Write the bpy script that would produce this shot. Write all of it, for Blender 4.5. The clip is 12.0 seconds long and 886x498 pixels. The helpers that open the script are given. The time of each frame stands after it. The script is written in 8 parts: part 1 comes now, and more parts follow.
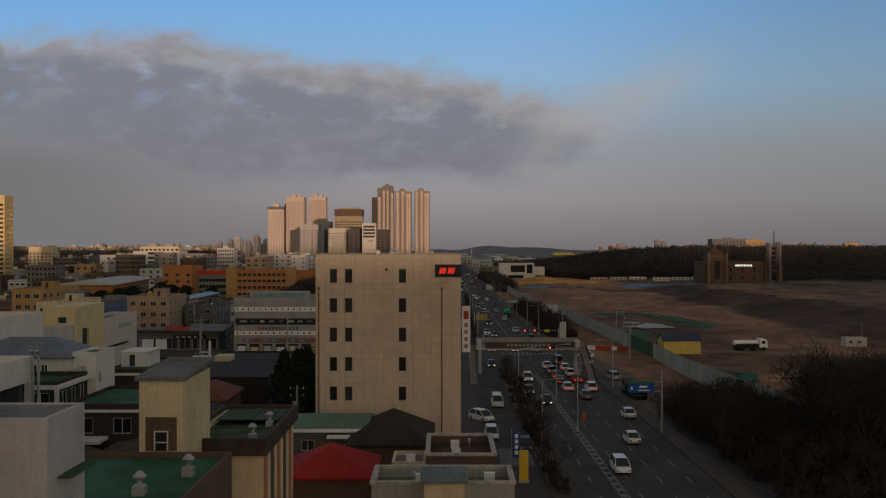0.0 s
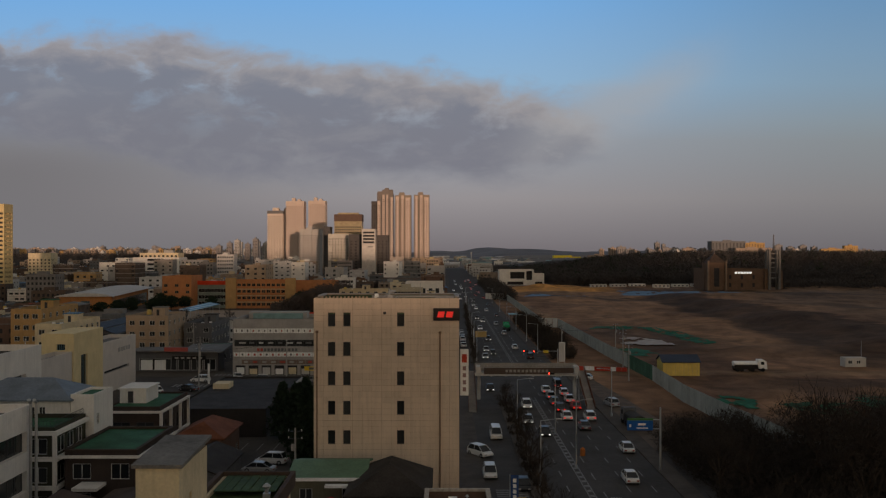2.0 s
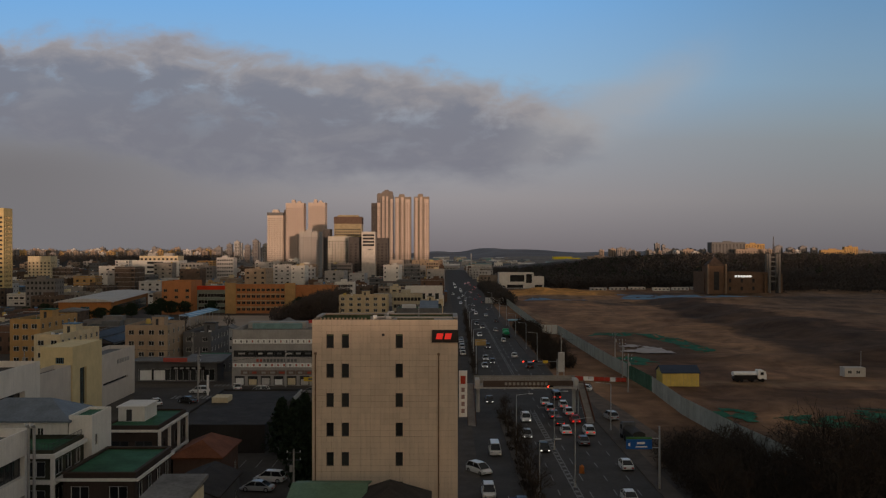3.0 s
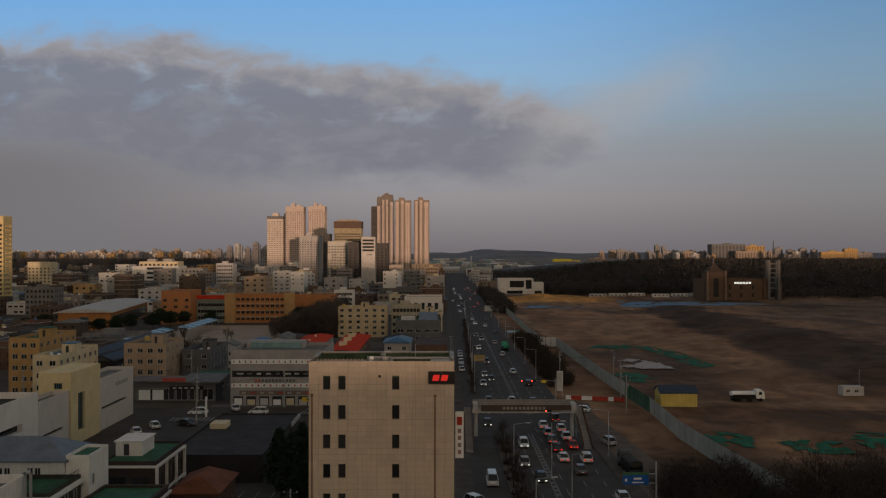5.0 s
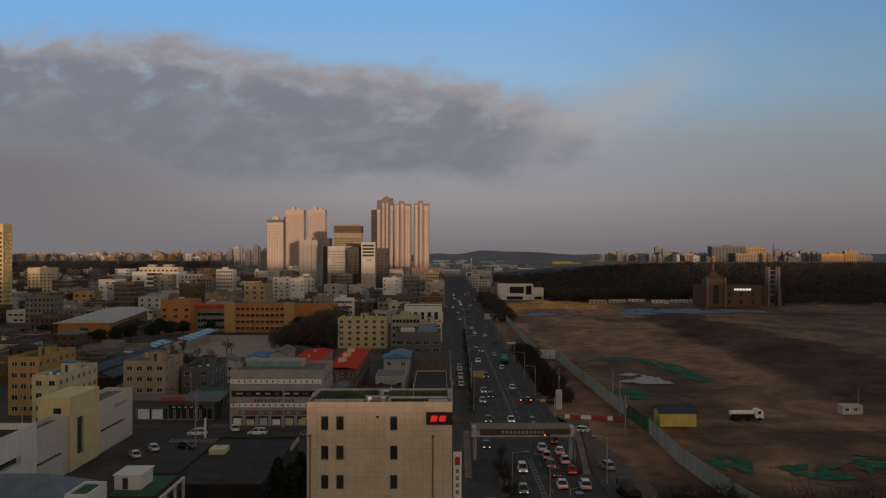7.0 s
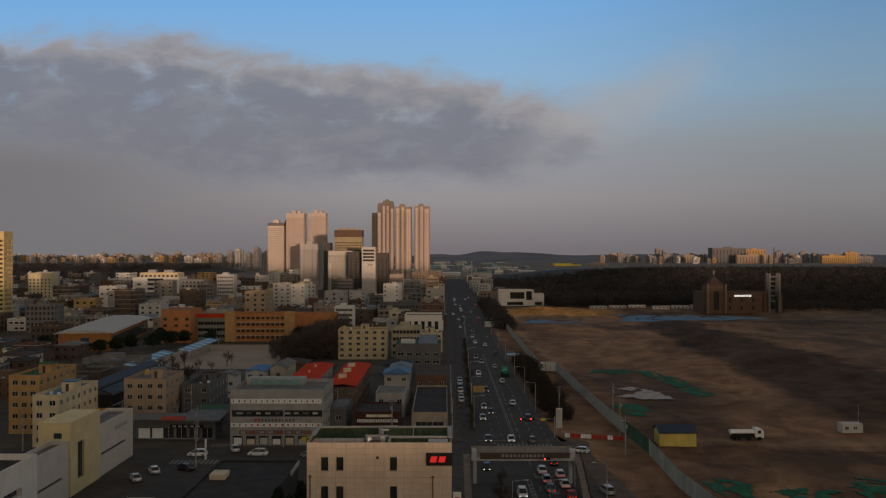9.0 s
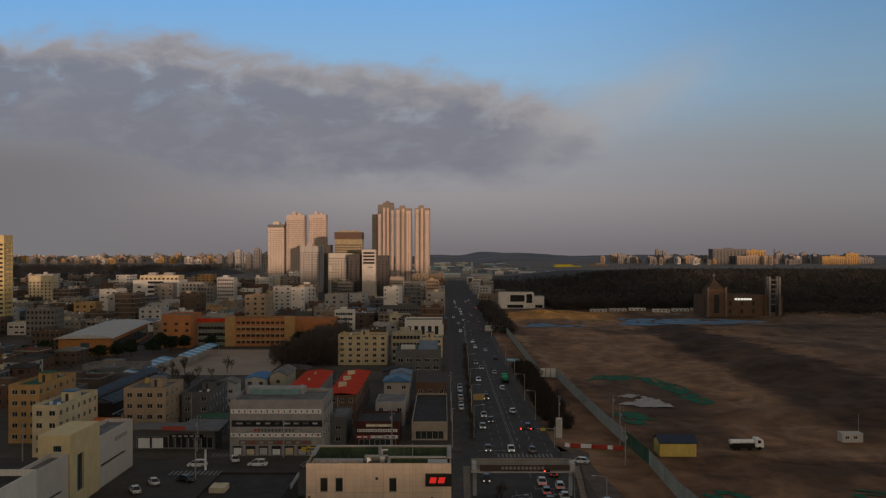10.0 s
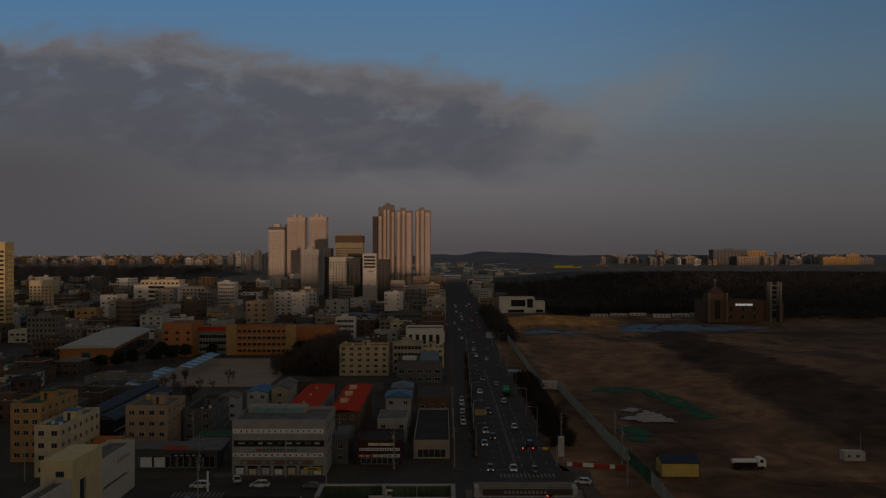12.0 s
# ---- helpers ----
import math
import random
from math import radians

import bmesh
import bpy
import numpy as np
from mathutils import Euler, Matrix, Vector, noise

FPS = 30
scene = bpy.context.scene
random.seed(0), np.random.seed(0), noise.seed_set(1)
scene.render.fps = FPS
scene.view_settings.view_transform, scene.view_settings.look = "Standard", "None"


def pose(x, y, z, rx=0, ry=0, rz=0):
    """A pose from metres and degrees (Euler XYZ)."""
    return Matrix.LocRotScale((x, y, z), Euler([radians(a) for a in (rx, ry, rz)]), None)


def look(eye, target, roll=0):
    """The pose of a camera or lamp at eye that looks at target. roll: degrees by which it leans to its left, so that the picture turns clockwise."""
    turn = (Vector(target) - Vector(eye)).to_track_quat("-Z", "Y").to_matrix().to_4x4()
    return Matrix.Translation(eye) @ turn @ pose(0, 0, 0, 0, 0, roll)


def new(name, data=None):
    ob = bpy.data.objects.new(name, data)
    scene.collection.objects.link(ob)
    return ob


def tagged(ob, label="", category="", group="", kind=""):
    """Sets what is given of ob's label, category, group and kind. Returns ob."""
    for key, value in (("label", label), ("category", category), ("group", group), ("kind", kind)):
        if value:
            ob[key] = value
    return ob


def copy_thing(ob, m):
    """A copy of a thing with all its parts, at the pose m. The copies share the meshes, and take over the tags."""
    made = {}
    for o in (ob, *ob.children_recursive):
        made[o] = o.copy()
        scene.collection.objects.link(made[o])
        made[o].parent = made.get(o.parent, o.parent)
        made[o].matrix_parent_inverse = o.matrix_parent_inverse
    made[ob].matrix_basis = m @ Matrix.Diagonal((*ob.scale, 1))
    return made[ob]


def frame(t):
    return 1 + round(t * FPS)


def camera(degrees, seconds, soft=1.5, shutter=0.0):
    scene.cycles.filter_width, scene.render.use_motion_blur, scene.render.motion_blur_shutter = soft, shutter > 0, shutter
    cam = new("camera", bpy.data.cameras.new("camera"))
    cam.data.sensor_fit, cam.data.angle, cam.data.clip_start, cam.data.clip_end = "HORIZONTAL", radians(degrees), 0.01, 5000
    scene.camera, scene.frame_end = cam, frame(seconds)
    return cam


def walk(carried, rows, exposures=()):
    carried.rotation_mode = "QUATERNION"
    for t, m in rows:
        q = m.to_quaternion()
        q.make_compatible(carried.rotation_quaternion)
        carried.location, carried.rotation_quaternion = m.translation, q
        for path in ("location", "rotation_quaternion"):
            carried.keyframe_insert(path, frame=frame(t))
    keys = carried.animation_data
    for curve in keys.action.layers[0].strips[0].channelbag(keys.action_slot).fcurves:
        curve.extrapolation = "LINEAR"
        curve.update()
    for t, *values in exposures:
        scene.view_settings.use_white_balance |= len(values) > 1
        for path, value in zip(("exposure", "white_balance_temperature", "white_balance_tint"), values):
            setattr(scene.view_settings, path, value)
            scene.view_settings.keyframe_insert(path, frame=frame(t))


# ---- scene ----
cam = camera(52.0, 12.0, soft=1.25)
METRES, EYE, TILT, LEAN, TURN = 30.3, 25.8, 0.0, 0.0, 0.0
TURNS, SIDE = 0.644, 40.0  # the narrower lens turns less for the same drift
ROWS = [
    (0.0, 0.0, 0.0, 0.0, 0.0, 0.0, 0.0),
    (0.5, -0.0004, 0.001, 0.0433, -0.01, 0.02, -0.05),
    (1.0, 0.0, 0.0002, 0.0846, -0.01, 0.04, -0.09),
    (1.5, 0.0022, 0.0006, 0.1276, -0.01, 0.04, -0.13),
    (2.0, 0.0046, 0.001, 0.1707, -0.02, 0.05, -0.17),
    (2.5, 0.0075, 0.0039, 0.2128, -0.01, 0.04, -0.21),
    (3.0, 0.0088, 0.0039, 0.2557, -0.02, 0.06, -0.26),
    (5.0, 0.0201, 0.0008, 0.42, 0.0, 0.07, -0.43),
    (5.5, 0.0227, 0.001, 0.4606, 0.01, 0.08, -0.48),
    (6.0, 0.0249, -0.0001, 0.5017, 0.02, 0.08, -0.53),
    (6.5, 0.0255, -0.0007, 0.5409, 0.01, 0.09, -0.58),
    (7.0, 0.0269, -0.0019, 0.5807, 0.02, 0.09, -0.62),
    (9.0, 0.0296, -0.0052, 0.7438, 0.08, 0.07, -0.76),
    (9.5, 0.0318, -0.0031, 0.7841, 0.09, 0.08, -0.8),
    (10.0, 0.0323, -0.0029, 0.8256, 0.11, 0.07, -0.84),
    (10.5, 0.0293, -0.0033, 0.8675, 0.14, 0.07, -0.9),
    (11.0, 0.0237, -0.0009, 0.9079, 0.11, 0.03, -0.93),
    (11.5, 0.0229, -0.0038, 0.9526, 0.13, -0.01, -0.99),
    (12.0, 0.0199, 0.0005, 0.9978, 0.13, -0.06, -1.05),
]

walk(cam, [(t, pose(0, 0, EYE, TILT, LEAN, TURN) @ pose(SIDE * x, METRES * y / TURNS, METRES * z, 90 + TURNS * pitch, 0.0, TURNS * yaw)) for t, x, y, z, yaw, pitch, roll in ROWS],
     exposures=[(0.0, 0.0), (10.7, 0.0), (11.0, -0.4), (11.5, -0.8), (12.0, -1.25)])

# ---- light ----
SUN_FROM = Vector((0.22, -1.0, 0.0)).normalized()  # the low sun stands behind the start of the flight
SUN_UP = 0.4
sun_dir = Vector((SUN_FROM.x * math.cos(radians(SUN_UP)), SUN_FROM.y * math.cos(radians(SUN_UP)), math.sin(radians(SUN_UP))))
sun = new("sun", bpy.data.lights.new("sun", "SUN"))
sun.data.energy, sun.data.angle, sun.data.color = 2.4, radians(0.6), (1.0, 0.64, 0.43)
sun.matrix_world = look(sun_dir * 900, (0, 0, 0))

world = bpy.data.worlds.new("world")
scene.world = world
world.use_nodes = True


def sky():
    nt = world.node_tree
    nt.nodes.clear()
    N, L = nt.nodes.new, nt.links.new

    def math_node(op, a, b=None, c=None, clamp=False):
        n = N("ShaderNodeMath")
        n.operation, n.use_clamp = op, clamp
        for k, v in enumerate((a, b, c)):
            if v is None:
                continue
            if isinstance(v, (int, float)):
                n.inputs[k].default_value = v
            else:
                L(v, n.inputs[k])
        return n.outputs[0]

    def ramp(fac, stops):
        n = N("ShaderNodeValToRGB")
        L(fac, n.inputs[0])
        el = n.color_ramp.elements
        while len(el) < len(stops):
            el.new(0.5)
        for e, (p, c) in zip(el, stops):
            e.position, e.color = p, (c[0], c[1], c[2], 1) if isinstance(c, tuple) else (c, c, c, 1)
        return n.outputs[0]

    def mix(fac, a, b):
        n = N("ShaderNodeMix")
        n.data_type = "RGBA"
        for k, v in ((0, fac), (6, a), (7, b)):
            if isinstance(v, (int, float)):
                n.inputs[k].default_value = v
            elif isinstance(v, tuple):
                n.inputs[k].default_value = (*v, 1)
            else:
                L(v, n.inputs[k])
        return n.outputs[2]

    def smooth(v, a, b):
        n = N("ShaderNodeMapRange")
        n.interpolation_type = "SMOOTHSTEP"
        L(v, n.inputs[0])
        n.inputs[1].default_value, n.inputs[2].default_value = a, b
        return n.outputs[0]

    tc = N("ShaderNodeTexCoord")
    sep = N("ShaderNodeSeparateXYZ")
    L(tc.outputs["Generated"], sep.inputs[0])
    X, Y, Z = sep.outputs
    ahead = math_node("MAXIMUM", Y, 0.05)
    u = math_node("DIVIDE", X, ahead)   # across, as a tangent
    v = math_node("DIVIDE", Z, ahead)   # up, as a tangent
    # clear sky: blue above, grey mauve haze low down
    clear = ramp(math_node("MULTIPLY", v, 2.5, clamp=True), SKY_RAMP)
    # to the right the sky turns greyer and duller
    dull = smooth(u, 0.02, 0.5)
    clear = mix(math_node("MULTIPLY", dull, 0.62), clear, ramp(math_node("MULTIPLY", v, 2.5, clamp=True), SKY_RIGHT))

    # to the left it is darker under the bank
    clear = mix(math_node("MULTIPLY", math_node("SUBTRACT", 1.0, smooth(u, -0.5, 0.0)), math_node("SUBTRACT", 1.0, smooth(v, 0.08, 0.2))), clear, SKY_LEFT)

    # the cloud bank
    comb = N("ShaderNodeCombineXYZ")
    L(math_node("MULTIPLY", u, 6.6), comb.inputs[0])
    L(math_node("MULTIPLY", v, 13.0), comb.inputs[1])

    def noise_at(scale, detail, rough, off, distort=0.0):
        mp = N("ShaderNodeMapping")
        L(comb.outputs[0], mp.inputs[0])
        mp.inputs[1].default_value = off
        n = N("ShaderNodeTexNoise")
        L(mp.outputs[0], n.inputs["Vector"])
        n.inputs["Scale"].default_value, n.inputs["Detail"].default_value = scale, detail
        n.inputs["Roughness"].default_value, n.inputs["Distortion"].default_value = rough, distort
        return n.outputs[0]

    big = noise_at(1.0, 6, 0.56, (3.1, 1.7, 0.4), 0.3)
    fine = noise_at(2.8, 7, 0.57, (7.3, 2.2, 1.4), 0.3)
    wob = math_node("ADD", math_node("MULTIPLY", math_node("SUBTRACT", big, 0.5), 0.10), math_node("MULTIPLY", math_node("SUBTRACT", fine, 0.5), 0.05))
    vw = math_node("ADD", v, wob)
    # upper edge falls to the right, lower edge is nearly level
    top = N("ShaderNodeFloatCurve")
    L(math_node("MULTIPLY_ADD", u, 1.0, 0.5, clamp=True), top.inputs[1])
    cv = top.mapping.curves[0]
    pts = CLOUD_TOP
    cv.points[0].location, cv.points[1].location = pts[0], pts[-1]
    for p in pts[1:-1]:
        cv.points.new(*p)
    top.mapping.update()
    bot = N("ShaderNodeFloatCurve")
    L(math_node("MULTIPLY_ADD", u, 1.0, 0.5, clamp=True), bot.inputs[1])
    cv = bot.mapping.curves[0]
    pts = CLOUD_BOT
    cv.points[0].location, cv.points[1].location = pts[0], pts[-1]
    for p in pts[1:-1]:
        cv.points.new(*p)
    bot.mapping.update()
    below_top = math_node("SUBTRACT", top.outputs[0], vw)
    above_bot = math_node("SUBTRACT", v, bot.outputs[0])
    body = math_node("MULTIPLY", smooth(below_top, -0.012, 0.026), smooth(math_node("ADD", above_bot, math_node("MULTIPLY", wob, 0.7)), -0.008, 0.024))
    fade_right = math_node("SUBTRACT", 1.0, smooth(math_node("ADD", u, math_node("MULTIPLY", wob, 1.2)), 0.12, 0.2))
    body = math_node("MULTIPLY", body, fade_right)
    holes = smooth(math_node("ADD", math_node("MULTIPLY", fine, 0.6), math_node("MULTIPLY", big, 0.5)), 0.565, 0.70)
    dense = math_node("MULTIPLY", body, math_node("SUBTRACT", 1.0, math_node("MULTIPLY", holes, 0.32)))
    rim = math_node("MULTIPLY", smooth(below_top, -0.02, 0.012), math_node("SUBTRACT", 1.0, smooth(below_top, 0.012, 0.05)))
    depth = smooth(math_node("ADD", below_top, math_node("MULTIPLY", math_node("SUBTRACT", fine, 0.5), -0.16)), -0.005, 0.055)
    tint = mix(depth, CLOUD_MID, CLOUD_DARK)
    tint = mix(math_node("MULTIPLY", smooth(noise_at(1.7, 6, 0.6, (1.3, 5.2, 2.4), 0.4), 0.46, 0.68), 0.6), tint, CLOUD_MID)
    tint = mix(math_node("MULTIPLY", rim, 0.62), tint, CLOUD_RIM)
    out = mix(math_node("MULTIPLY", dense, 0.92), clear, tint)
    # a thin veil that rises to the right of the bank
    slant = math_node("SUBTRACT", math_node("ADD", v, math_node("MULTIPLY", wob, 0.5)), math_node("MULTIPLY_ADD", u, 0.42, 0.075))
    veil = math_node("MULTIPLY", math_node("SUBTRACT", 1.0, smooth(math_node("ABSOLUTE", slant), 0.0, 0.05)), math_node("MULTIPLY", smooth(u, 0.04, 0.16), math_node("SUBTRACT", 1.0, smooth(u, 0.22, 0.34))))
    out = mix(math_node("MULTIPLY", veil, 0.6), out, VEIL)

    # behind the start: clear sunset sky
    nish = N("ShaderNodeTexSky")
    nish.sky_type, nish.sun_disc = "NISHITA", False
    nish.sun_elevation, nish.sun_rotation = radians(2.0), math.atan2(SUN_FROM.x, SUN_FROM.y)
    nish.altitude, nish.dust_density = 60, 2.0
    nscale = N("ShaderNodeVectorMath")
    nscale.operation = "SCALE"
    L(nish.outputs[0], nscale.inputs[0])
    nscale.inputs[3].default_value = BACK_SKY
    warm = N("ShaderNodeVectorMath")
    warm.operation = "MULTIPLY"
    L(nscale.outputs[0], warm.inputs[0])
    warm.inputs[1].default_value = (0.80, 0.86, 0.86)
    behind = mix(0.45, warm.outputs[0], HAZE_BEHIND)
    # warm glow added right of the sun, to brighten walls that face right
    dot = N("ShaderNodeVectorMath")
    dot.operation = "DOT_PRODUCT"
    L(tc.outputs["Generated"], dot.inputs[0])
    dot.inputs[1].default_value = (0.55, -0.83, 0.03)
    fill_glow = N("ShaderNodeVectorMath")
    fill_glow.operation = "SCALE"
    fill_glow.inputs[0].default_value = (0.30, 0.265, 0.22)
    L(math_node("POWER", math_node("MAXIMUM", dot.outputs["Value"], 0.0), 3.0), fill_glow.inputs[3])
    both = N("ShaderNodeVectorMath")
    L(behind, both.inputs[0])
    L(fill_glow.outputs[0], both.inputs[1])
    behind = both.outputs[0]
    out = mix(smooth(Y, 0.45, 0.85), behind, out)
    # overhead, out of view: a dull tone added to dim level surfaces
    out = mix(math_node("MULTIPLY", smooth(Z, 0.275, 0.5), 0.88), out, DIM_ZENITH)
    bg = N("ShaderNodeBackground")
    L(out, bg.inputs[0])
    bg.inputs[1].default_value = 1.0
    o = N("ShaderNodeOutputWorld")
    L(bg.outputs[0], o.inputs[0])


SKY_RAMP = [(0.0, (0.178, 0.160, 0.170)), (0.14, (0.295, 0.274, 0.282)), (0.3, (0.30, 0.325, 0.37)), (0.46, (0.27, 0.44, 0.63)), (0.7, (0.175, 0.40, 0.73))]
SKY_RIGHT = [(0.0, (0.14, 0.132, 0.14)), (0.15, (0.185, 0.182, 0.182)), (0.35, (0.205, 0.24, 0.245)), (0.55, (0.165, 0.245, 0.315)), (0.75, (0.115, 0.21, 0.32))]
SKY_LEFT = (0.18, 0.172, 0.18)
CLOUD_TOP = [(0.0, 0.255), (0.12, 0.245), (0.3, 0.222), (0.42, 0.2), (0.52, 0.195), (0.58, 0.18), (0.64, 0.155), (0.7, 0.125), (0.76, 0.1), (1.0, 0.08)]
CLOUD_BOT = [(0.0, 0.122), (0.12, 0.1), (0.25, 0.078), (0.42, 0.07), (0.58, 0.072), (0.66, 0.09), (1.0, 0.1)]
CLOUD_DARK, CLOUD_MID, CLOUD_RIM, VEIL = (0.188, 0.19, 0.226), (0.25, 0.247, 0.272), (0.385, 0.335, 0.315), (0.36, 0.36, 0.372)
BACK_SKY, DIM_ZENITH, HAZE_BEHIND = 0.14, (0.155, 0.147, 0.138), (0.45, 0.425, 0.38)
sky()

# ---- materials ----
MATS = {}


def mat(name, color, rough=0.85, metal=0.0, var=0.14, scale=0.35, bump=0.15, stain=0.055, spec=0.15, each=0.0):
    """A weathered surface: grain and stains at two scales, and a different tone for each piece where asked."""
    if name in MATS:
        return MATS[name]
    m = bpy.data.materials.new(name)
    m.use_nodes = True
    nt = m.node_tree
    N, L = nt.nodes.new, nt.links.new
    b = nt.nodes["Principled BSDF"]
    b.inputs["Roughness"].default_value, b.inputs["Metallic"].default_value = rough, metal
    b.inputs["Specular IOR Level"].default_value = spec
    geo = N("ShaderNodeNewGeometry")
    big, small = N("ShaderNodeTexNoise"), N("ShaderNodeTexNoise")
    for n, s, d in ((big, scale, 4), (small, scale * 14, 5)):
        L(geo.outputs["Position"], n.inputs["Vector"])
        n.inputs["Scale"].default_value, n.inputs["Detail"].default_value, n.inputs["Roughness"].default_value = s, d, 0.62
    stretch = N("ShaderNodeMapping")
    L(geo.outputs["Position"], stretch.inputs[0])
    stretch.inputs[3].default_value = (3.0, 3.0, 0.25)
    streak = N("ShaderNodeTexNoise")
    L(stretch.outputs[0], streak.inputs["Vector"])
    streak.inputs["Scale"].default_value, streak.inputs["Detail"].default_value = 1.0, 4

    def rng(src, lo, hi, a=0.3, c=0.7):
        r = N("ShaderNodeMapRange")
        L(src, r.inputs[0])
        r.inputs[1].default_value, r.inputs[2].default_value, r.inputs[3].default_value, r.inputs[4].default_value = a, c, lo, hi
        return r.outputs[0]

    def mul(a, c):
        n = N("ShaderNodeMath")
        n.operation = "MULTIPLY"
        L(a, n.inputs[0])
        L(c, n.inputs[1])
        return n.outputs[0]

    f = mul(rng(big.outputs[0], 1 - var, 1 + var), rng(small.outputs[0], 1 - var * 0.6, 1 + var * 0.6))
    f = mul(f, rng(streak.outputs[0], 1 - stain, 1.06, 0.28, 0.55))
    if each:
        info = N("ShaderNodeObjectInfo")
        f = mul(f, rng(info.outputs["Random"], 1 - each, 1 + each, 0, 1))
    sc = N("ShaderNodeVectorMath")
    sc.operation = "SCALE"
    sc.inputs[0].default_value = color
    L(f, sc.inputs[3])
    L(sc.outputs[0], b.inputs["Base Color"])
    if bump:
        bp = N("ShaderNodeBump")
        bp.inputs["Strength"].default_value, bp.inputs["Distance"].default_value = bump, 0.03
        L(small.outputs[0], bp.inputs["Height"])
        L(bp.outputs[0], b.inputs["Normal"])
    MATS[name] = m
    return m


def glow(name, color, strength):
    if name not in MATS:
        m = bpy.data.materials.new(name)
        m.use_nodes = True
        b = m.node_tree.nodes["Principled BSDF"]
        b.inputs["Base Color"].default_value = (*color, 1)
        b.inputs["Emission Color"].default_value = (*color, 1)
        b.inputs["Emission Strength"].default_value = strength
        MATS[name] = m
    return MATS[name]


def pane_mat():
    if "pane" in MATS:
        return MATS["pane"]
    m = bpy.data.materials.new("pane")
    m.use_nodes = True
    nt = m.node_tree
    b = nt.nodes["Principled BSDF"]
    info = nt.nodes.new("ShaderNodeObjectInfo")
    rp = nt.nodes.new("ShaderNodeValToRGB")
    nt.links.new(info.outputs["Random"], rp.inputs[0])
    rp.color_ramp.elements[0].color = (0.012, 0.014, 0.017, 1)
    rp.color_ramp.elements[1].color = (0.045, 0.048, 0.05, 1)
    nt.links.new(rp.outputs[0], b.inputs["Base Color"])
    b.inputs["Roughness"].default_value, b.inputs["Specular IOR Level"].default_value = 0.12, 0.5
    MATS["pane"] = m
    return m


GLASS = pane_mat()
FARPANE = mat("dull_far_pane", (0.028, 0.029, 0.032), 0.6, var=0.3)
FRAME_W = mat("white_frame", (0.6, 0.6, 0.58), 0.6, var=0.08, stain=0.1)
FRAME_D = mat("dark_frame", (0.05, 0.05, 0.055), 0.5, var=0.1)
WHITE = mat("white_render", (0.70, 0.67, 0.63), var=0.09, stain=0.05)
CREAM = mat("cream_render", (0.61, 0.515, 0.345))
PALEY = mat("pale_yellow_render", (0.53, 0.43, 0.225))
GREY = mat("grey_concrete", (0.34, 0.33, 0.32))
LIGHTGREY = mat("light_grey_render", (0.47, 0.46, 0.45))
DARKGREY = mat("dark_grey_render", (0.13, 0.13, 0.135))
BROWN = mat("brown_brick_render", (0.14, 0.088, 0.066))
TAN = mat("tan_render", (0.38, 0.29, 0.21))
STONE = mat("beige_stone", (0.57, 0.472, 0.372), var=0.06, stain=0.07, each=0.05)
JOINT = mat("stone_joint", (0.33, 0.26, 0.195))
ORANGE = mat("orange_brick", (0.43, 0.185, 0.078))
OCHRE = mat("ochre_render", (0.43, 0.27, 0.12))
PINK = mat("pale_pink_render", (0.47, 0.39, 0.345), var=0.12)
GREENROOF = mat("green_waterproof_paint", (0.038, 0.115, 0.062), 0.8, var=0.35, stain=0.1)
GREYROOF = mat("grey_flat_roof", (0.165, 0.158, 0.148), var=0.35)
DARKROOF = mat("dark_roof_felt", (0.042, 0.036, 0.032), var=0.35)
BROWNROOF = mat("brown_roof_tile", (0.07, 0.05, 0.04), var=0.3)
REDROOF = mat("red_metal_roof", (0.52, 0.055, 0.025), 0.95, spec=0.03, var=0.15)
BLUEROOF = mat("blue_metal_roof", (0.052, 0.125, 0.215), 0.5, var=0.2)
SLATE = mat("blue_grey_roof", (0.15, 0.18, 0.22), 0.6, var=0.2)
TEALROOF = mat("teal_flat_roof", (0.18, 0.29, 0.30), 0.6, var=0.25)
ASPHALT = mat("asphalt", (0.068, 0.062, 0.058), 0.9, spec=0.12, var=0.25, scale=0.12, stain=0.0)
PAVING = mat("pavement", (0.082, 0.068, 0.057), 0.9, var=0.25, scale=0.3, stain=0.0)
PAINT = mat("road_paint", (0.2, 0.195, 0.19), 0.8, var=0.35, scale=2.0, stain=0.0)
STEEL = mat("galvanised_steel", (0.42, 0.43, 0.44), 0.5, 0.6, var=0.15)
DARKSTEEL = mat("dark_steel", (0.06, 0.06, 0.065), 0.5, 0.4, var=0.15)
BARK = mat("bark", (0.055, 0.042, 0.033), 0.95, var=0.3, scale=2.0)
TWIG = mat("twigs", (0.046, 0.037, 0.031), 0.95, var=0.3, scale=1.0)
PINE = mat("pine_needles", (0.022, 0.035, 0.02), 0.95, var=0.4, scale=0.8)
# distance haze put into the base colour of the farthest hills
HAZE = mat("hazy_far_hills", (0.155, 0.152, 0.17), 0.95, var=0.3, scale=0.004, stain=0.0)
WOOD = mat("winter_wood", (0.060, 0.054, 0.052), 0.95, var=0.3, scale=0.06, stain=0.0)
REDP = mat("red_plastic", (0.42, 0.05, 0.03), 0.5, var=0.12)
WHITEP = mat("white_plastic", (0.8, 0.8, 0.79), 0.5, var=0.08)
YELP = mat("yellow_plastic", (0.62, 0.44, 0.05), 0.5, var=0.12)
BLACKP = mat("black_panel", (0.014, 0.014, 0.016), 0.4, var=0.1)
TANK = mat("ochre_tank", (0.55, 0.4, 0.12), 0.5, var=0.1)


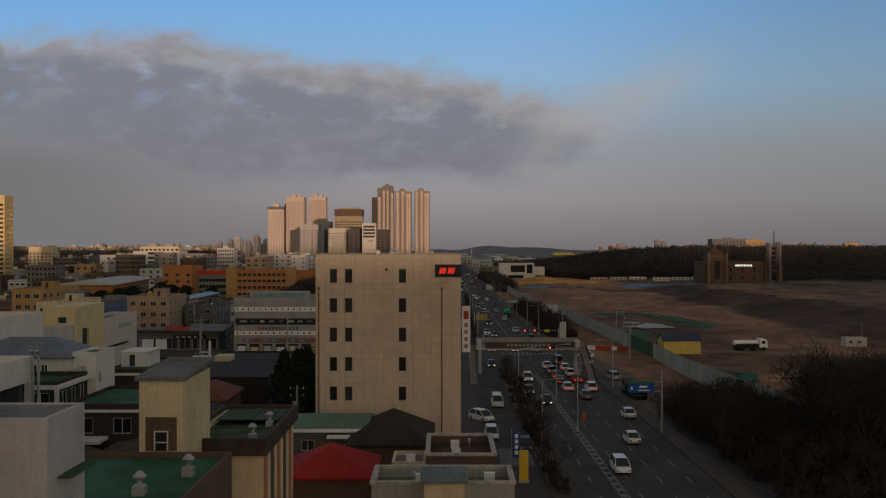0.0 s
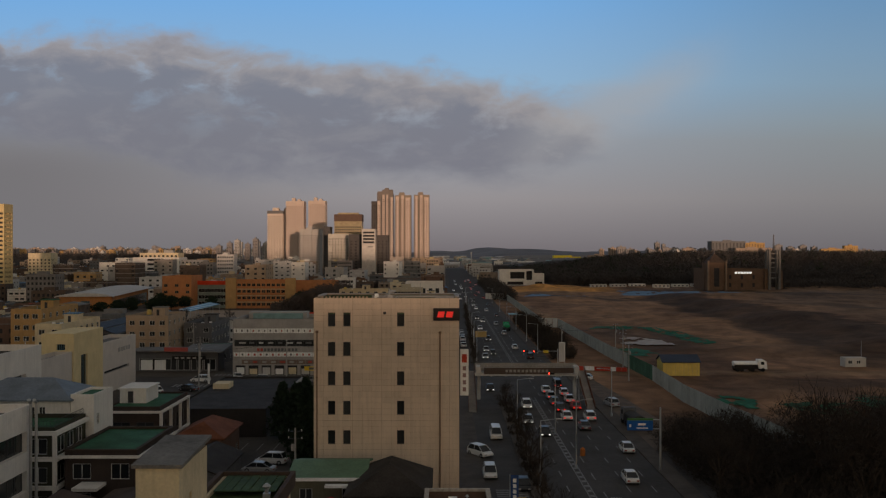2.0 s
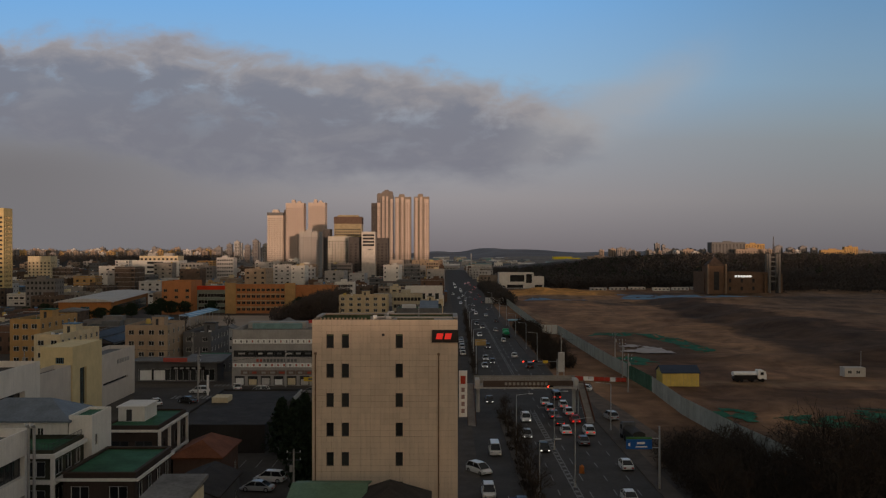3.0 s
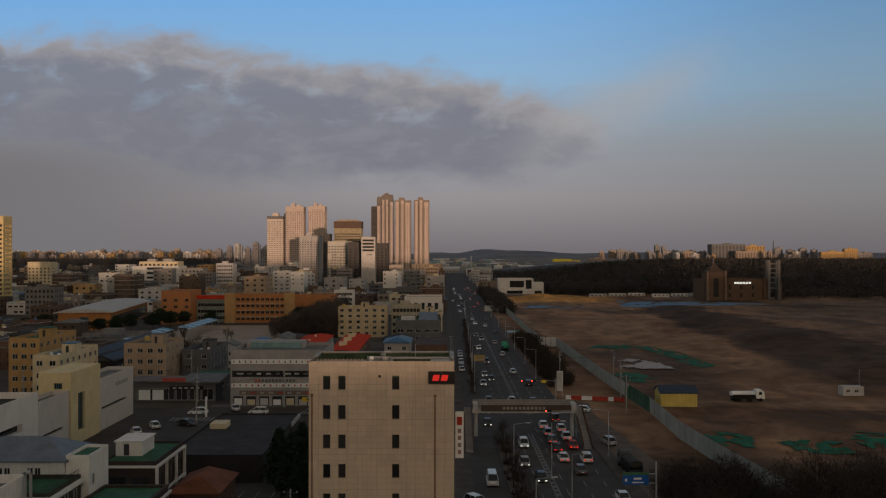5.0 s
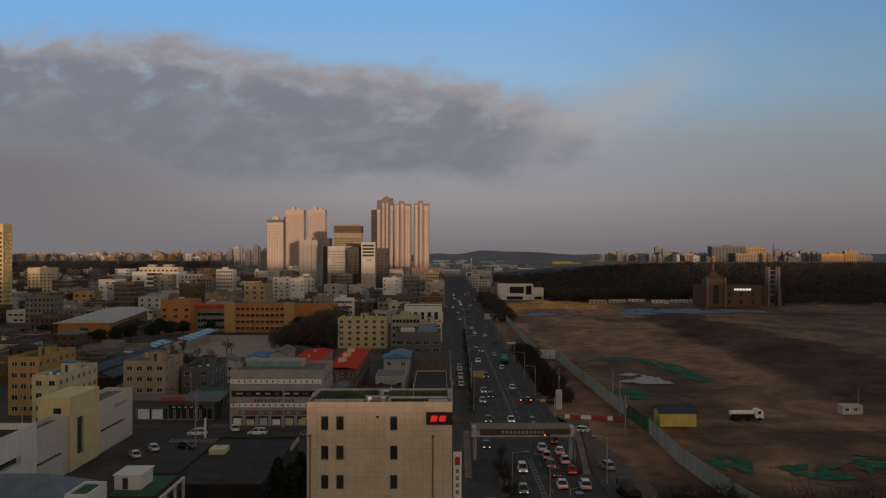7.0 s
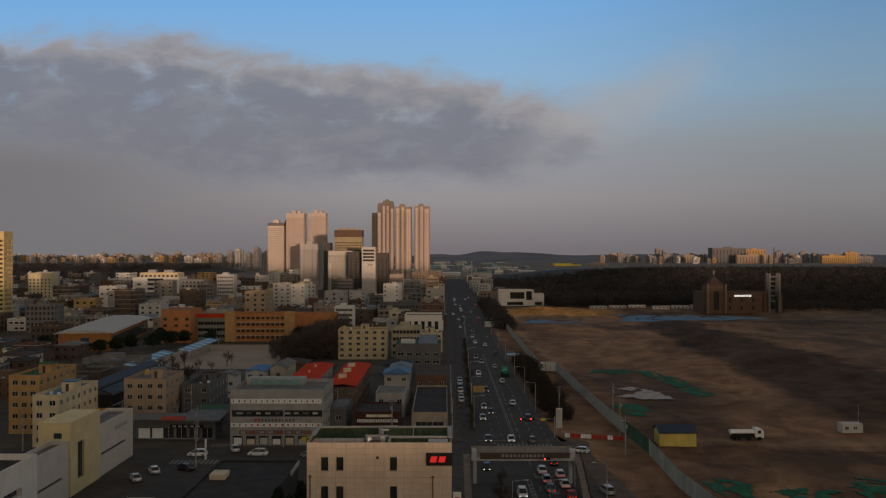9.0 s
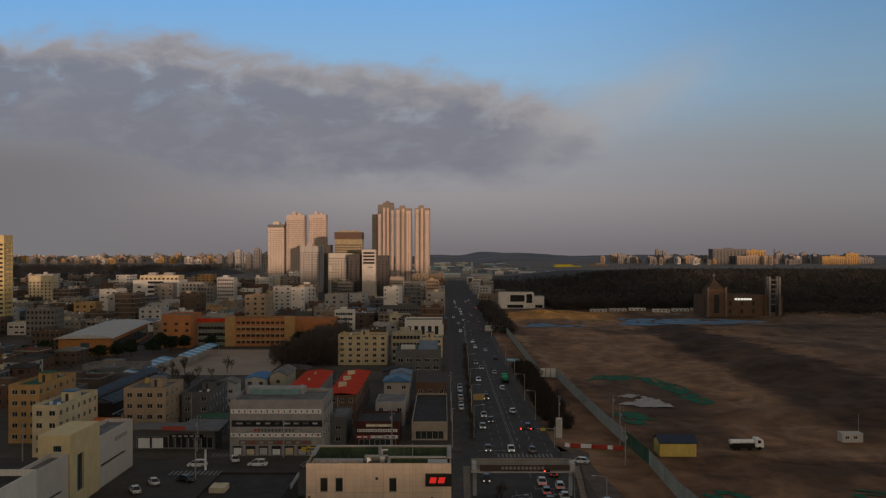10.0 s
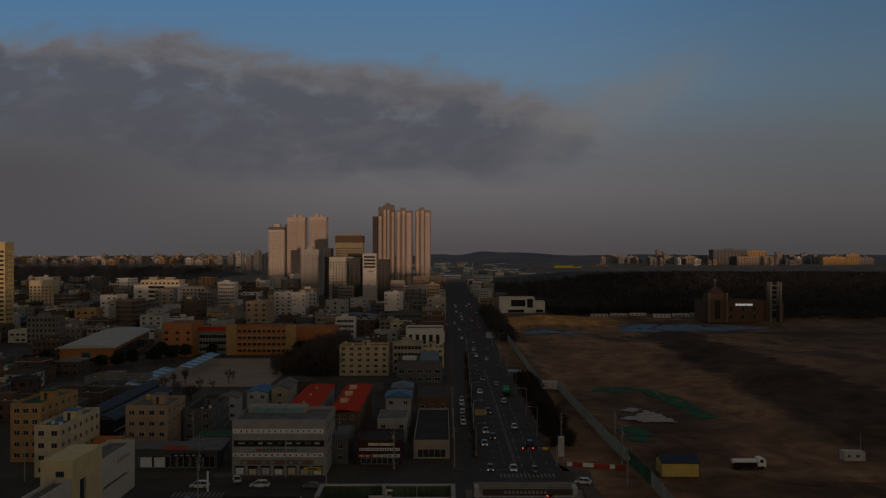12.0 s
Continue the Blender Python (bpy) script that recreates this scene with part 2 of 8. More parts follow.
def soil():
    m = bpy.data.materials.new("bare_soil")
    m.use_nodes = True
    nt = m.node_tree
    N, L = nt.nodes.new, nt.links.new
    b = nt.nodes["Principled BSDF"]
    b.inputs["Roughness"].default_value, b.inputs["Specular IOR Level"].default_value = 0.95, 0.1
    geo = N("ShaderNodeNewGeometry")
    sep = N("ShaderNodeSeparateXYZ")
    L(geo.outputs["Position"], sep.inputs[0])

    def calc(op, *a):
        n = N("ShaderNodeMath")
        n.operation = op
        for k, v in enumerate(a):
            if isinstance(v, (int, float)):
                n.inputs[k].default_value = v
            else:
                L(v, n.inputs[k])
        return n.outputs[0]

    def smooth(v, a, c):
        n = N("ShaderNodeMapRange")
        n.interpolation_type = "SMOOTHSTEP"
        L(v, n.inputs[0])
        n.inputs[1].default_value, n.inputs[2].default_value = a, c
        return n.outputs[0]

    def tex(scale, detail, stretch=(1.0, 0.42, 0.3), distort=0.0, rough=0.55):
        mp = N("ShaderNodeMapping")
        L(geo.outputs["Position"], mp.inputs[0])
        mp.inputs[3].default_value = stretch
        n = N("ShaderNodeTexNoise")
        L(mp.outputs[0], n.inputs["Vector"])
        n.inputs["Scale"].default_value, n.inputs["Detail"].default_value = scale, detail
        n.inputs["Distortion"].default_value, n.inputs["Roughness"].default_value = distort, rough
        return n.outputs[0]

    def ramp(f, stops):
        r = N("ShaderNodeValToRGB")
        L(f, r.inputs[0])
        el = r.color_ramp.elements
        while len(el) < len(stops):
            el.new(0.5)
        for e, (p, c) in zip(el, stops):
            e.position, e.color = p, (*c, 1)
        return r.outputs[0]

    def mix(f, a, c, kind="MIX"):
        n = N("ShaderNodeMix")
        n.data_type, n.blend_type = "RGBA", kind
        for k, v in ((0, f), (6, a), (7, c)):
            if isinstance(v, (int, float)):
                n.inputs[k].default_value = v
            elif isinstance(v, tuple):
                n.inputs[k].default_value = (*v, 1)
            else:
                L(v, n.inputs[k])
        return n.outputs[2]

    X, Y = sep.outputs[0], sep.outputs[1]
    broad, mid, grain = tex(0.017, 5, (1.0, 0.3, 0.3), 0.6), tex(0.12, 6, (0.7, 1.0, 0.3), 0.9), tex(1.3, 4)
    col = ramp(broad, ((0.34, (0.11, 0.064, 0.042)), (0.45, (0.255, 0.145, 0.083)), (0.56, (0.34, 0.195, 0.108)), (0.66, (0.20, 0.13, 0.085))))
    wob = calc("MULTIPLY", calc("SUBTRACT", mid, 0.5), 55.0)
    # a long dark cutting
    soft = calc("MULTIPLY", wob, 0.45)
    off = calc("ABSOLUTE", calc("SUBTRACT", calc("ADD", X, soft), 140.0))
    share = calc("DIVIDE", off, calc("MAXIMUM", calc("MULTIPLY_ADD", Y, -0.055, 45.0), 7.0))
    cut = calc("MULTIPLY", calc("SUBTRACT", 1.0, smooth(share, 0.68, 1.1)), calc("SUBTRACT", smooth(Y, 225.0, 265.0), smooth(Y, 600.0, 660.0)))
    col = mix(calc("MULTIPLY", smooth(calc("ADD", X, wob), 150.0, 195.0), 0.75), col, (0.17, 0.115, 0.078))
    # dark floor of the dug-out terrace between the nets
    pit = calc("ADD", calc("POWER", calc("DIVIDE", calc("SUBTRACT", X, 70.0), 15.0), 2.0), calc("POWER", calc("DIVIDE", calc("SUBTRACT", Y, 325.0), 44.0), 2.0))
    col = mix(calc("MULTIPLY", calc("SUBTRACT", 1.0, smooth(pit, 0.7, 1.2)), 0.6), col, (0.13, 0.085, 0.058))
    # pale trodden track inside the hoarding
    off = calc("ABSOLUTE", calc("SUBTRACT", calc("ADD", X, calc("MULTIPLY", wob, 0.15)), calc("MULTIPLY_ADD", Y, -0.028, 60.0)))
    col = mix(calc("MULTIPLY", calc("MULTIPLY", calc("SUBTRACT", 1.0, smooth(off, 0.8, 3.0)), smooth(Y, 330.0, 380.0)), 0.6), col, (0.40, 0.27, 0.16))
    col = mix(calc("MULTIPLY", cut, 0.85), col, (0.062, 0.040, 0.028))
    # dark band far across
    off = calc("ABSOLUTE", calc("SUBTRACT", calc("ADD", Y, wob), 560.0))
    col = mix(calc("MULTIPLY", calc("MULTIPLY", calc("SUBTRACT", 1.0, smooth(off, 8.0, 26.0)), smooth(X, 80.0, 120.0)), 0.7), col, (0.06, 0.042, 0.032))
    # pale graded strip beside the trucks
    off = calc("ABSOLUTE", calc("SUBTRACT", calc("ADD", Y, calc("MULTIPLY", wob, 0.25)), 228.0))
    col = mix(calc("MULTIPLY", calc("SUBTRACT", 1.0, smooth(off, 2.0, 6.0)), 0.5), col, (0.30, 0.20, 0.12))
    # dark strip in front of the trucks
    off = calc("ABSOLUTE", calc("SUBTRACT", calc("ADD", Y, calc("MULTIPLY", wob, 0.3)), 211.0))
    col = mix(calc("MULTIPLY", calc("MULTIPLY", calc("SUBTRACT", 1.0, smooth(off, 5.0, 12.0)), smooth(calc("ADD", X, wob), 72.0, 92.0)), 0.75), col, (0.075, 0.048, 0.033))
    # darker soil towards the thicket
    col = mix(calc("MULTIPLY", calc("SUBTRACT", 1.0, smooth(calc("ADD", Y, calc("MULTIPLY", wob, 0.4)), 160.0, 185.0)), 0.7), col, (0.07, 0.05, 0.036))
    # bright ochre bank at the far end
    off = calc("ABSOLUTE", calc("SUBTRACT", calc("ADD", Y, calc("MULTIPLY", wob, 0.5)), 694.0))
    col = mix(calc("MULTIPLY", calc("SUBTRACT", 1.0, smooth(off, 26.0, 56.0)), calc("SUBTRACT", 1.0, smooth(calc("ADD", X, wob), 105.0, 150.0))), col, (0.60, 0.30, 0.085))
    col = mix(1.0, col, ramp(tex(0.055, 6, distort=0.4), ((0.33, (0.66, 0.66, 0.66)), (0.68, (1.16, 1.13, 1.1)))), "MULTIPLY")
    col = mix(1.0, col, ramp(mid, ((0.36, (0.8, 0.8, 0.8)), (0.66, (1.1, 1.1, 1.1)))), "MULTIPLY")
    # churned patches and scraped earth
    col = mix(1.0, col, ramp(tex(0.075, 8, (0.75, 0.55, 0.3), 1.6, 0.66), ((0.34, (0.62, 0.60, 0.58)), (0.5, (1.0, 1.0, 1.0)), (0.66, (1.36, 1.32, 1.28)))), "MULTIPLY")
    # scattered dark patches
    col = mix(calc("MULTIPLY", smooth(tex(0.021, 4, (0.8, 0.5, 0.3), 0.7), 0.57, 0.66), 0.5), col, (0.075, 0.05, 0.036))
    L(col, b.inputs["Base Color"])
    bp = N("ShaderNodeBump")
    bp.inputs["Strength"].default_value, bp.inputs["Distance"].default_value = 0.7, 0.3
    L(grain, bp.inputs["Height"])
    L(bp.outputs[0], b.inputs["Normal"])
    return m


SOIL = soil()
TOWN = mat("town_ground", (0.082, 0.07, 0.06), 0.95, var=0.35, scale=0.05, stain=0.0)
SAND = mat("playground_sand", (0.33, 0.262, 0.205), 0.95, var=0.12, scale=0.1, stain=0.0)
# mid tones for far walls, with the haze of distance put into them
FARTAN = mat("far_tan_wall", (0.27, 0.215, 0.175))
FARGREY = mat("far_grey_wall", (0.2, 0.19, 0.19))
# gold of the low sun put into the colour of far walls
FARGOLD = mat("far_golden_lit_wall", (0.36, 0.235, 0.10))


# ---- building blocks ----
def box(bm, x0, x1, y0, y1, z0, z1, mi=0):
    vs = [bm.verts.new(p) for p in ((x0, y0, z0), (x1, y0, z0), (x1, y1, z0), (x0, y1, z0), (x0, y0, z1), (x1, y0, z1), (x1, y1, z1), (x0, y1, z1))]
    for f in ((3, 2, 1, 0), (4, 5, 6, 7), (0, 1, 5, 4), (1, 2, 6, 5), (2, 3, 7, 6), (3, 0, 4, 7)):
        bm.faces.new([vs[k] for k in f]).material_index = mi


def quad(bm, pts, mi=0):
    bm.faces.new([bm.verts.new(p) for p in pts]).material_index = mi


def tube(bm, p, q, r0, r1, n=6, cap=True, mi=0):
    p, q = Vector(p), Vector(q)
    d = (q - p).normalized()
    a = d.orthogonal().normalized()
    b = d.cross(a)
    rings = []
    for c, r in ((p, r0), (q, r1)):
        rings.append([bm.verts.new(c + r * (math.cos(2 * math.pi * k / n) * a + math.sin(2 * math.pi * k / n) * b)) for k in range(n)])
    for k in range(n):
        bm.faces.new((rings[0][k], rings[0][(k + 1) % n], rings[1][(k + 1) % n], rings[1][k])).material_index = mi
    if cap:
        bm.faces.new(rings[1]).material_index = mi
        bm.faces.new(rings[0][::-1]).material_index = mi


def mesh_of(name, bm, *mats):
    me = bpy.data.meshes.new(name)
    bm.to_mesh(me)
    bm.free()
    for m in mats:
        me.materials.append(m)
    return me


def part(name, bm, material, parent, label=""):
    mats = material if isinstance(material, (list, tuple)) else (material,)
    ob = new(name, mesh_of(name, bm, *mats))
    ob.parent = parent
    return tagged(ob, label)


def shared(name, me, parent, m):
    ob = new(name, me)
    ob.parent = parent
    ob.matrix_basis = m
    return ob


def thing(name, label, category, group="", kind="", at=(0, 0, 0), rz=0.0):
    ob = new(name)
    ob.empty_display_size = 0.2
    ob.matrix_basis = pose(*at, 0, 0, rz)
    return tagged(ob, label, category, group, kind)


def solo(name, bm, material, label, category, group="", kind=""):
    mats = material if isinstance(material, (list, tuple)) else (material,)
    return tagged(new(name, mesh_of(name, bm, *mats)), label, category, group, kind)


def facade(bm, p0, u, W, H, holes, depth=0.15):
    """A wall W by H from its lower corner p0 along u, outside on the right hand of u seen from above, with reveals round its holes (u0, u1, v0, v1)."""
    p0, u = Vector(p0), Vector(u)
    inward = Vector((-u.y, u.x, 0))
    us = sorted({0.0, W, *[h[0] for h in holes], *[h[1] for h in holes]})
    vs = sorted({0.0, H, *[h[2] for h in holes], *[h[3] for h in holes]})
    grid = {}

    def vert(i, j):
        if (i, j) not in grid:
            grid[i, j] = bm.verts.new(p0 + u * us[i] + Vector((0, 0, vs[j])))
        return grid[i, j]
    inside = {}
    ui = {x: k for k, x in enumerate(us)}
    vi = {x: k for k, x in enumerate(vs)}
    for h in holes:
        for i in range(ui[h[0]], ui[h[1]]):
            for j in range(vi[h[2]], vi[h[3]]):
                inside[i, j] = 1
    for i in range(len(us) - 1):
        for j in range(len(vs) - 1):
            if (i, j) not in inside:
                bm.faces.new((vert(i, j), vert(i + 1, j), vert(i + 1, j + 1), vert(i, j + 1)))
    for a, b, c, d in holes:
        o = [p0 + u * x + Vector((0, 0, z)) for x, z in ((a, c), (b, c), (b, d), (a, d))]
        n = [p + inward * depth for p in o]
        for k in range(4):
            quad(bm, (o[k], o[(k + 1) % 4], n[(k + 1) % 4], n[k]))


def grid_holes(W, cols, rows, w, h, z0, pitch, margin=1.0):
    step = (W - 2 * margin - w) / max(1, cols - 1) if cols > 1 else 0
    start = margin if cols > 1 else (W - w) / 2
    return [(start + c * step, start + c * step + w, z0 + r * pitch, z0 + r * pitch + h) for r in range(rows) for c in range(cols)]


WINS = {}


def window_meshes(w, h, frame_mat, bars=1):
    key = (round(w, 2), round(h, 2), frame_mat.name, bars)
    if key not in WINS:
        bm = bmesh.new()
        box(bm, 0, w, 0, 0.02, 0, h)
        pane = mesh_of("window", bm, GLASS)
        bm = bmesh.new()
        t = 0.07
        for r in ((0, w, 0, t), (0, w, h - t, h), (0, t, t, h - t), (w - t, w, t, h - t)):
            box(bm, r[0], r[1], -0.05, -0.004, r[2], r[3])
        for k in range(bars):
            c = w * (k + 1) / (bars + 1)
            box(bm, c - t / 2, c + t / 2, -0.05, -0.004, t, h - t)
        WINS[key] = pane, mesh_of("window_frame", bm, frame_mat)
    return WINS[key]


SIDES = {"f": lambda x0, x1, y0, y1: ((x0, y0), (1, 0), x1 - x0, 0), "r": lambda x0, x1, y0, y1: ((x1, y0), (0, 1), y1 - y0, 90),
         "b": lambda x0, x1, y0, y1: ((x1, y1), (-1, 0), x1 - x0, 180), "l": lambda x0, x1, y0, y1: ((x0, y1), (0, -1), y1 - y0, 270)}


def block(parent, x0, x1, y0, y1, z0, h, wall, roof, holes={}, parapet=0.7, frame_mat=None, single=True, bars=1, depth=0.16, cap=None, name="wall"):
    """A flat-roofed block with real openings: walls with reveals and a parapet, a roof deck, windows."""
    fm = frame_mat or FRAME_W
    bm = bmesh.new()
    for s, f in SIDES.items():
        p, u, W, rot = f(x0, x1, y0, y1)
        facade(bm, (*p, z0), (*u, 0), W, h - z0 + parapet, holes.get(s, []), depth)
    t, zt = 0.22, h + parapet
    o = ((x0, y0), (x1, y0), (x1, y1), (x0, y1))
    n = ((x0 + t, y0 + t), (x1 - t, y0 + t), (x1 - t, y1 - t), (x0 + t, y1 - t))
    for k in range(4):
        a, b, c, d = o[k], o[(k + 1) % 4], n[(k + 1) % 4], n[k]
        quad(bm, ((*a, zt), (*b, zt), (*c, zt), (*d, zt)))
        quad(bm, ((*d, zt), (*c, zt), (*c, h), (*d, h)))
    bmesh.ops.remove_doubles(bm, verts=bm.verts, dist=0.0008)
    part(name, bm, wall, parent)
    bm = bmesh.new()
    box(bm, x0 + t, x1 - t, y0 + t, y1 - t, h - 0.25, h)
    part("roof", bm, roof, parent)
    if cap:
        bm = bmesh.new()
        e = 0.12
        for a in ((x0 - e, x1 + e, y0 - e, y0 + 0.3), (x0 - e, x1 + e, y1 - 0.3, y1 + e), (x0 - e, x0 + 0.3, y0 + 0.3, y1 - 0.3), (x1 - 0.3, x1 + e, y0 + 0.3, y1 - 0.3)):
            box(bm, *a, zt + 0.004, zt + 0.22)
        part("coping", bm, cap, parent)
    joined = None if single else bmesh.new()
    for s, hs in holes.items():
        p, u, W, rot = SIDES[s](x0, x1, y0, y1)
        m0 = pose(p[0], p[1], z0, 0, 0, rot)
        for a, b, c, d in hs:
            if single:
                pm, frm = window_meshes(b - a, d - c, fm, bars)
                w = shared("window", pm, parent, m0 @ Matrix.Translation((a, depth - 0.03, c)))
                shared("window_frame", frm, w, Matrix.Identity(4))
            else:
                quad(joined, [m0 @ Vector(q) for q in ((a, depth, c), (b, depth, c), (b, depth, d), (a, depth, d))])
    if joined is not None:
        if len(joined.verts):
            tagged(part("window_panes", joined, FARPANE, parent), kind="stuff")
        else:
            joined.free()


def stair_hut(parent, x, y, z, w, d, h, wall, roof):
    bm = bmesh.new()
    facade(bm, (x, y, z), (1, 0, 0), w, h, [(w * 0.3, w * 0.3 + 0.8, 0.05, min(2.0, h - 0.3))], 0.1)
    facade(bm, (x + w, y, z), (0, 1, 0), d, h, [])
    facade(bm, (x + w, y + d, z), (-1, 0, 0), w, h, [])
    facade(bm, (x, y + d, z), (0, -1, 0), d, h, [])
    part("stair_house", bm, wall, parent)
    bm = bmesh.new()
    box(bm, x + w * 0.3, x + w * 0.3 + 0.8, y + 0.08, y + 0.1, z + 0.05, z + min(2.0, h - 0.3))
    part("roof_door", bm, FRAME_D, parent)
    bm = bmesh.new()
    box(bm, x - 0.2, x + w + 0.2, y - 0.2, y + d + 0.2, z + h, z + h + 0.18)
    part("stair_roof", bm, roof, parent)


def water_tank(parent, x, y, z, r=0.7, h=1.2, m=None):
    bm = bmesh.new()
    tube(bm, (x, y, z + 0.15), (x, y, z + 0.15 + h), r, r * 0.94, 12)
    tube(bm, (x, y, z + 0.15 + h), (x, y, z + 0.3 + h), r * 0.9, r * 0.3, 12)
    box(bm, x - r, x + r, y - r, y + r, z, z + 0.146)
    part("water_tank", bm, m or TANK, parent)


def gable(parent, x0, x1, y0, y1, z, rise, roof, along="y", over=0.4, wall=None):
    """A pitched roof over a block, with its ridge along x or y."""
    bm = bmesh.new()
    x0, x1, y0, y1 = x0 - over, x1 + over, y0 - over, y1 + over
    t = 0.18
    if along == "y":
        c = (x0 + x1) / 2
        A = [(x0, z), (c, z + rise), (x1, z)]
        lo = [bm.verts.new((a, y0, b)) for a, b in A] + [bm.verts.new((a, y0, b - t)) for a, b in A]
        hi = [bm.verts.new((a, y1, b)) for a, b in A] + [bm.verts.new((a, y1, b - t)) for a, b in A]
    else:
        c = (y0 + y1) / 2
        A = [(y0, z), (c, z + rise), (y1, z)]
        lo = [bm.verts.new((x1, a, b)) for a, b in A] + [bm.verts.new((x1, a, b - t)) for a, b in A]
        hi = [bm.verts.new((x0, a, b)) for a, b in A] + [bm.verts.new((x0, a, b - t)) for a, b in A]
    for i, j in ((0, 1), (1, 2)):
        bm.faces.new((lo[i], lo[j], hi[j], hi[i]))
        bm.faces.new((lo[j + 3], lo[i + 3], hi[i + 3], hi[j + 3]))
    for e in (lo, hi):
        bm.faces.new((e[0], e[3], e[4], e[1]))
        bm.faces.new((e[1], e[4], e[5], e[2]))
    for k in (0, 2):
        bm.faces.new((lo[k], hi[k], hi[k + 3], lo[k + 3]))
    bmesh.ops.recalc_face_normals(bm, faces=bm.faces)
    part("roof_pitch", bm, roof, parent)
    if wall:
        bm = bmesh.new()
        if along == "y":
            for yy in (y0 + over + 0.01, y1 - over - 0.01):
                bm.faces.new([bm.verts.new(p) for p in ((x0 + over, yy, z - t), (x1 - over, yy, z - t), (c, yy, z + rise - t))])
        else:
            for xx in (x0 + over + 0.01, x1 - over - 0.01):
                bm.faces.new([bm.verts.new(p) for p in ((xx, y0 + over, z - t), (xx, y1 - over, z - t), (xx, c, z + rise - t))])
        part("gable_wall", bm, wall, parent)


def hip(parent, x0, x1, y0, y1, z, rise, roof, over=0.5):
    bm = bmesh.new()
    x0, x1, y0, y1 = x0 - over, x1 + over, y0 - over, y1 + over
    k = min(x1 - x0, y1 - y0) / 2
    lo = [bm.verts.new((*p, z)) for p in ((x0, y0), (x1, y0), (x1, y1), (x0, y1))]
    un = [bm.verts.new((*p, z - 0.2)) for p in ((x0, y0), (x1, y0), (x1, y1), (x0, y1))]
    if x1 - x0 >= y1 - y0:
        c = (y0 + y1) / 2
        a, b = bm.verts.new((x0 + k * 0.9, c, z + rise)), bm.verts.new((x1 - k * 0.9, c, z + rise))
        for f in ((lo[0], lo[1], b, a), (lo[2], lo[3], a, b), (lo[1], lo[2], b), (lo[3], lo[0], a)):
            bm.faces.new(f)
    else:
        c = (x0 + x1) / 2
        a, b = bm.verts.new((c, y0 + k * 0.9, z + rise)), bm.verts.new((c, y1 - k * 0.9, z + rise))
        for f in ((lo[0], lo[1], a), (lo[1], lo[2], b, a), (lo[2], lo[3], b), (lo[3], lo[0], a, b)):
            bm.faces.new(f)
    for k in range(4):
        bm.faces.new((un[k], un[(k + 1) % 4], lo[(k + 1) % 4], lo[k]))
    bm.faces.new(un[::-1])
    part("roof_hip", bm, roof, parent)


# ---- the large setting ----
def hillside(x, y):
    """Height of the ground: level town, worked soil on the cleared site, wooded rises far off, and an unseen ridge
    added behind to shade the town.
    """
    z = 0.0
    if y > 740 and x > 66:
        kx, ky = min(1, max(0, (x - 88) / 165)), min(1, (y - 740) / 165)
        far = min(1, max(0, (y - 960) / 420))
        rise = 20.5 + 3.0 * noise.noise((x * 0.006, y * 0.004, 3)) + 1.6 * noise.noise((x * 0.02, 6.0, 1))
        z += rise * kx * kx * (3 - 2 * kx) * ky * ky * (3 - 2 * ky) * (1 - 0.4 * far)
    if x < -350 and y > 1050:
        k = min(1, (y - 1050) / 350) * min(1, (-350 - x) / 120)
        z += 16 * k * k * (3 - 2 * k)
    if y > 2900:
        k = min(1, (y - 2900) / 1200)
        side = min(1, max(0.0, (x + 500) / 500)) * (1.0 if x < 300 else max(0.35, 1 - (x - 300) / 600))
        z += k * side * (24 + 17 * noise.noise((x * 0.0022, 2.0, 5.0)) + 8 * noise.noise((x * 0.008, 4.0, 1.0)))
    if y < -700:
        k = min(1, (-700 - y) / 500)
        z += (SHADE_RIDGE + 2 * noise.noise((x * 0.01, 1, 1))) * k * k * (3 - 2 * k)
    if 52 < x and 130 < y < 800:
        k = min(1, (x - 52) / 20) * min(1, (y - 130) / 30) * min(1, (800 - y) / 60) * min(1, max(0.15, (abs(y - 234) - 8) / 25))
        z += k * (1.3 * noise.noise((x * 0.02, y * 0.03, 0)) + 0.6 * noise.noise((x * 0.09, y * 0.09, 7)))
        z += k * 4.0 * max(0, noise.noise((x * 0.012 + 3, y * 0.016 + 1, 4)) - 0.1) * min(1, max(0, (y - 330) / 80))
        step = min(1, max(0, (x - 126 - 6 * noise.noise((3, y * 0.02, 1))) / 22)) * min(1, max(0, (y - 238) / 40)) * min(1, max(0, (640 - y) / 90))
        z += 3.6 * step * step * (3 - 2 * step)
        heap = max(0, 1 - abs(y - 706 - 14 * noise.noise((x * 0.03, 1, 2))) / 26) * min(1, max(0, (x - 40) / 10)) * min(1, max(0, (140 - x) / 30))
        z += (2.6 + 1.5 * noise.noise((x * 0.06, 4, 2))) * heap
    return z


# height of the unseen ridge, added to keep the low sun off the town
SHADE_RIDGE = 37.5


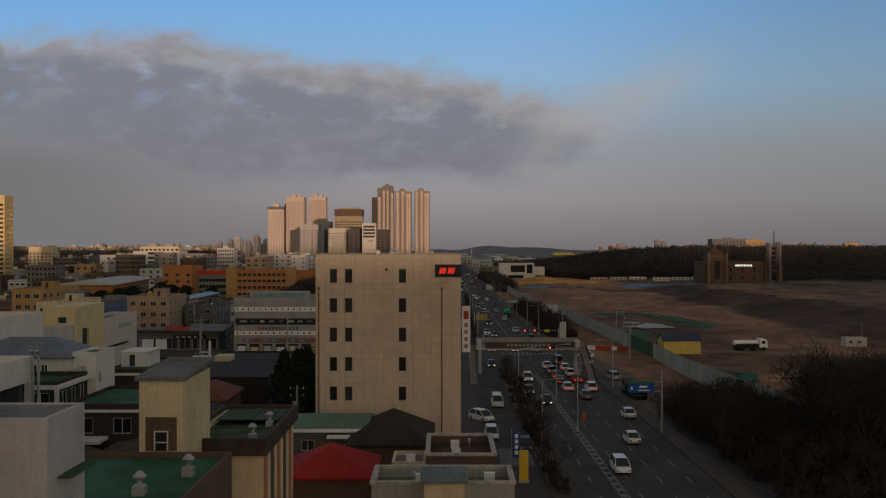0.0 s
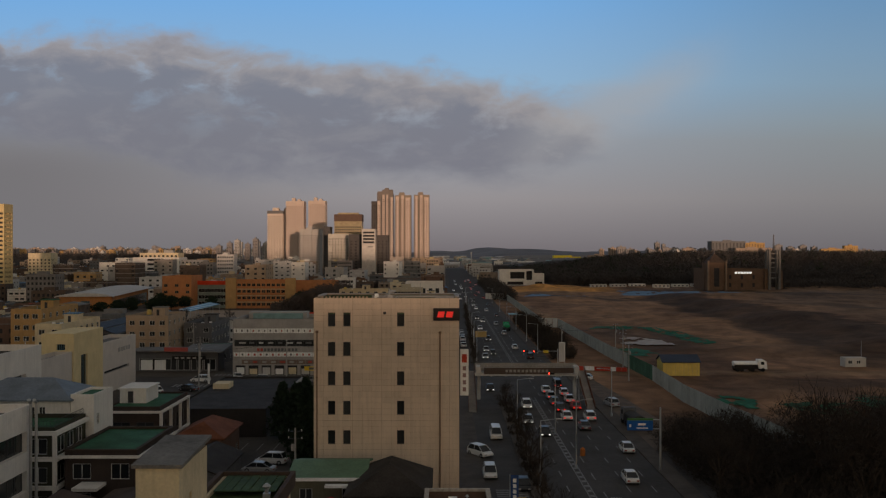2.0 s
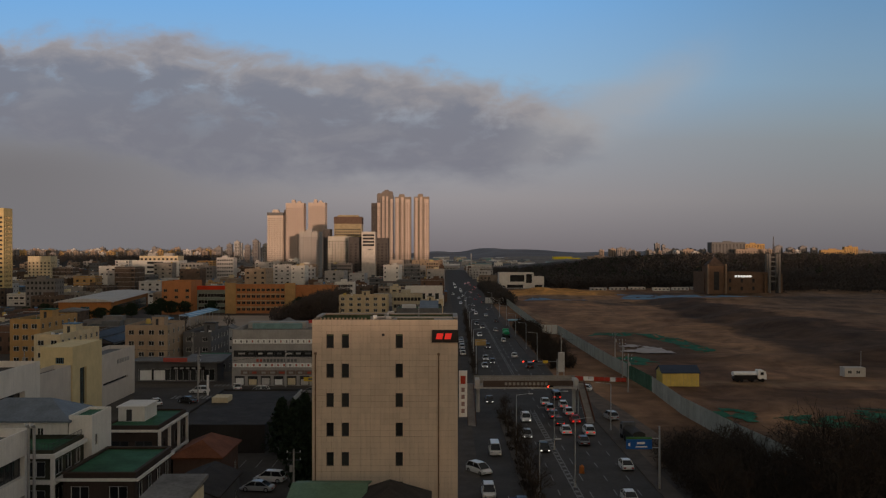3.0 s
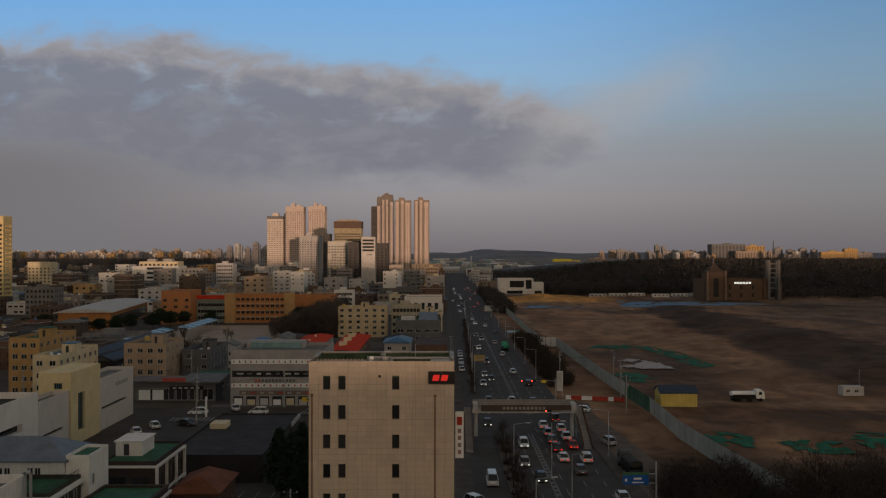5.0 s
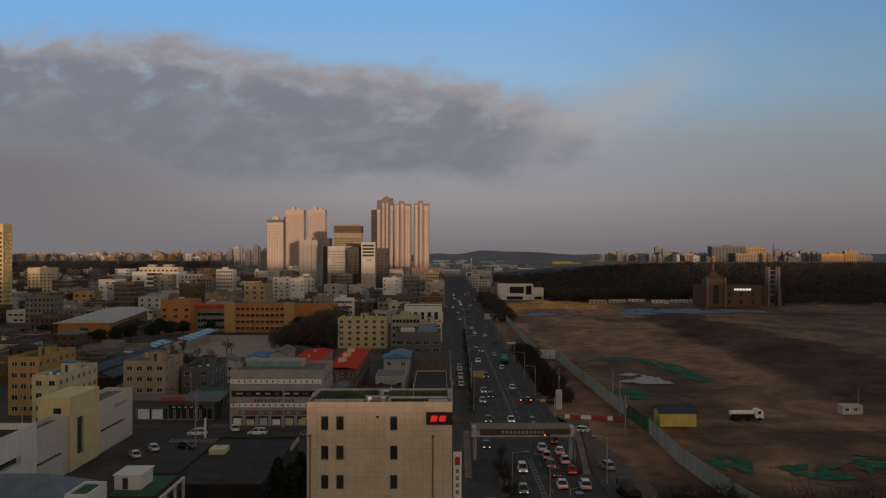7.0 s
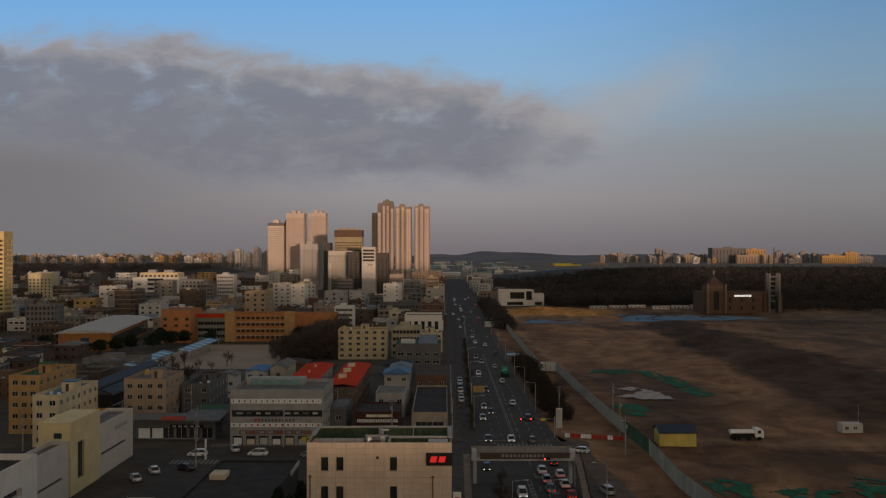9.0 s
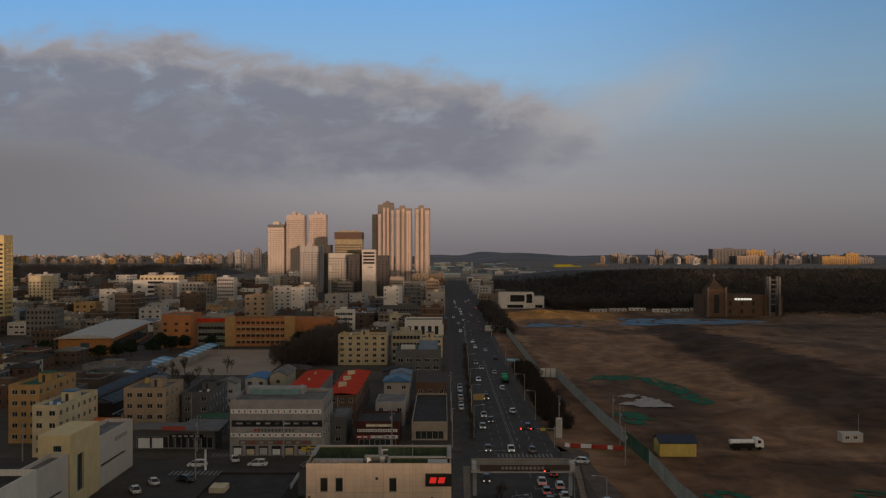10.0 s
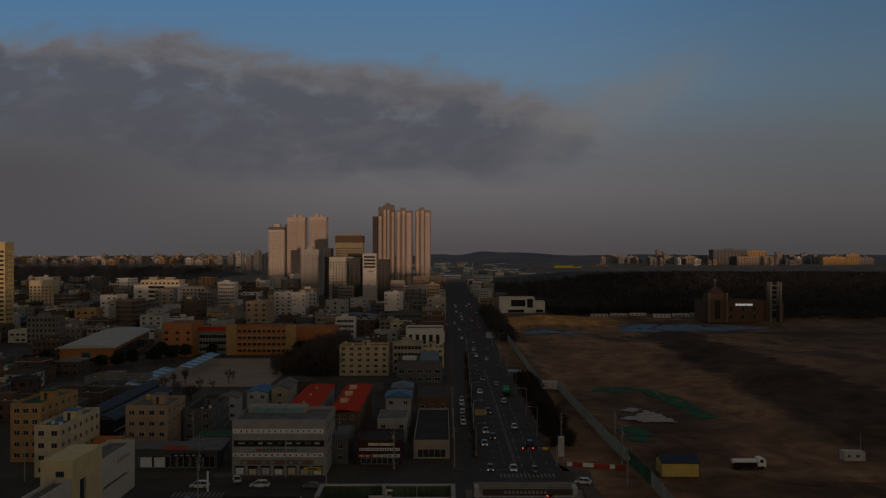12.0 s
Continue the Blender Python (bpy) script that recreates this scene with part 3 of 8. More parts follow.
def ground():
    xs = sorted({*np.round(np.concatenate([np.linspace(-4800, -700, 26), np.linspace(-700, -60, 30), np.linspace(-60, 50, 12), np.linspace(52, 420, 80), np.linspace(430, 900, 30), np.linspace(900, 4800, 26)]), 2)})
    ys = sorted({*np.round(np.concatenate([np.linspace(-1600, -100, 30), np.linspace(-100, 120, 8), np.linspace(130, 500, 90), np.linspace(505, 830, 50), np.linspace(840, 1500, 40), np.linspace(1550, 4900, 40)]), 2)})
    bm = bmesh.new()
    vs = [[bm.verts.new((x, y, hillside(x, y))) for x in xs] for y in ys]
    for j in range(len(ys) - 1):
        for i in range(len(xs) - 1):
            f = bm.faces.new((vs[j][i], vs[j][i + 1], vs[j + 1][i + 1], vs[j + 1][i]))
            cx, cy = (xs[i] + xs[i + 1]) / 2, (ys[j] + ys[j + 1]) / 2
            wood = (cy > 770 and cx > 60 and cy < 1700) or (cx < -380 and 1080 < cy < 1800) or cy > 2900 or cy < -700
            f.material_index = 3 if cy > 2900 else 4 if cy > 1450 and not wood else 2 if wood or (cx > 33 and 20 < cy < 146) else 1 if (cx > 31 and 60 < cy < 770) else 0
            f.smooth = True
    # the far fields are paler: haze put into their colour
    solo("ground", bm, (TOWN, SOIL, WOOD, HAZE, mat("hazy_far_fields", (0.17, 0.15, 0.135), 0.95, var=0.4, scale=0.012, stain=0.0)), "level town ground, bare brown soil and wooded rises", "ground", kind="structure")


ground()


def flat(name, x0, x1, y0, y1, z, m, label, category, t=0.3, kind="structure"):
    bm = bmesh.new()
    box(bm, x0, x1, y0, y1, z - t, z)
    return solo(name, bm, m, label, category, kind=kind)


def sheet(name, outline, z, m, label, category, t=0.3):
    """A level slab with a free outline, counter-clockwise."""
    bm = bmesh.new()
    hi = [bm.verts.new((*p, z)) for p in outline]
    lo = [bm.verts.new((*p, z - t)) for p in outline]
    bm.faces.new(hi)
    bm.faces.new(lo[::-1])
    for k in range(len(outline)):
        j = (k + 1) % len(outline)
        bm.faces.new((lo[k], lo[j], hi[j], hi[k]))
    bmesh.ops.triangulate(bm, faces=[f for f in bm.faces if len(f.verts) > 4])
    return solo(name, bm, m, label, category, kind="structure")


sheet("road", [(5.8, -60), (30.2, -60), (30.2, 236), (27.4, 262), (27.2, 430), (28.5, 560), (33.5, 640), (33.5, 1500), (5.8, 1500)], 0.03, ASPHALT, "wide dark asphalt main road", "road")
flat("cross_street", -140, 5.78, 203, 221, 0.026, ASPHALT, "dark asphalt side street", "road")
flat("parking_lot", -46, -16, 122, 203, 0.02, ASPHALT, "dark asphalt parking lot", "road")
flat("alley", -63, -48, 96, 203, 0.02, ASPHALT, "dark asphalt lane between houses", "road")
flat("pavement_west", 2.4, 5.78, -60, 196, 0.17, PAVING, "grey paved footway", "pavement")
flat("pavement_west_far", 2.4, 5.78, 228, 900, 0.17, PAVING, "grey paved footway", "pavement")
flat("verge", 11.4, 13.8, -60, 182, 0.17, TOWN, "bare planted strip with a kerb", "pavement")
flat("pavement_east", 30.2, 32.8, -60, 228, 0.17, PAVING, "grey paved footway", "pavement")
sheet("pavement_east_far", [(27.42, 262), (30.0, 262), (29.8, 430), (31.1, 560), (28.52, 560), (27.22, 430)], 0.17, PAVING, "grey paved footway", "pavement")
sheet("verge_far", [(7.7, 236), (9.7, 236), (11.2, 320), (13.0, 410), (14.6, 560), (11.8, 560), (10.6, 410), (9.0, 320)], 0.17, TOWN, "bare planted strip between footway and road", "pavement")
sheet("dirt_lay_by", [(32.85, 140), (36.5, 140), (39.5, 165), (38.0, 190), (36.0, 214), (37.5, 228), (30.3, 236), (32.85, 228)], 0.05, mat("grey_gravel", (0.125, 0.095, 0.074), 0.95, var=0.3, stain=0.0), "pale gravel lay-by beside the road", "ground")
flat("playground", -125, -71, 368, 462, 0.06, SAND, "pale sandy school playground", "ground")


def site_patch(name, pts, m, label, dz=0.5, category="ground", res=1.6, ragged=9.0):
    """A sheet that lies on the worked soil inside an outline."""
    from_x, to_x = min(p[0] for p in pts), max(p[0] for p in pts)
    from_y, to_y = min(p[1] for p in pts), max(p[1] for p in pts)
    nx, ny = max(3, int((to_x - from_x) / res)), max(3, int((to_y - from_y) / res))

    def inside(x, y):
        c = False
        for k in range(len(pts)):
            (ax, ay), (bx, by) = pts[k], pts[k - 1]
            if (ay > y) != (by > y) and x < (bx - ax) * (y - ay) / (by - ay) + ax:
                c = not c
        return c
    bm = bmesh.new()
    got = {}

    def v(i, j):
        if (i, j) not in got:
            x, y = from_x + (to_x - from_x) * i / nx, from_y + (to_y - from_y) * j / ny
            x += 0.6 * res * noise.noise((x * 0.3, y * 0.3, 2))
            y += 0.6 * res * noise.noise((x * 0.3, y * 0.3, 9))
            got[i, j] = bm.verts.new((x, y, hillside(x, y) + dz + 0.35 * dz * noise.noise((x * 0.35, y * 0.35, 5))))
        return got[i, j]
    for i in range(nx):
        for j in range(ny):
            if inside(from_x + (to_x - from_x) * (i + 0.5) / nx, from_y + (to_y - from_y) * (j + 0.5) / ny):
                if noise.noise((i * 0.33, j * 0.2, from_x)) > ragged:
                    continue
                bm.faces.new((v(i, j), v(i + 1, j), v(i + 1, j + 1), v(i, j + 1)))
    return solo(name, bm, m, label, category)


# ---- the tall office block ----
OLIVE = mat("olive_roof_paint", (0.075, 0.105, 0.06), 0.9, var=0.4, stain=0.25)


def office_block():
    K = thing("office_building", "beige stone-clad office block with narrow dark windows", "office building", at=(0, 0, 0))
    x0, x1, y0, y1, top = -15.3, 2.15, 109.0, 118.6, 25.15
    holes = []
    for r in range(6):
        z = 21.75 - 3.53 * r
        for a in (1.72, 3.55, 10.0):
            if r == 5 and a < 9:
                continue
            holes.append((a, a + 0.86, z, z + 1.66))
    holes.append((15.55, 16.5, 0.1, 2.3))
    block(K, x0, x1, y0, y1, 0, top - 1.7, JOINT, OLIVE, {"f": holes, "r": grid_holes(9.6, 3, 6, 1.6, 1.7, 3.9, 3.53, 1.2)}, parapet=1.7, frame_mat=FRAME_D, bars=0, depth=0.3)
    # olive waterproofed lining, coping and inner walls of the roof
    for a in ((x0 + 0.6, x1 - 0.6, y1 - 0.55, y1 - 0.42), (x0 + 0.42, x0 + 0.56, y0 + 4.2, y1 - 0.56), (x1 - 0.56, x1 - 0.42, y0 + 3.4, y1 - 0.56), (-5.5, x1 - 0.6, y0 + 2.86, y0 + 2.99)):
        bm = bmesh.new()
        box(bm, *a, top - 1.69, top - 0.1)
        part("roof_lining", bm, OLIVE, K, "olive green waterproofed lining")
    for a in ((x0 - 0.05, x1 + 0.05, y1 - 0.5, y1 + 0.05), (x0 - 0.05, x0 + 0.5, y0 + 4.0, y1 - 0.51), (x1 - 0.5, x1 + 0.05, y0 + 2.6, y1 - 0.51), (-5.6, x1 - 0.6, y0 + 2.85, y0 + 3.35), (-8.6, -5.7, y0 + 3.6, y0 + 4.0)):
        bm = bmesh.new()
        box(bm, *a, top + 0.01, top + 0.14)
        part("coping", bm, GREY, K, "grey concrete coping")
    for a in ((-5.6, x1 - 0.6, y0 + 3.0, y0 + 3.3), (-8.6, -5.7, y0 + 3.65, y0 + 3.95), (-5.6, -5.3, y0 + 0.45, y0 + 2.84)):
        bm = bmesh.new()
        box(bm, *a, top - 1.69, top)
        part("inner_wall", bm, GREY, K)
    bm = bmesh.new()
    box(bm, -8.5, -5.7, y0 + 0.45, y0 + 3.6, top - 1.69, top - 0.5)
    part("roof_landing", bm, BROWN, K)
    bm = bmesh.new()
    box(bm, -7.2, -6.8, y1 - 1.6, y1 - 0.6, top - 1.69, top + 0.2)
    part("roof_pier", bm, GREY, K)
    bm = bmesh.new()
    tube(bm, (-6.5, y0 + 4.6, top - 1.69), (-6.5, y0 + 4.6, top + 0.6), 0.14, 0.14, 8)
    tube(bm, (-6.5, y0 + 4.6, top + 0.6), (-5.7, y0 + 4.6, top + 0.6), 0.14, 0.14, 8)
    part("roof_duct", bm, STEEL, K)
    bm = bmesh.new()
    tube(bm, (-2.6, y0 + 3.15, top + 0.14), (-2.6, y0 + 3.15, top + 1.7), 0.04, 0.03, 6)
    part("aerial", bm, STEEL, K)
    # stone slabs on the front
    cols, rows = 15, 36
    w, h = (x1 - x0) / cols, top / rows
    cuts = [(x0 + a, x0 + b, c, d) for a, b, c, d in holes]
    meshes = {}
    rest = bmesh.new()
    made = 0
    for r in reversed(range(rows)):
        for c in range(cols):
            boxes = [(x0 + c * w, x0 + (c + 1) * w, r * h, (r + 1) * h)]
            for a, b, e, f in cuts:
                nxt = []
                for p, q, s, t in boxes:
                    if q <= a or p >= b or t <= e or s >= f:
                        nxt.append((p, q, s, t))
                        continue
                    if p < a:
                        nxt.append((p, a, s, t))
                    if q > b:
                        nxt.append((b, q, s, t))
                    if s < e:
                        nxt.append((max(p, a), min(q, b), s, e))
                    if t > f:
                        nxt.append((max(p, a), min(q, b), f, t))
                boxes = nxt
            for p, q, s, t in boxes:
                if q - p < 0.06 or t - s < 0.06:
                    continue
                g = 0.011
                if made < 300:
                    key = (round(q - p, 2), round(t - s, 2))
                    if key not in meshes:
                        bm = bmesh.new()
                        box(bm, g, q - p - g, -0.035, -0.003, g, t - s - g)
                        meshes[key] = mesh_of("stone_slab", bm, STONE)
                    shared("stone_slab", meshes[key], K, Matrix.Translation((p, y0 - 0.004 * ((made * 7) % 3), s)))
                    made += 1
                else:
                    box(rest, p + g, q - g, y0 - 0.035, y0 - 0.003, s + g, t - g)
    tagged(part("stone_cladding", rest, STONE, K), kind="stuff")
    # sign, pipes, vent
    bm = bmesh.new()
    box(bm, -0.95, 2.2, y0 - 0.3, y0 - 0.052, 22.45, 23.95)
    sign = part("sign_panel", bm, BLACKP, K, "black sign panel with red mark")
    bm = bmesh.new()
    RED = glow("red_sign_glow", (0.75, 0.02, 0.015), 0.38)
    for a, lean in ((-0.5, 0.16), (0.52, 0.16)):
        base = [(a, 22.85), (a + 0.78, 22.85), (a + 0.78 + lean, 23.55), (a + lean, 23.55)]
        lo, hi = [bm.verts.new((x, y0 - 0.36, z)) for x, z in base], [bm.verts.new((x, y0 - 0.304, z)) for x, z in base]
        bm.faces.new(lo)
        bm.faces.new(hi[::-1])
        for k in range(4):
            bm.faces.new((lo[k], hi[k], hi[(k + 1) % 4], lo[(k + 1) % 4]))
    part("red_mark", bm, RED, sign, "red glowing bars")
    for px, z1 in ((-14.9, 21.0), (-0.15, 20.9)):
        bm = bmesh.new()
        tube(bm, (px, y0 - 0.14, 0.0), (px, y0 - 0.14, z1), 0.075, 0.075, 8)
        box(bm, px - 0.16, px + 0.16, y0 - 0.28, y0 - 0.052, z1, z1 + 0.25)
        for k in range(6):
            box(bm, px - 0.12, px + 0.12, y0 - 0.16, y0 - 0.052, 2 + k * 3.4, 2.08 + k * 3.4)
        part("downpipe", bm, mat("rusty_pipe", (0.2, 0.13, 0.09), 0.7), K, "brownish downpipe")
    bm = bmesh.new()
    box(bm, -6.95, -6.62, y0 - 0.2, y0 - 0.052, 23.2, 23.5)
    part("vent", bm, FRAME_D, K)
    # roof things
    bm = bmesh.new()
    box(bm, -14.9, -8.7, y0 + 0.45, y0 + 4.0, top - 1.69, top - 0.3)
    part("roof_plinth", bm, GREY, K)
    for k in range(13):
        bm = bmesh.new()
        tube(bm, (-14.4 + k * 0.45, y0 + 1.2, top - 0.3), (-14.4 + k * 0.45, y0 + 1.2, top + 0.14), 0.13, 0.13, 6)
        part("roof_pipe", bm, TAN, K)
    bm = bmesh.new()
    box(bm, -6.6, -6.0, y0 + 2.5, y0 + 3.2, top - 0.5, top + 0.2)
    part("roof_unit", bm, LIGHTGREY, K)
    bm = bmesh.new()
    box(bm, -0.7, 1.7, y0 + 0.45, y0 + 2.5, top - 1.69, top - 0.06)
    part("roof_unit", bm, LIGHTGREY, K)
    bm = bmesh.new()
    tube(bm, (-8.0, y0 + 0.9, top - 0.5), (-8.0, y0 + 0.9, top + 0.2), 0.09, 0.09, 8)
    tube(bm, (-8.0, y0 + 0.9, top + 0.2), (-7.6, y0 + 0.9, top + 0.3), 0.28, 0.2, 10)
    part("roof_vent", bm, WHITEP, K)
    bm = bmesh.new()
    box(bm, 2.3, 3.3, y0 + 1.0, y0 + 1.25, 13.3, 18.9)
    blade = part("blade_sign", bm, WHITEP, K, "white upright blade sign")
    bm = bmesh.new()
    box(bm, 2.5, 3.1, y0 + 0.96, y0 + 0.996, 17.3, 18.3)
    part("sign_square", bm, REDP, blade)
    for k in range(4):
        bm = bmesh.new()
        box(bm, 2.6, 3.0, y0 + 0.96, y0 + 0.996, 13.8 + k * 0.85, 14.3 + k * 0.85)
        part("sign_bar", bm, mat("grey_letters", (0.3, 0.2, 0.2)), blade)
    return K


office_block()


# ---- distant towers ----
def tower(name, x0, x1, y, h, wall, label, depth=22.0, cols=6, storey=2.85, crown=(), fins=(), group="", fin=None, rz=0, roofm=None, band=0.0, proud=1.8, win=0.5, cap=None):
    """A tower: storeys of windows, upright ribs (from, to, height share), a dark top band, roof houses (from, to, height)."""
    T = thing(name, label, "apartment tower", group, at=((x0 + x1) / 2, y, 0), rz=rz)
    W = x1 - x0
    rows = int((h - 6 - band) / storey)
    ww = (W - 1.6) / cols * win
    holes = {"f": grid_holes(W, cols, rows, ww, 1.35, 4.0, storey, 0.8), "r": grid_holes(depth, 5, rows, 1.7, 1.35, 4.0, storey, 1.6), "l": grid_holes(depth, 5, rows, 1.7, 1.35, 4.0, storey, 1.6)}
    block(T, -W / 2, W / 2, 0, depth, 0, h, wall, roofm or GREYROOF, holes, 1.2, single=False, depth=0.5)
    for f0, f1, share in fins:
        bm = bmesh.new()
        a, b = -W / 2 + f0 * W, -W / 2 + f1 * W
        facade(bm, (a, -proud, 0), (1, 0, 0), b - a, h * share + 0.8, grid_holes(b - a, max(1, int((b - a) / 1.9)), int((h * share - 6) / storey), 0.95, 1.25, 4.0, storey, 0.5), 0.3)
        box(bm, a, b, -proud + 0.35, -0.02, h * share + 0.2, h * share + 0.79)
        box(bm, a, a + 0.25, -proud + 0.31, -0.02, 0, h * share + 0.2)
        box(bm, b - 0.25, b, -proud + 0.31, -0.02, 0, h * share + 0.2)
        rib = part("rib", bm, fin or wall, T)
        bm = bmesh.new()
        box(bm, a + 0.26, b - 0.26, -proud + 0.34, -0.03, 0, h * share)
        part("rib_glazing", bm, FARPANE, rib, "dark windows behind the rib")
    if band:
        bm = bmesh.new()
        for a in ((-W / 2 - 0.3, W / 2 + 0.3, -0.35 - (proud if fins else 0), -0.01 - (proud if fins else 0)), (W / 2 + 0.01, W / 2 + 0.3, -0.01, depth), (-W / 2 - 0.3, -W / 2 - 0.01, -0.01, depth)):
            box(bm, *a, h - band, h + 1.3)
        part("top_band", bm, cap or DARKGREY, T, "dark top band")
    for k, (c0, c1, hh) in enumerate(crown):
        bm = bmesh.new()
        near, far = depth * 0.12 + 1.3 * k, depth * 0.6 + 0.9 * k
        box(bm, -W / 2 + W * c0, -W / 2 + W * c1, near, far, h, h + hh)
        box(bm, -W / 2 + W * c0 + 0.8, -W / 2 + W * c1 - 0.8, near + 0.6, far - 0.7, h + hh + 0.004, h + hh + 1.2)
        part("roof_house", bm, wall, T)
    return T


G = "high towers"
PALE = mat("pale_tower_wall", (0.50, 0.43, 0.375), var=0.1)
# darker body between sunlit ribs: the shade is put into this colour
DULL = mat("shaded_bay_wall", (0.225, 0.19, 0.16), var=0.12)
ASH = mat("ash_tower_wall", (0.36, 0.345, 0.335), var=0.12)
# for dark blocks, and for tower flanks whose shade is put into the colour
SHADOWY = mat("dark_and_shaded_wall", (0.075, 0.07, 0.07), var=0.15)
tower("apartment_tower", -254, -231, 1316, 86, PALE, "pale high-rise tower with a dark top band", cols=10, group=G, band=3.0, crown=((0.3, 0.7, 4.5),), win=0.42)
# slim block added for the tower's unlit side, shade in its colour
tower("apartment_tower", -230.6, -227.6, 1322, 90, SHADOWY, "narrow shaded tower flank, painted dark, between two pale towers", cols=1, group=G)
tower("apartment_tower", -227, -201, 1316, 100, PINK, "pink sunlit apartment tower with upright ribs", cols=10, group=G, win=0.42, fins=((0.0, 0.16, 0.985), (0.42, 0.58, 1.0), (0.84, 1.0, 0.985)), proud=1.2, crown=((0.3, 0.5, 5), (0.6, 0.8, 3)))
tower("apartment_tower", -194.5, -170, 1316, 100.5, PINK, "pink sunlit apartment tower with upright ribs", cols=10, group=G, win=0.42, fins=((0.0, 0.16, 0.985), (0.42, 0.58, 1.0), (0.84, 1.0, 0.985)), proud=1.2, crown=((0.3, 0.5, 5), (0.6, 0.8, 3)))
# dark glass body, deepened in colour so the ribs look lit
tower("apartment_tower", -100.5, -76, 1392, 116, mat("shaded_glass_tower_wall", (0.17, 0.15, 0.14), var=0.12), "tallest stepped apartment tower with darker flank", cols=9, group=G, fins=((0.03, 0.2, 0.9), (0.34, 0.47, 0.985), (0.58, 0.7, 0.985), (0.84, 1.0, 0.95)), fin=PINK, win=0.4, crown=((0.0, 0.42, 3.0), (0.3, 0.98, 6.0), (0.45, 0.72, 8.6)))
# unlit side of the tallest tower as its own block, coloured as shade
tower("apartment_tower", -109.5, -101, 1396, 104, SHADOWY, "shaded flank of the tallest apartment tower, painted dark", cols=3, group=G)
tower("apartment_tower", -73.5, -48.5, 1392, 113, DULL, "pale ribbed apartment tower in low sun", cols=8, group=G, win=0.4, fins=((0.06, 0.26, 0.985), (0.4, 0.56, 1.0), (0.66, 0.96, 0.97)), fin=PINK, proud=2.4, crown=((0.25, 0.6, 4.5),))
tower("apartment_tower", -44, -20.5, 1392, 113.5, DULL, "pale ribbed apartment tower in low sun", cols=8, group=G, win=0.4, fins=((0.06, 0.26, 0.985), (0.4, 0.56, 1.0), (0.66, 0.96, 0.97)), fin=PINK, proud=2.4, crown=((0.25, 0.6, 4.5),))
tower("apartment_tower", -170, -146, 1082, 54, ASH, "light grey apartment block with stepped ribs", cols=9, group=G, win=0.4, fins=((0.0, 0.2, 0.96), (0.4, 0.6, 1.0), (0.8, 1.0, 0.96)), proud=2.0, crown=((0.3, 0.6, 3),))
tower("office_tower", -131, -124, 1000, 55, SHADOWY, "narrow dark office tower", cols=2, group=G)
tower("office_tower", -121, -90.5, 1015, 69, mat("bronze_glass_wall", (0.27, 0.225, 0.14), 0.35, var=0.25), "bronze glass office tower with a dark crown", cols=12, group=G, roofm=DARKROOF, band=6.5, win=0.7, cap=mat("brown_crown", (0.11, 0.075, 0.06)), crown=((0.1, 0.9, 2),))
tower("office_tower", -118, -94, 937, 46, mat("stone_white_wall", (0.42, 0.40, 0.36)), "pale office block with square windows", cols=8, group=G, depth=18, fins=((0.0, 0.18, 0.72), (0.38, 0.5, 0.75), (0.7, 0.8, 0.75)), proud=1.5, win=0.5)
tower("office_tower", -93.5, -79.4, 905, 45, SHADOWY, "dark grey slab with few windows", cols=3, group=G)
tower("office_tower", -65.3, -54, 900, 44, SHADOWY, "dark brown slab with few windows", cols=3, group=G)
tower("apartment_block", -54, -40, 930, 22, PALE, "pale mid-rise block at the foot of the towers", cols=5, group=G, depth=14)
tower("apartment_block", -36, -4, 985, 15, ASH, "grey mid-rise block beside the main road", cols=9, group=G, depth=14)
bm = bmesh.new()
box(bm, -262, -160, 1290, 1312, 0, 10)
solo("podium", bm, SHADOWY, "long dark podium below the high towers", "building")


def white_slab():
    T = thing("office_tower", "white windowless slab tower with a banded top", "office tower", G, at=(0, 0, 0))
    holes = {"f": [(1.0, 12.2, 37.0 + 3.2 * k, 38.9 + 3.2 * k) for k in range(4)]}
    block(T, -78.8, -65.6, 886, 900, 0, 50, mat("bright_white_render", (0.46, 0.435, 0.41)), GREYROOF, holes, 1.0, single=False, depth=0.6)
    for k in range(4):
        bm = bmesh.new()
        box(bm, -73 + k * 1.3, -72.1 + k * 1.3, 885.9, 885.99, 33, 34.2)
        part("sign_bar", bm, DARKGREY, T)


white_slab()
tower("apartment_tower", -306, -280, 580, 59, PALEY, "yellow apartment tower with small windows", depth=12, cols=4, storey=2.9, group="yellow towers")
tower("apartment_block", -365, -345, 800, 26.5, CREAM, "cream apartment block with small windows", cols=6, depth=14, group="low blocks")



# ---- houses near the start ----
def wins(W, cols, rows, w=1.5, h=1.3, z0=1.0, pitch=3.0, margin=0.9):
    return grid_holes(W, cols, rows, w, h, z0, pitch, margin)


def rail(parent, pts, z, h=1.0, step=0.5, m=None, name="railing"):
    bm = bmesh.new()
    for (ax, ay), (bx, by) in zip(pts, pts[1:]):
        n = max(2, int(math.hypot(bx - ax, by - ay) / step))
        for k in range(n + 1):
            x, y = ax + (bx - ax) * k / n, ay + (by - ay) * k / n
            tube(bm, (x, y, z), (x, y, z + h), 0.02, 0.02, 4, False)
        for zz in (z + h, z + 0.12):
            tube(bm, (ax, ay, zz), (bx, by, zz), 0.03, 0.03, 4)
    return part(name, bm, m or STEEL, parent)


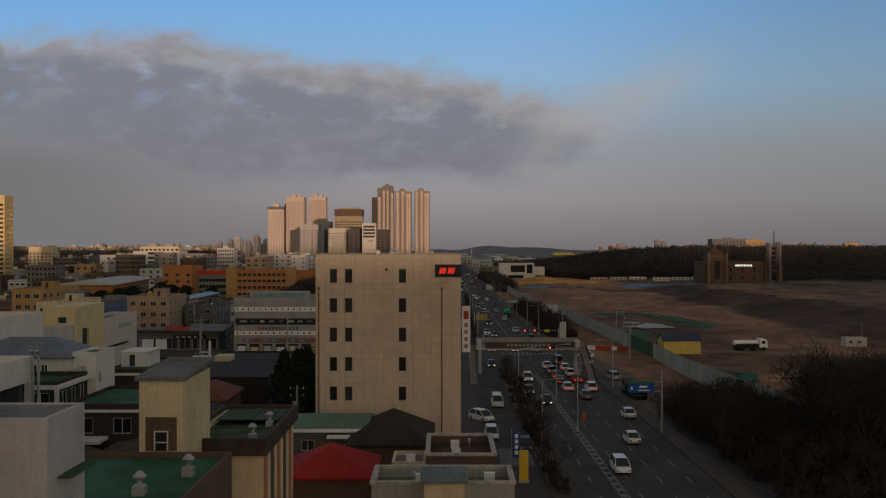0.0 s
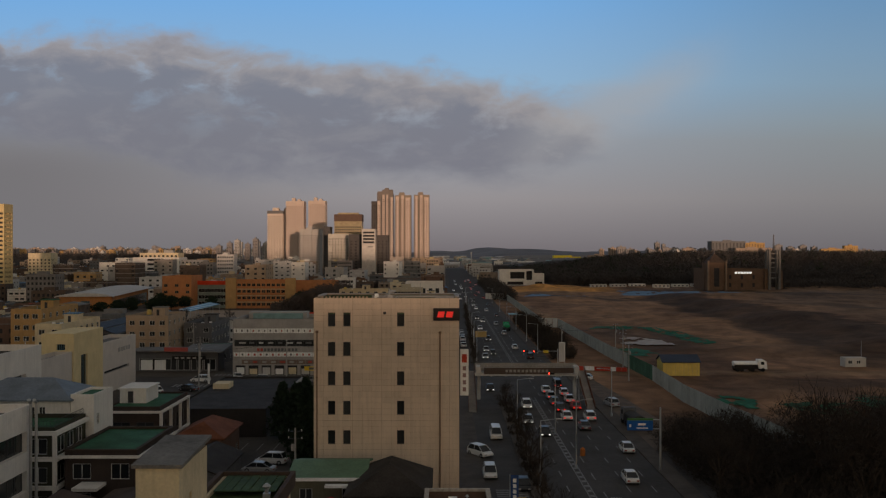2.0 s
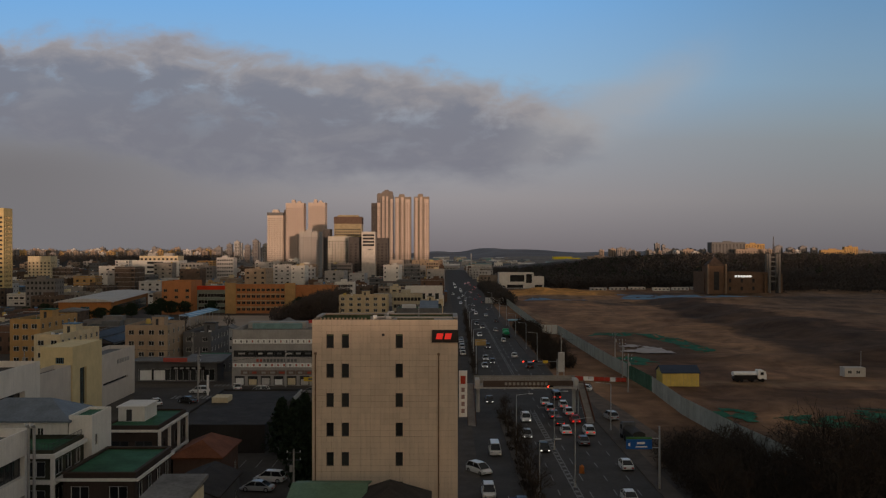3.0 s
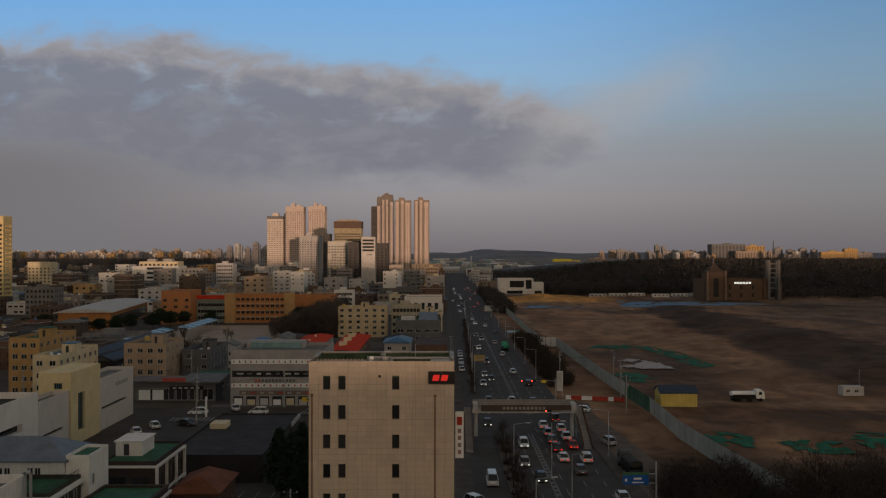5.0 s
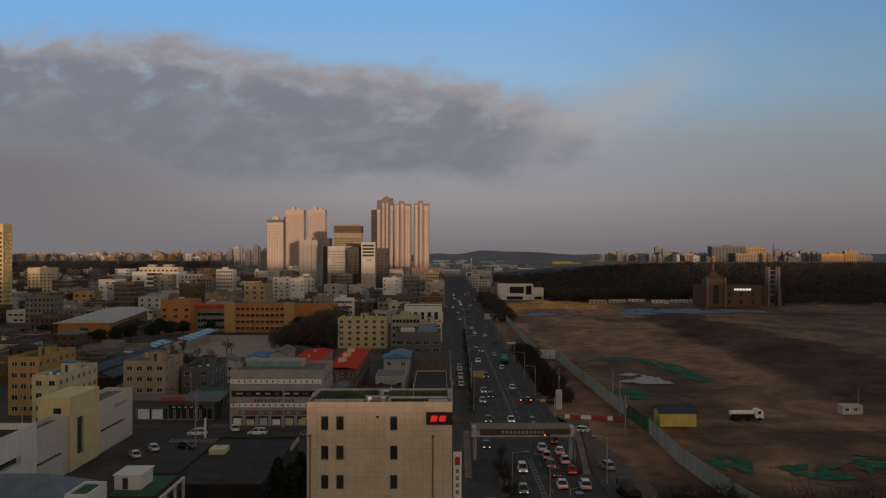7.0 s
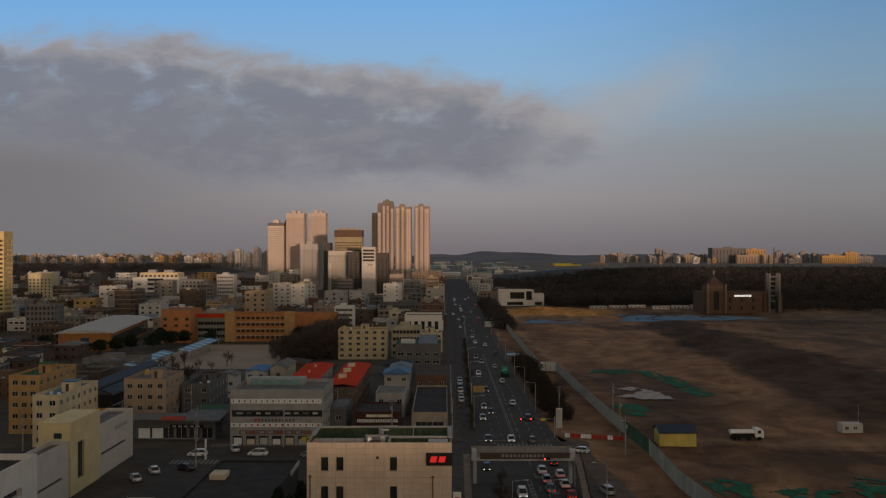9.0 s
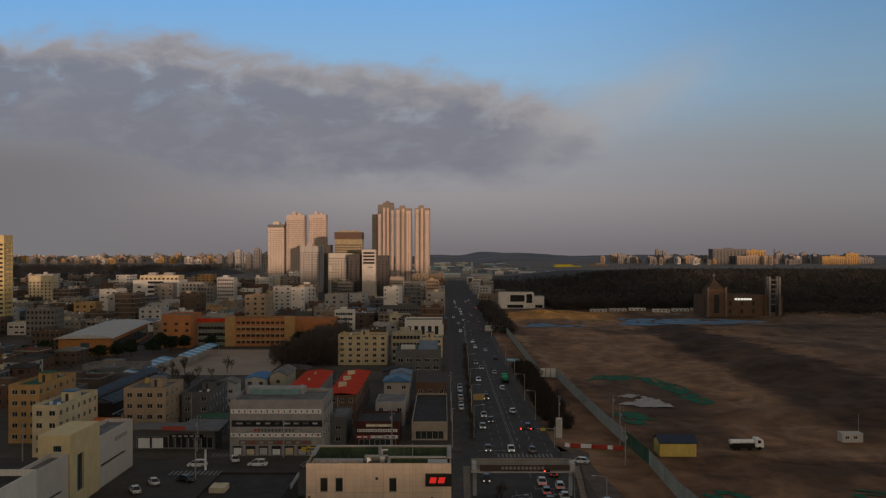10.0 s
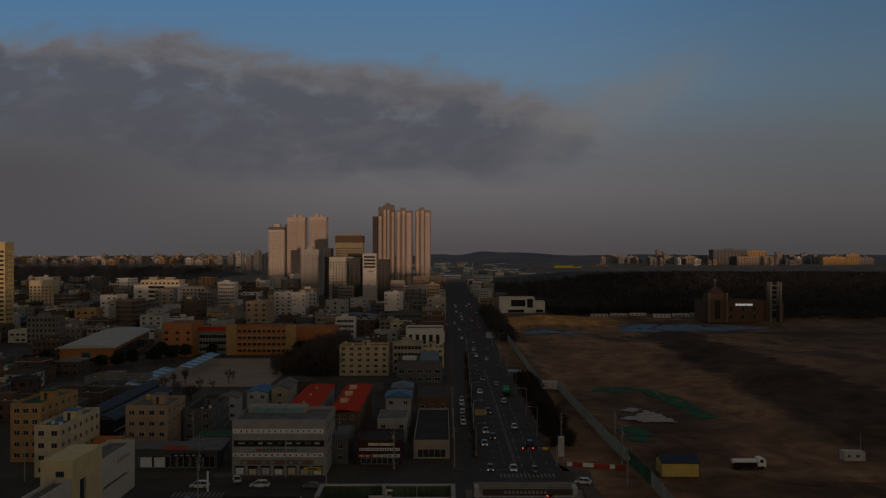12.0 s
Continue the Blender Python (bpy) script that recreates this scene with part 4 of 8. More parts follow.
def roof_clutter(parent, x0, x1, y0, y1, z, n, rnd):
    for k in range(n):
        x, y = rnd.uniform(x0 + 0.8, x1 - 1.6), rnd.uniform(y0 + 0.8, y1 - 1.6)
        bm = bmesh.new()
        kind = rnd.random()
        if kind < 0.4:
            box(bm, x, x + 0.8, y, y + 0.35, z + 0.1, z + 0.8)
            box(bm, x + 0.05, x + 0.75, y + 0.02, y + 0.3, z, z + 0.096)
            part("outdoor_unit", bm, WHITEP, parent)
        elif kind < 0.7:
            box(bm, x, x + rnd.uniform(0.5, 1.3), y, y + rnd.uniform(0.5, 1.0), z, z + rnd.uniform(0.3, 0.7))
            part("crate", bm, rnd.choice((GREY, BROWN, LIGHTGREY)), parent)
        else:
            tube(bm, (x, y, z), (x, y, z + 0.7), 0.09, 0.09, 6)
            tube(bm, (x, y, z + 0.7), (x, y, z + 0.85), 0.17, 0.1, 8)
            part("vent_pipe", bm, STEEL, parent)


rnd = random.Random(4)

# grey rendered block close by
A = thing("rendered_building", "grey rendered flat-roofed building with pipes on its roof", "building")
block(A, -42, -17.6, 40.4, 44.6, 0, 18.2, LIGHTGREY, GREYROOF, {"f": [(20.2, 21.9, 11.0, 13.3)], "r": []}, 0.06)
roof_clutter(A, -30, -18, 40.6, 44.4, 18.2, 4, rnd)
bm = bmesh.new()
box(bm, -17.58, -16.9, 41.4, 44.4, 15.35, 15.42)
part("door_canopy", bm, mat("green_film", (0.05, 0.085, 0.04), 0.8, var=0.4, stain=0.0), A, "small greenish door canopy")

# block with a green roof and the cream stair tower
Bb = thing("brick_building", "dark brick building with a green painted roof and cream stair tower", "building")
block(Bb, -25, -12.6, 42.5, 54.2, 0, 13.4, BROWN, GREENROOF, {"r": wins(11.7, 3, 3, 1.6, 1.4, 1.2, 3.3)}, 0.3)
bm = bmesh.new()
facade(bm, (-18.15, 54.25, 0), (1, 0, 0), 2.6, 17.9, [(0.35, 2.25, 13.7, 15.75)], 0.15)
facade(bm, (-15.55, 54.25, 0), (0, 1, 0), 6.4, 17.9, [(2.2, 2.7, 15.2, 15.9)], 0.15)
facade(bm, (-15.55, 60.65, 0), (-1, 0, 0), 2.6, 17.9, [])
facade(bm, (-18.15, 60.65, 0), (0, -1, 0), 6.4, 17.9, [])
part("stair_tower", bm, CREAM, Bb, "cream rendered stair tower")
bm = bmesh.new()
v = [(-18.35, 54.0, 17.95), (-15.3, 54.0, 17.95), (-15.3, 60.9, 18.35), (-18.35, 60.9, 18.35)]
vs0 = [bm.verts.new(p) for p in v]
vs1 = [bm.verts.new((p[0], p[1], p[2] + 0.22)) for p in v]
bm.faces.new(vs1)
bm.faces.new(vs0[::-1])
for k in range(4):
    bm.faces.new((vs0[k], vs0[(k + 1) % 4], vs1[(k + 1) % 4], vs1[k]))
part("stair_roof", bm, GREYROOF, Bb, "grey sloping slab roof")
bm = bmesh.new()
for k in range(9):
    box(bm, -17.79 + k * 0.21, -17.6 + k * 0.21, 54.36, 54.4, 13.71, 15.74)
tagged(part("door_boards", bm, BROWN, Bb, "brown boarded door"), kind="stuff")
bm = bmesh.new()
box(bm, -17.2, -16.5, 54.30, 54.355, 13.75, 14.85)
dw = part("door_window", bm, GLASS, Bb)
bm = bmesh.new()
for a in ((-17.28, -17.2, 13.75, 14.85), (-16.5, -16.42, 13.75, 14.85), (-17.28, -16.42, 14.85, 14.93), (-17.28, -16.42, 14.2, 14.27)):
    box(bm, a[0], a[1], 54.26, 54.298, a[2], a[3])
part("window_frame", bm, FRAME_W, dw)
for vx, vy in ((-13.9, 49.6), (-15.3, 45.8)):
    bm = bmesh.new()
    box(bm, vx - 0.3, vx + 0.3, vy - 0.3, vy + 0.3, 13.4, 13.9)
    tube(bm, (vx, vy, 13.9), (vx, vy, 14.15), 0.14, 0.14, 8)
    tube(bm, (vx, vy, 14.15), (vx, vy, 14.35), 0.2, 0.34, 12)
    tube(bm, (vx, vy, 14.35), (vx, vy, 14.6), 0.34, 0.12, 12)
    part("roof_ventilator", bm, STEEL, Bb, "metal turbine ventilator on a plinth")
roof_clutter(Bb, -24, -13, 43, 53, 13.4, 2, rnd)

# house with striped cream flank and dark fascia
Cb = thing("striped_house", "cream and orange striped house with green flat roof", "house")
x0, x1, y0, y1 = -17.0, -11.75, 58.9, 71.2
block(Cb, x0, x1, y0, y1, 0, 12.9, CREAM, mat("mossy_roof", (0.052, 0.075, 0.032), 0.95, var=0.55, scale=0.8, stain=0.0), {"f": [(1.2, 2.9, 10.1, 11.7), (1.2, 2.9, 6.9, 8.5)], "r": wins(12.3, 3, 2, 1.2, 1.4, 4.0, 3.2)}, 0.3)
bm = bmesh.new()
for a in ((x0 - 0.35, x1 + 0.35, y0 - 0.35, y0 - 0.02), (x0 - 0.35, x1 + 0.35, y1 + 0.02, y1 + 0.35), (x0 - 0.35, x0 - 0.02, y0 - 0.02, y1 + 0.02), (x1 + 0.02, x1 + 0.35, y0 - 0.02, y1 + 0.02)):
    box(bm, *a, 12.45, 13.55)
part("fascia", bm, BROWNROOF, Cb, "dark brown fascia")
for k in range(5):
    bm = bmesh.new()
    box(bm, x1 + 0.004, x1 + 0.05, y0 + 0.6 + k * 2.4, y0 + 1.7 + k * 2.4, 0.5, 12.4)
    part("wall_stripe", bm, ORANGE if k % 2 == 0 else BROWN, Cb)
bm = bmesh.new()
tube(bm, (x0 + 0.3, y0 - 0.12, 0), (x0 + 0.3, y0 - 0.12, 12.3), 0.09, 0.09, 8)
part("downpipe", bm, WHITEP, Cb)
bm = bmesh.new()
for k in range(7):
    box(bm, x0 + 0.4 + k * 0.66, x0 + 1.0 + k * 0.66, 66.5, 71.0, 13.25 + 0.02 * (k % 2), 13.32 + 0.02 * (k % 2))
part("glazed_canopy", bm, mat("green_film", (0.05, 0.085, 0.04), 0.8, var=0.4, stain=0.0), Cb, "greenish translucent roof canopy")
for vx, vy in ((-12.9, 61.5), (-12.6, 66.0)):
    bm = bmesh.new()
    box(bm, vx - 0.25, vx + 0.25, vy - 0.25, vy + 0.25, 12.9, 13.3)
    tube(bm, (vx, vy, 13.3), (vx, vy, 13.6), 0.14, 0.14, 8)
    tube(bm, (vx, vy, 13.6), (vx, vy, 13.8), 0.2, 0.32, 12)
    tube(bm, (vx, vy, 13.8), (vx, vy, 14.0), 0.32, 0.1, 12)
    part("roof_ventilator", bm, STEEL, Cb, "metal turbine ventilator on a plinth")


def low_house(name, label, x0, x1, y0, y1, h, wall, roof, kind="hip", rise=1.6, holes=None, group=""):
    H = thing(name, label, "house", group)
    hs = holes if holes is not None else {"f": wins(x1 - x0, max(1, int((x1 - x0) / 3)), max(1, int(h / 3)), 1.4, 1.2), "r": wins(y1 - y0, max(1, int((y1 - y0) / 4)), max(1, int(h / 3)), 1.4, 1.2)}
    block(H, x0, x1, y0, y1, 0, h - 0.1, wall, roof, hs, 0.1)
    if kind == "hip":
        hip(H, x0, x1, y0, y1, h + 0.22, rise, roof)
    elif kind in "xy":
        gable(H, x0, x1, y0, y1, h + 0.22, rise, roof, kind, wall=wall)
    return H


# small roofs in front of the office block
Gh = low_house("house", "green-roofed house with white framed windows", -16.2, -8.4, 98, 106.5, 6.2, mat("olive_brick", (0.15, 0.14, 0.10)), mat("sage_metal_roof", (0.12, 0.20, 0.13), 0.6, var=0.2), "x", 0.9)
for a in ((-16.8, -8.0, 97.5, 97.62, 6.1, 6.45), (-8.0, -7.88, 97.5, 102.0, 6.1, 6.45), (-12.4, -9.6, 96.6, 97.4, 5.6, 5.85)):
    bm = bmesh.new()
    box(bm, *a)
    part("eaves_trim", bm, WHITEP, Gh, "white eaves trim")
low_house("house", "house under a deep red hipped roof", -14.4, -6.6, 82, 90, 5.0, BROWN, mat("crimson_sheet_roof", (0.33, 0.028, 0.026), 0.8, var=0.15), "hip", 2.2)
low_house("house", "dark hipped roof house below the office block", -9.5, -1.4, 93, 104, 5.6, BROWN, DARKROOF, "hip", 2.4)
for nm, lb, a in (("shop_building", "low brown building with a white parapet", (-1.4, 4.5, 77.5, 86, 7.4, BROWN, BROWNROOF, 0.75)),
                  ("shop_building", "low flat-roofed shed with pale parapet and rust roof", (-5.2, 5.2, 66, 71, 8.0, GREY, mat("rusty_roof", (0.17, 0.12, 0.09), var=0.4), 0.7)),
                                    ("annex", "low cream annex with a flat roof", (-4.4, -1.5, 77.8, 82.2, 7.2, CREAM, GREYROOF, 0.35))):
    H = thing(nm, lb, "building")
    block(H, *a[:4], 0, a[4], a[5], a[6], {"f": wins(a[1] - a[0], 2, 1, 1.3, 1.1, a[4] - 3.0), "r": wins(a[3] - a[2], 2, 2, 1.4, 1.2)}, a[7], cap=mat("weathered_coping", (0.44, 0.40, 0.35), var=0.25, scale=1.2, stain=0.3) if "white" in lb or "pale" in lb else None)
    roof_clutter(H, a[0], a[1], a[2], a[3], a[4], 3, rnd)

Bs = thing("shed", "cream shed with a blue-grey sloping roof", "shed")
block(Bs, -1.35, 1.5, 64.0, 65.9, 0, 9.2, CREAM, SLATE, {"f": [(0.6, 1.6, 6.0, 7.4)]}, 0.1)
gable(Bs, -1.35, 1.5, 64.0, 65.9, 9.5, 0.75, mat("faded_blue_sheet", (0.14, 0.18, 0.21), 0.7, var=0.25), "x", 0.25, wall=CREAM)

# villas by the lane
V = thing("villa", "white villa with a blue-grey hipped roof and green terrace", "house")
block(V, -60, -46.2, 113, 122, 0, 12.0, WHITE, GREYROOF, {"f": [(5.2, 6.0, 9.7, 11.4), (6.15, 6.95, 9.7, 11.4), (9.0, 9.8, 9.7, 11.4), (9.95, 10.75, 9.7, 11.4), (2.0, 3.6, 5.2, 7.0), (9.0, 12.0, 5.2, 7.2)]}, 0.1)
hip(V, -60, -46.2, 113, 122, 12.35, 2.1, SLATE)
block(V, -53.2, -44.2, 104, 112.9, 0, 10.1, mat("olive_dark_wall", (0.05, 0.05, 0.035)), GREENROOF, {"f": wins(9.0, 3, 3, 2.1, 1.8, 0.9, 3.3), "r": wins(8.9, 3, 3, 1.9, 1.8, 0.9, 3.3)}, 0.5)
bm = bmesh.new()
for z in (3.5, 6.8, 9.75):
    box(bm, -53.7, -43.7, 103.5, 103.98, z, z + 0.45)
    box(bm, -44.18, -43.7, 103.98, 112.9, z, z + 0.45)
part("balcony_band", bm, WHITE, V, "white balcony band")
for cx in (-53.5, -50.0, -44.1):
    bm = bmesh.new()
    for z0, z1 in ((0, 3.496), (3.954, 6.796), (7.254, 9.746)):
        box(bm, cx - 0.2, cx + 0.2, 103.52, 103.92, z0, z1)
    part("column", bm, WHITE, V)
block(V, -46.1, -43.2, 113, 119.5, 0, 12.6, WHITE, GREENROOF, {"r": [(1.0, 1.9, 5.4, 6.8), (1.0, 1.9, 9.0, 10.4)], "f": [(1.2, 1.9, 9.6, 10.6)]}, 0.35)
rail(V, [(-53.0, 104.2), (-44.4, 104.2), (-44.4, 112.7)], 10.6, 0.7, 0.4, DARKSTEEL)
V2 = thing("house", "white stacked house with dark loggias and twin flues", "house")
block(V2, -60, -44.2, 86, 98, 0, 13.4, WHITE, GREYROOF, {"f": [(1, 14.8, 1.2, 3.2), (1, 14.8, 5.2, 7.4), (1, 14.8, 9.4, 11.6)], "r": [(1.0, 11, 1.2, 3.2), (1.0, 11, 5.2, 7.4), (1.0, 11, 9.4, 11.6)]}, 0.9, frame_mat=FRAME_D, bars=5, depth=0.6)
for fx in (-43.8, -43.2):
    bm = bmesh.new()
    tube(bm, (fx, 97, 0), (fx, 97, 14.6), 0.16, 0.16, 10)
    tube(bm, (fx, 97, 14.6), (fx, 96.5, 15.0), 0.16, 0.19, 10)
    part("flue", bm, STEEL, V2)
V3 = thing("villa", "dark brick villa with white columns, green roof and white penthouse", "house")
DARKB = mat("dark_brick", (0.055, 0.042, 0.036))
block(V3, -46.5, -39.0, 126, 139.5, 0, 8.9, DARKB, GREENROOF, {"f": wins(7.5, 2, 2, 2.4, 2.0, 0.8, 4.2), "r": wins(13.5, 4, 2, 2.2, 2.0, 0.8, 4.2)}, 0.28, frame_mat=FRAME_D)
bm = bmesh.new()
for z in (4.1, 8.3):
    box(bm, -46.9, -38.6, 125.6, 125.98, z, z + 0.3)
    box(bm, -38.98, -38.6, 125.98, 139.5, z, z + 0.3)
part("band", bm, WHITE, V3)
for cy in (125.8, 130.3, 134.9, 139.2):
    bm = bmesh.new()
    box(bm, -38.98, -38.62, cy - 0.18, cy + 0.18, 0, 4.096)
    box(bm, -38.98, -38.62, cy - 0.18, cy + 0.18, 4.404, 8.296)
    part("column", bm, WHITE, V3)
stair_hut(V3, -46.2, 130.5, 8.9, 3.8, 5.5, 2.0, WHITE, WHITE)
V4 = thing("villa", "dark villa with a wide green roof and white eaves line", "house")
block(V4, -43.2, -34.9, 104.3, 118, 0, 7.7, DARKB, GREENROOF, {"f": wins(8.3, 2, 2, 2.1, 1.8, 1.2, 3.4), "r": wins(13.7, 4, 2, 1.8, 1.9, 1.2, 3.4)}, 0.12, cap=mat("dark_eaves", (0.06, 0.045, 0.035)))
bm = bmesh.new()
box(bm, -43.7, -34.4, 103.8, 104.05, 7.1, 7.4)
box(bm, -34.65, -34.4, 104.05, 118, 7.1, 7.4)
part("eaves_line", bm, WHITE, V4)
bm = bmesh.new()
box(bm, -41.2, -38.4, 101.2, 104.2, 4.0, 4.35)
part("porch_slab", bm, WHITE, V4)
low_house("house", "house with a rusty red hipped roof", -37, -30.5, 126, 137, 4.6, BROWN, mat("rust_tile", (0.17, 0.065, 0.035), var=0.3), "hip", 1.8)
low_house("house", "low dark roofed house by the lane", -33, -26.5, 108, 120, 4.0, DARKGREY, DARKROOF, "y", 1.4)
low_house("house", "low dark tiled house", -30, -21, 84, 95, 4.4, DARKGREY, DARKROOF, "hip", 1.6)
low_house("house", "low brown house in the yard", -36, -27, 88, 101, 4.0, BROWN, BROWNROOF, "hip", 1.6)
low_house("house", "low brown tiled house", -42, -37, 84, 97, 4.0, BROWN, BROWNROOF, "hip", 1.8)

# white hall and cream hall beside the lane
Wb = thing("white_hall", "white rendered hall with a slot window and dark flat roof", "building")
block(Wb, -92, -63.5, 98, 144.2, 0, 14.9, WHITE, DARKROOF, {"r": [(2, 41, 10.8, 12.0), (2, 6, 4.5, 6.0), (12, 20, 4.5, 6.0)]}, 1.0, frame_mat=FRAME_D, bars=9, depth=0.9)
Mb = thing("cream_hall", "pale hall with a cream stair tower and slit windows", "building")
block(Mb, -75.5, -72.0, 150, 176.9, 0, 10.3, mat("warm_white_render", (0.57, 0.52, 0.475), var=0.07, stain=0.03), GREYROOF, {"r": [(4, 24, 4.2, 4.75)]}, 0.8, frame_mat=FRAME_D, bars=7, depth=0.5)
block(Mb, -78.0, -71.7, 177, 192.2, 0, 14.5, mat("custard_render", (0.66, 0.54, 0.31), var=0.08, stain=0.03), MATS["custard_render"], {"f": [(2.9, 4.6, 11.3, 12.5)], "r": [(3.6, 6.9, 2.5, 10.0)]}, 0.06, frame_mat=mat("teal_frame", (0.1, 0.2, 0.25)), bars=3, depth=0.5)
block(Mb, -78.0, -72.0, 192.3, 213.5, 0, 10.3, mat("warm_white_render", (0.57, 0.52, 0.475), var=0.07, stain=0.03), GREYROOF, {"r": [(1.5, 16.5, 4.3, 4.9)]}, 0.8, frame_mat=FRAME_D, bars=7, depth=0.5)
bm = bmesh.new()
for k in range(5):
    box(bm, -71.98, -71.9, 202.0 + k * 1.6, 203.1 + k * 1.6, 8.2, 9.1)
part("wall_letters", bm, GREY, Mb)

# ---- mid town ----
def shop_row(parent, x0, x1, y, z0, z1, n, cols, depth=0.25):
    w = (x1 - x0) / n
    for k in range(n):
        bm = bmesh.new()
        box(bm, x0 + k * w + 0.08, x0 + (k + 1) * w - 0.08, y - depth, y - 0.01, z0, z1)
        s = part("shop_sign", bm, cols[k % len(cols)], parent)
        for j in range(2):
            bm = bmesh.new()
            a = x0 + k * w + 0.35 + j * (w - 0.6) / 2
            box(bm, a, a + (w - 0.6) / 2 * 0.68, y - depth - 0.03, y - depth - 0.004, z0 + (z1 - z0) * 0.28, z0 + (z1 - z0) * 0.72)
            part("sign_bar", bm, DARKGREY if cols[k % len(cols)] is WHITEP else WHITEP, s)


J = thing("commercial_building", "grey four-storey commercial building with rows of shop signs", "commercial building")
x0, x1, y0, y1 = -51.6, -28.4, 224, 243
block(J, x0, x1, y0, y1, 0, 12.9, mat("mid_grey_render", (0.33, 0.315, 0.305)), GREYROOF, {"f": [(0.7 + k * 3.2, 3.1 + k * 3.2, 0.1, 2.4) for k in range(7)] + [(0.4, 22.8, 7.1, 8.7)], "r": wins(19, 5, 3, 1.6, 1.3, 4.0, 3.3)}, 0.9, frame_mat=FRAME_D, bars=11)
DULLRED = mat("dull_red_sign", (0.4, 0.09, 0.07))


def sign_strip(parent, x0, x1, y, z0, z1, n, board, inks, fill=0.45):
    """A long sign board cut into fields, each with one bar for its writing."""
    w = (x1 - x0) / n
    for k in range(n):
        bm = bmesh.new()
        box(bm, x0 + k * w + 0.04, x0 + (k + 1) * w - 0.04, y - 0.2, y - 0.01, z0, z1)
        s = part("shop_sign", bm, board, parent)
        bm = bmesh.new()
        c, u = x0 + (k + 0.5) * w, w * fill * rnd.uniform(0.6, 1.0) / 2
        box(bm, c - u, c + u, y - 0.225, y - 0.204, z0 + (z1 - z0) * 0.25, z0 + (z1 - z0) * 0.75)
        part("sign_bar", bm, inks[k % len(inks)], s)


sign_strip(J, x0 + 0.2, x1 - 0.6, y0, 10.4, 11.5, 16, WHITEP, (DARKGREY, DARKGREY, DARKGREY, DULLRED, DARKGREY), 0.3)
sign_strip(J, x0 + 1.2, x1 - 1.0, y0 + 0.15, 7.5, 8.4, 9, BLACKP, (GREY, DARKGREY, LIGHTGREY), 0.75)
for k in range(12):
    bm = bmesh.new()
    box(bm, x0 + 6 + k * 0.85, x0 + 6.6 + k * 0.85, y0 - 0.06, y0 - 0.004, 5.9, 6.6)
    part("wall_letter", bm, DULLRED if k < 2 else DARKGREY, J)
sign_strip(J, x0 + 0.2, x1 - 0.6, y0, 4.6, 5.6, 15, WHITEP, (DULLRED, DARKGREY, DULLRED, DULLRED), 0.36)
sign_strip(J, x0 + 2.2, x1 - 3, y0, 2.75, 3.8, 8, mat("brown_sign", (0.2, 0.15, 0.13)), (GREY, DULLRED, GREY), 0.6)
sign_strip(J, x1 - 5.5, x1 - 1.0, y0 - 0.3, 1.2, 2.2, 1, YELP, (DARKGREY,), 0.5)
# pale panels added to lighten the ground-floor glazing
for k in range(7):
    bm = bmesh.new()
    a = x0 + 0.95 + k * 3.2
    box(bm, a, a + 1.9, y0 - 0.02, y0 + 0.06, 0.25, 1.9 - 0.3 * (k % 2))
    part("window_poster", bm, (WHITEP, CREAM, LIGHTGREY)[k % 3], J, "pale panels on the shop glazing")
bm = bmesh.new()
box(bm, x0 + 1, x1 - 7, y1 - 5, y1 - 0.6, 12.9, 14.6)
part("roof_store", bm, GREY, J)
bm = bmesh.new()
box(bm, x0 + 2.4, x1 - 8, y1 - 6.2, y1 - 5.05, 12.95, 14.3)
part("roof_awning", bm, TEALROOF, J, "teal sheet awning on the roof")
Jr = thing("annex_building", "plain grey flank building beside the commercial block", "building")
block(Jr, -28.3, -24.2, 236, 252, 0, 7.0, DARKGREY, GREYROOF, {"f": wins(4.1, 1, 2, 1.4, 1.2)}, 0.4)

Gs = thing("showroom", "dark glazed showroom with a white wedge canopy roof", "shop")
block(Gs, -78, -57, 231, 238, 0, 4.4, DARKGREY, GREYROOF, {"f": [(1 + k * 3.3, 3.9 + k * 3.3, 0.3, 3.2) for k in range(6)]}, 0.5, frame_mat=FRAME_W, bars=1)
bm = bmesh.new()
box(bm, -79, -66, 229.4, 238.5, 5.12, 5.42)
lo = [bm.verts.new(p) for p in ((-65.9, 229, 4.9), (-55.5, 229, 4.9), (-55.5, 240.5, 5.6), (-65.9, 240.5, 5.6))]
hi = [bm.verts.new((q.co.x, q.co.y, q.co.z + 0.35)) for q in lo]
bm.faces.new(hi)
bm.faces.new(lo[::-1])
for k in range(4):
    bm.faces.new((lo[k], lo[(k + 1) % 4], hi[(k + 1) % 4], hi[k]))
part("canopy", bm, mat("worn_canopy", (0.15, 0.145, 0.14), 0.7, var=0.25), Gs)
bm = bmesh.new()
box(bm, -70, -64, 228.7, 228.98, 5.3, 6.3)
part("shop_sign", bm, mat("dull_red_sign", (0.4, 0.09, 0.07)), Gs, "dull red shop sign")
for a in ((-76.5, -73.6), (-73.0, -70.2)):
    bm = bmesh.new()
    box(bm, *a, 230.7, 230.95, 0.4, 2.9)
    part("display_panel", bm, WHITEP, Gs, "white display panel")
bm = bmesh.new()
box(bm, -68.5, -60.0, 230.6, 230.95, 3.0, 3.9)
fas = part("fascia_sign", bm, BLACKP, Gs, "black fascia sign with pale bars")
for k in range(5):
    bm = bmesh.new()
    box(bm, -67.8 + k * 1.5, -66.9 + k * 1.5, 230.5, 230.58, 3.25, 3.65)
    part("sign_bar", bm, LIGHTGREY, fas)

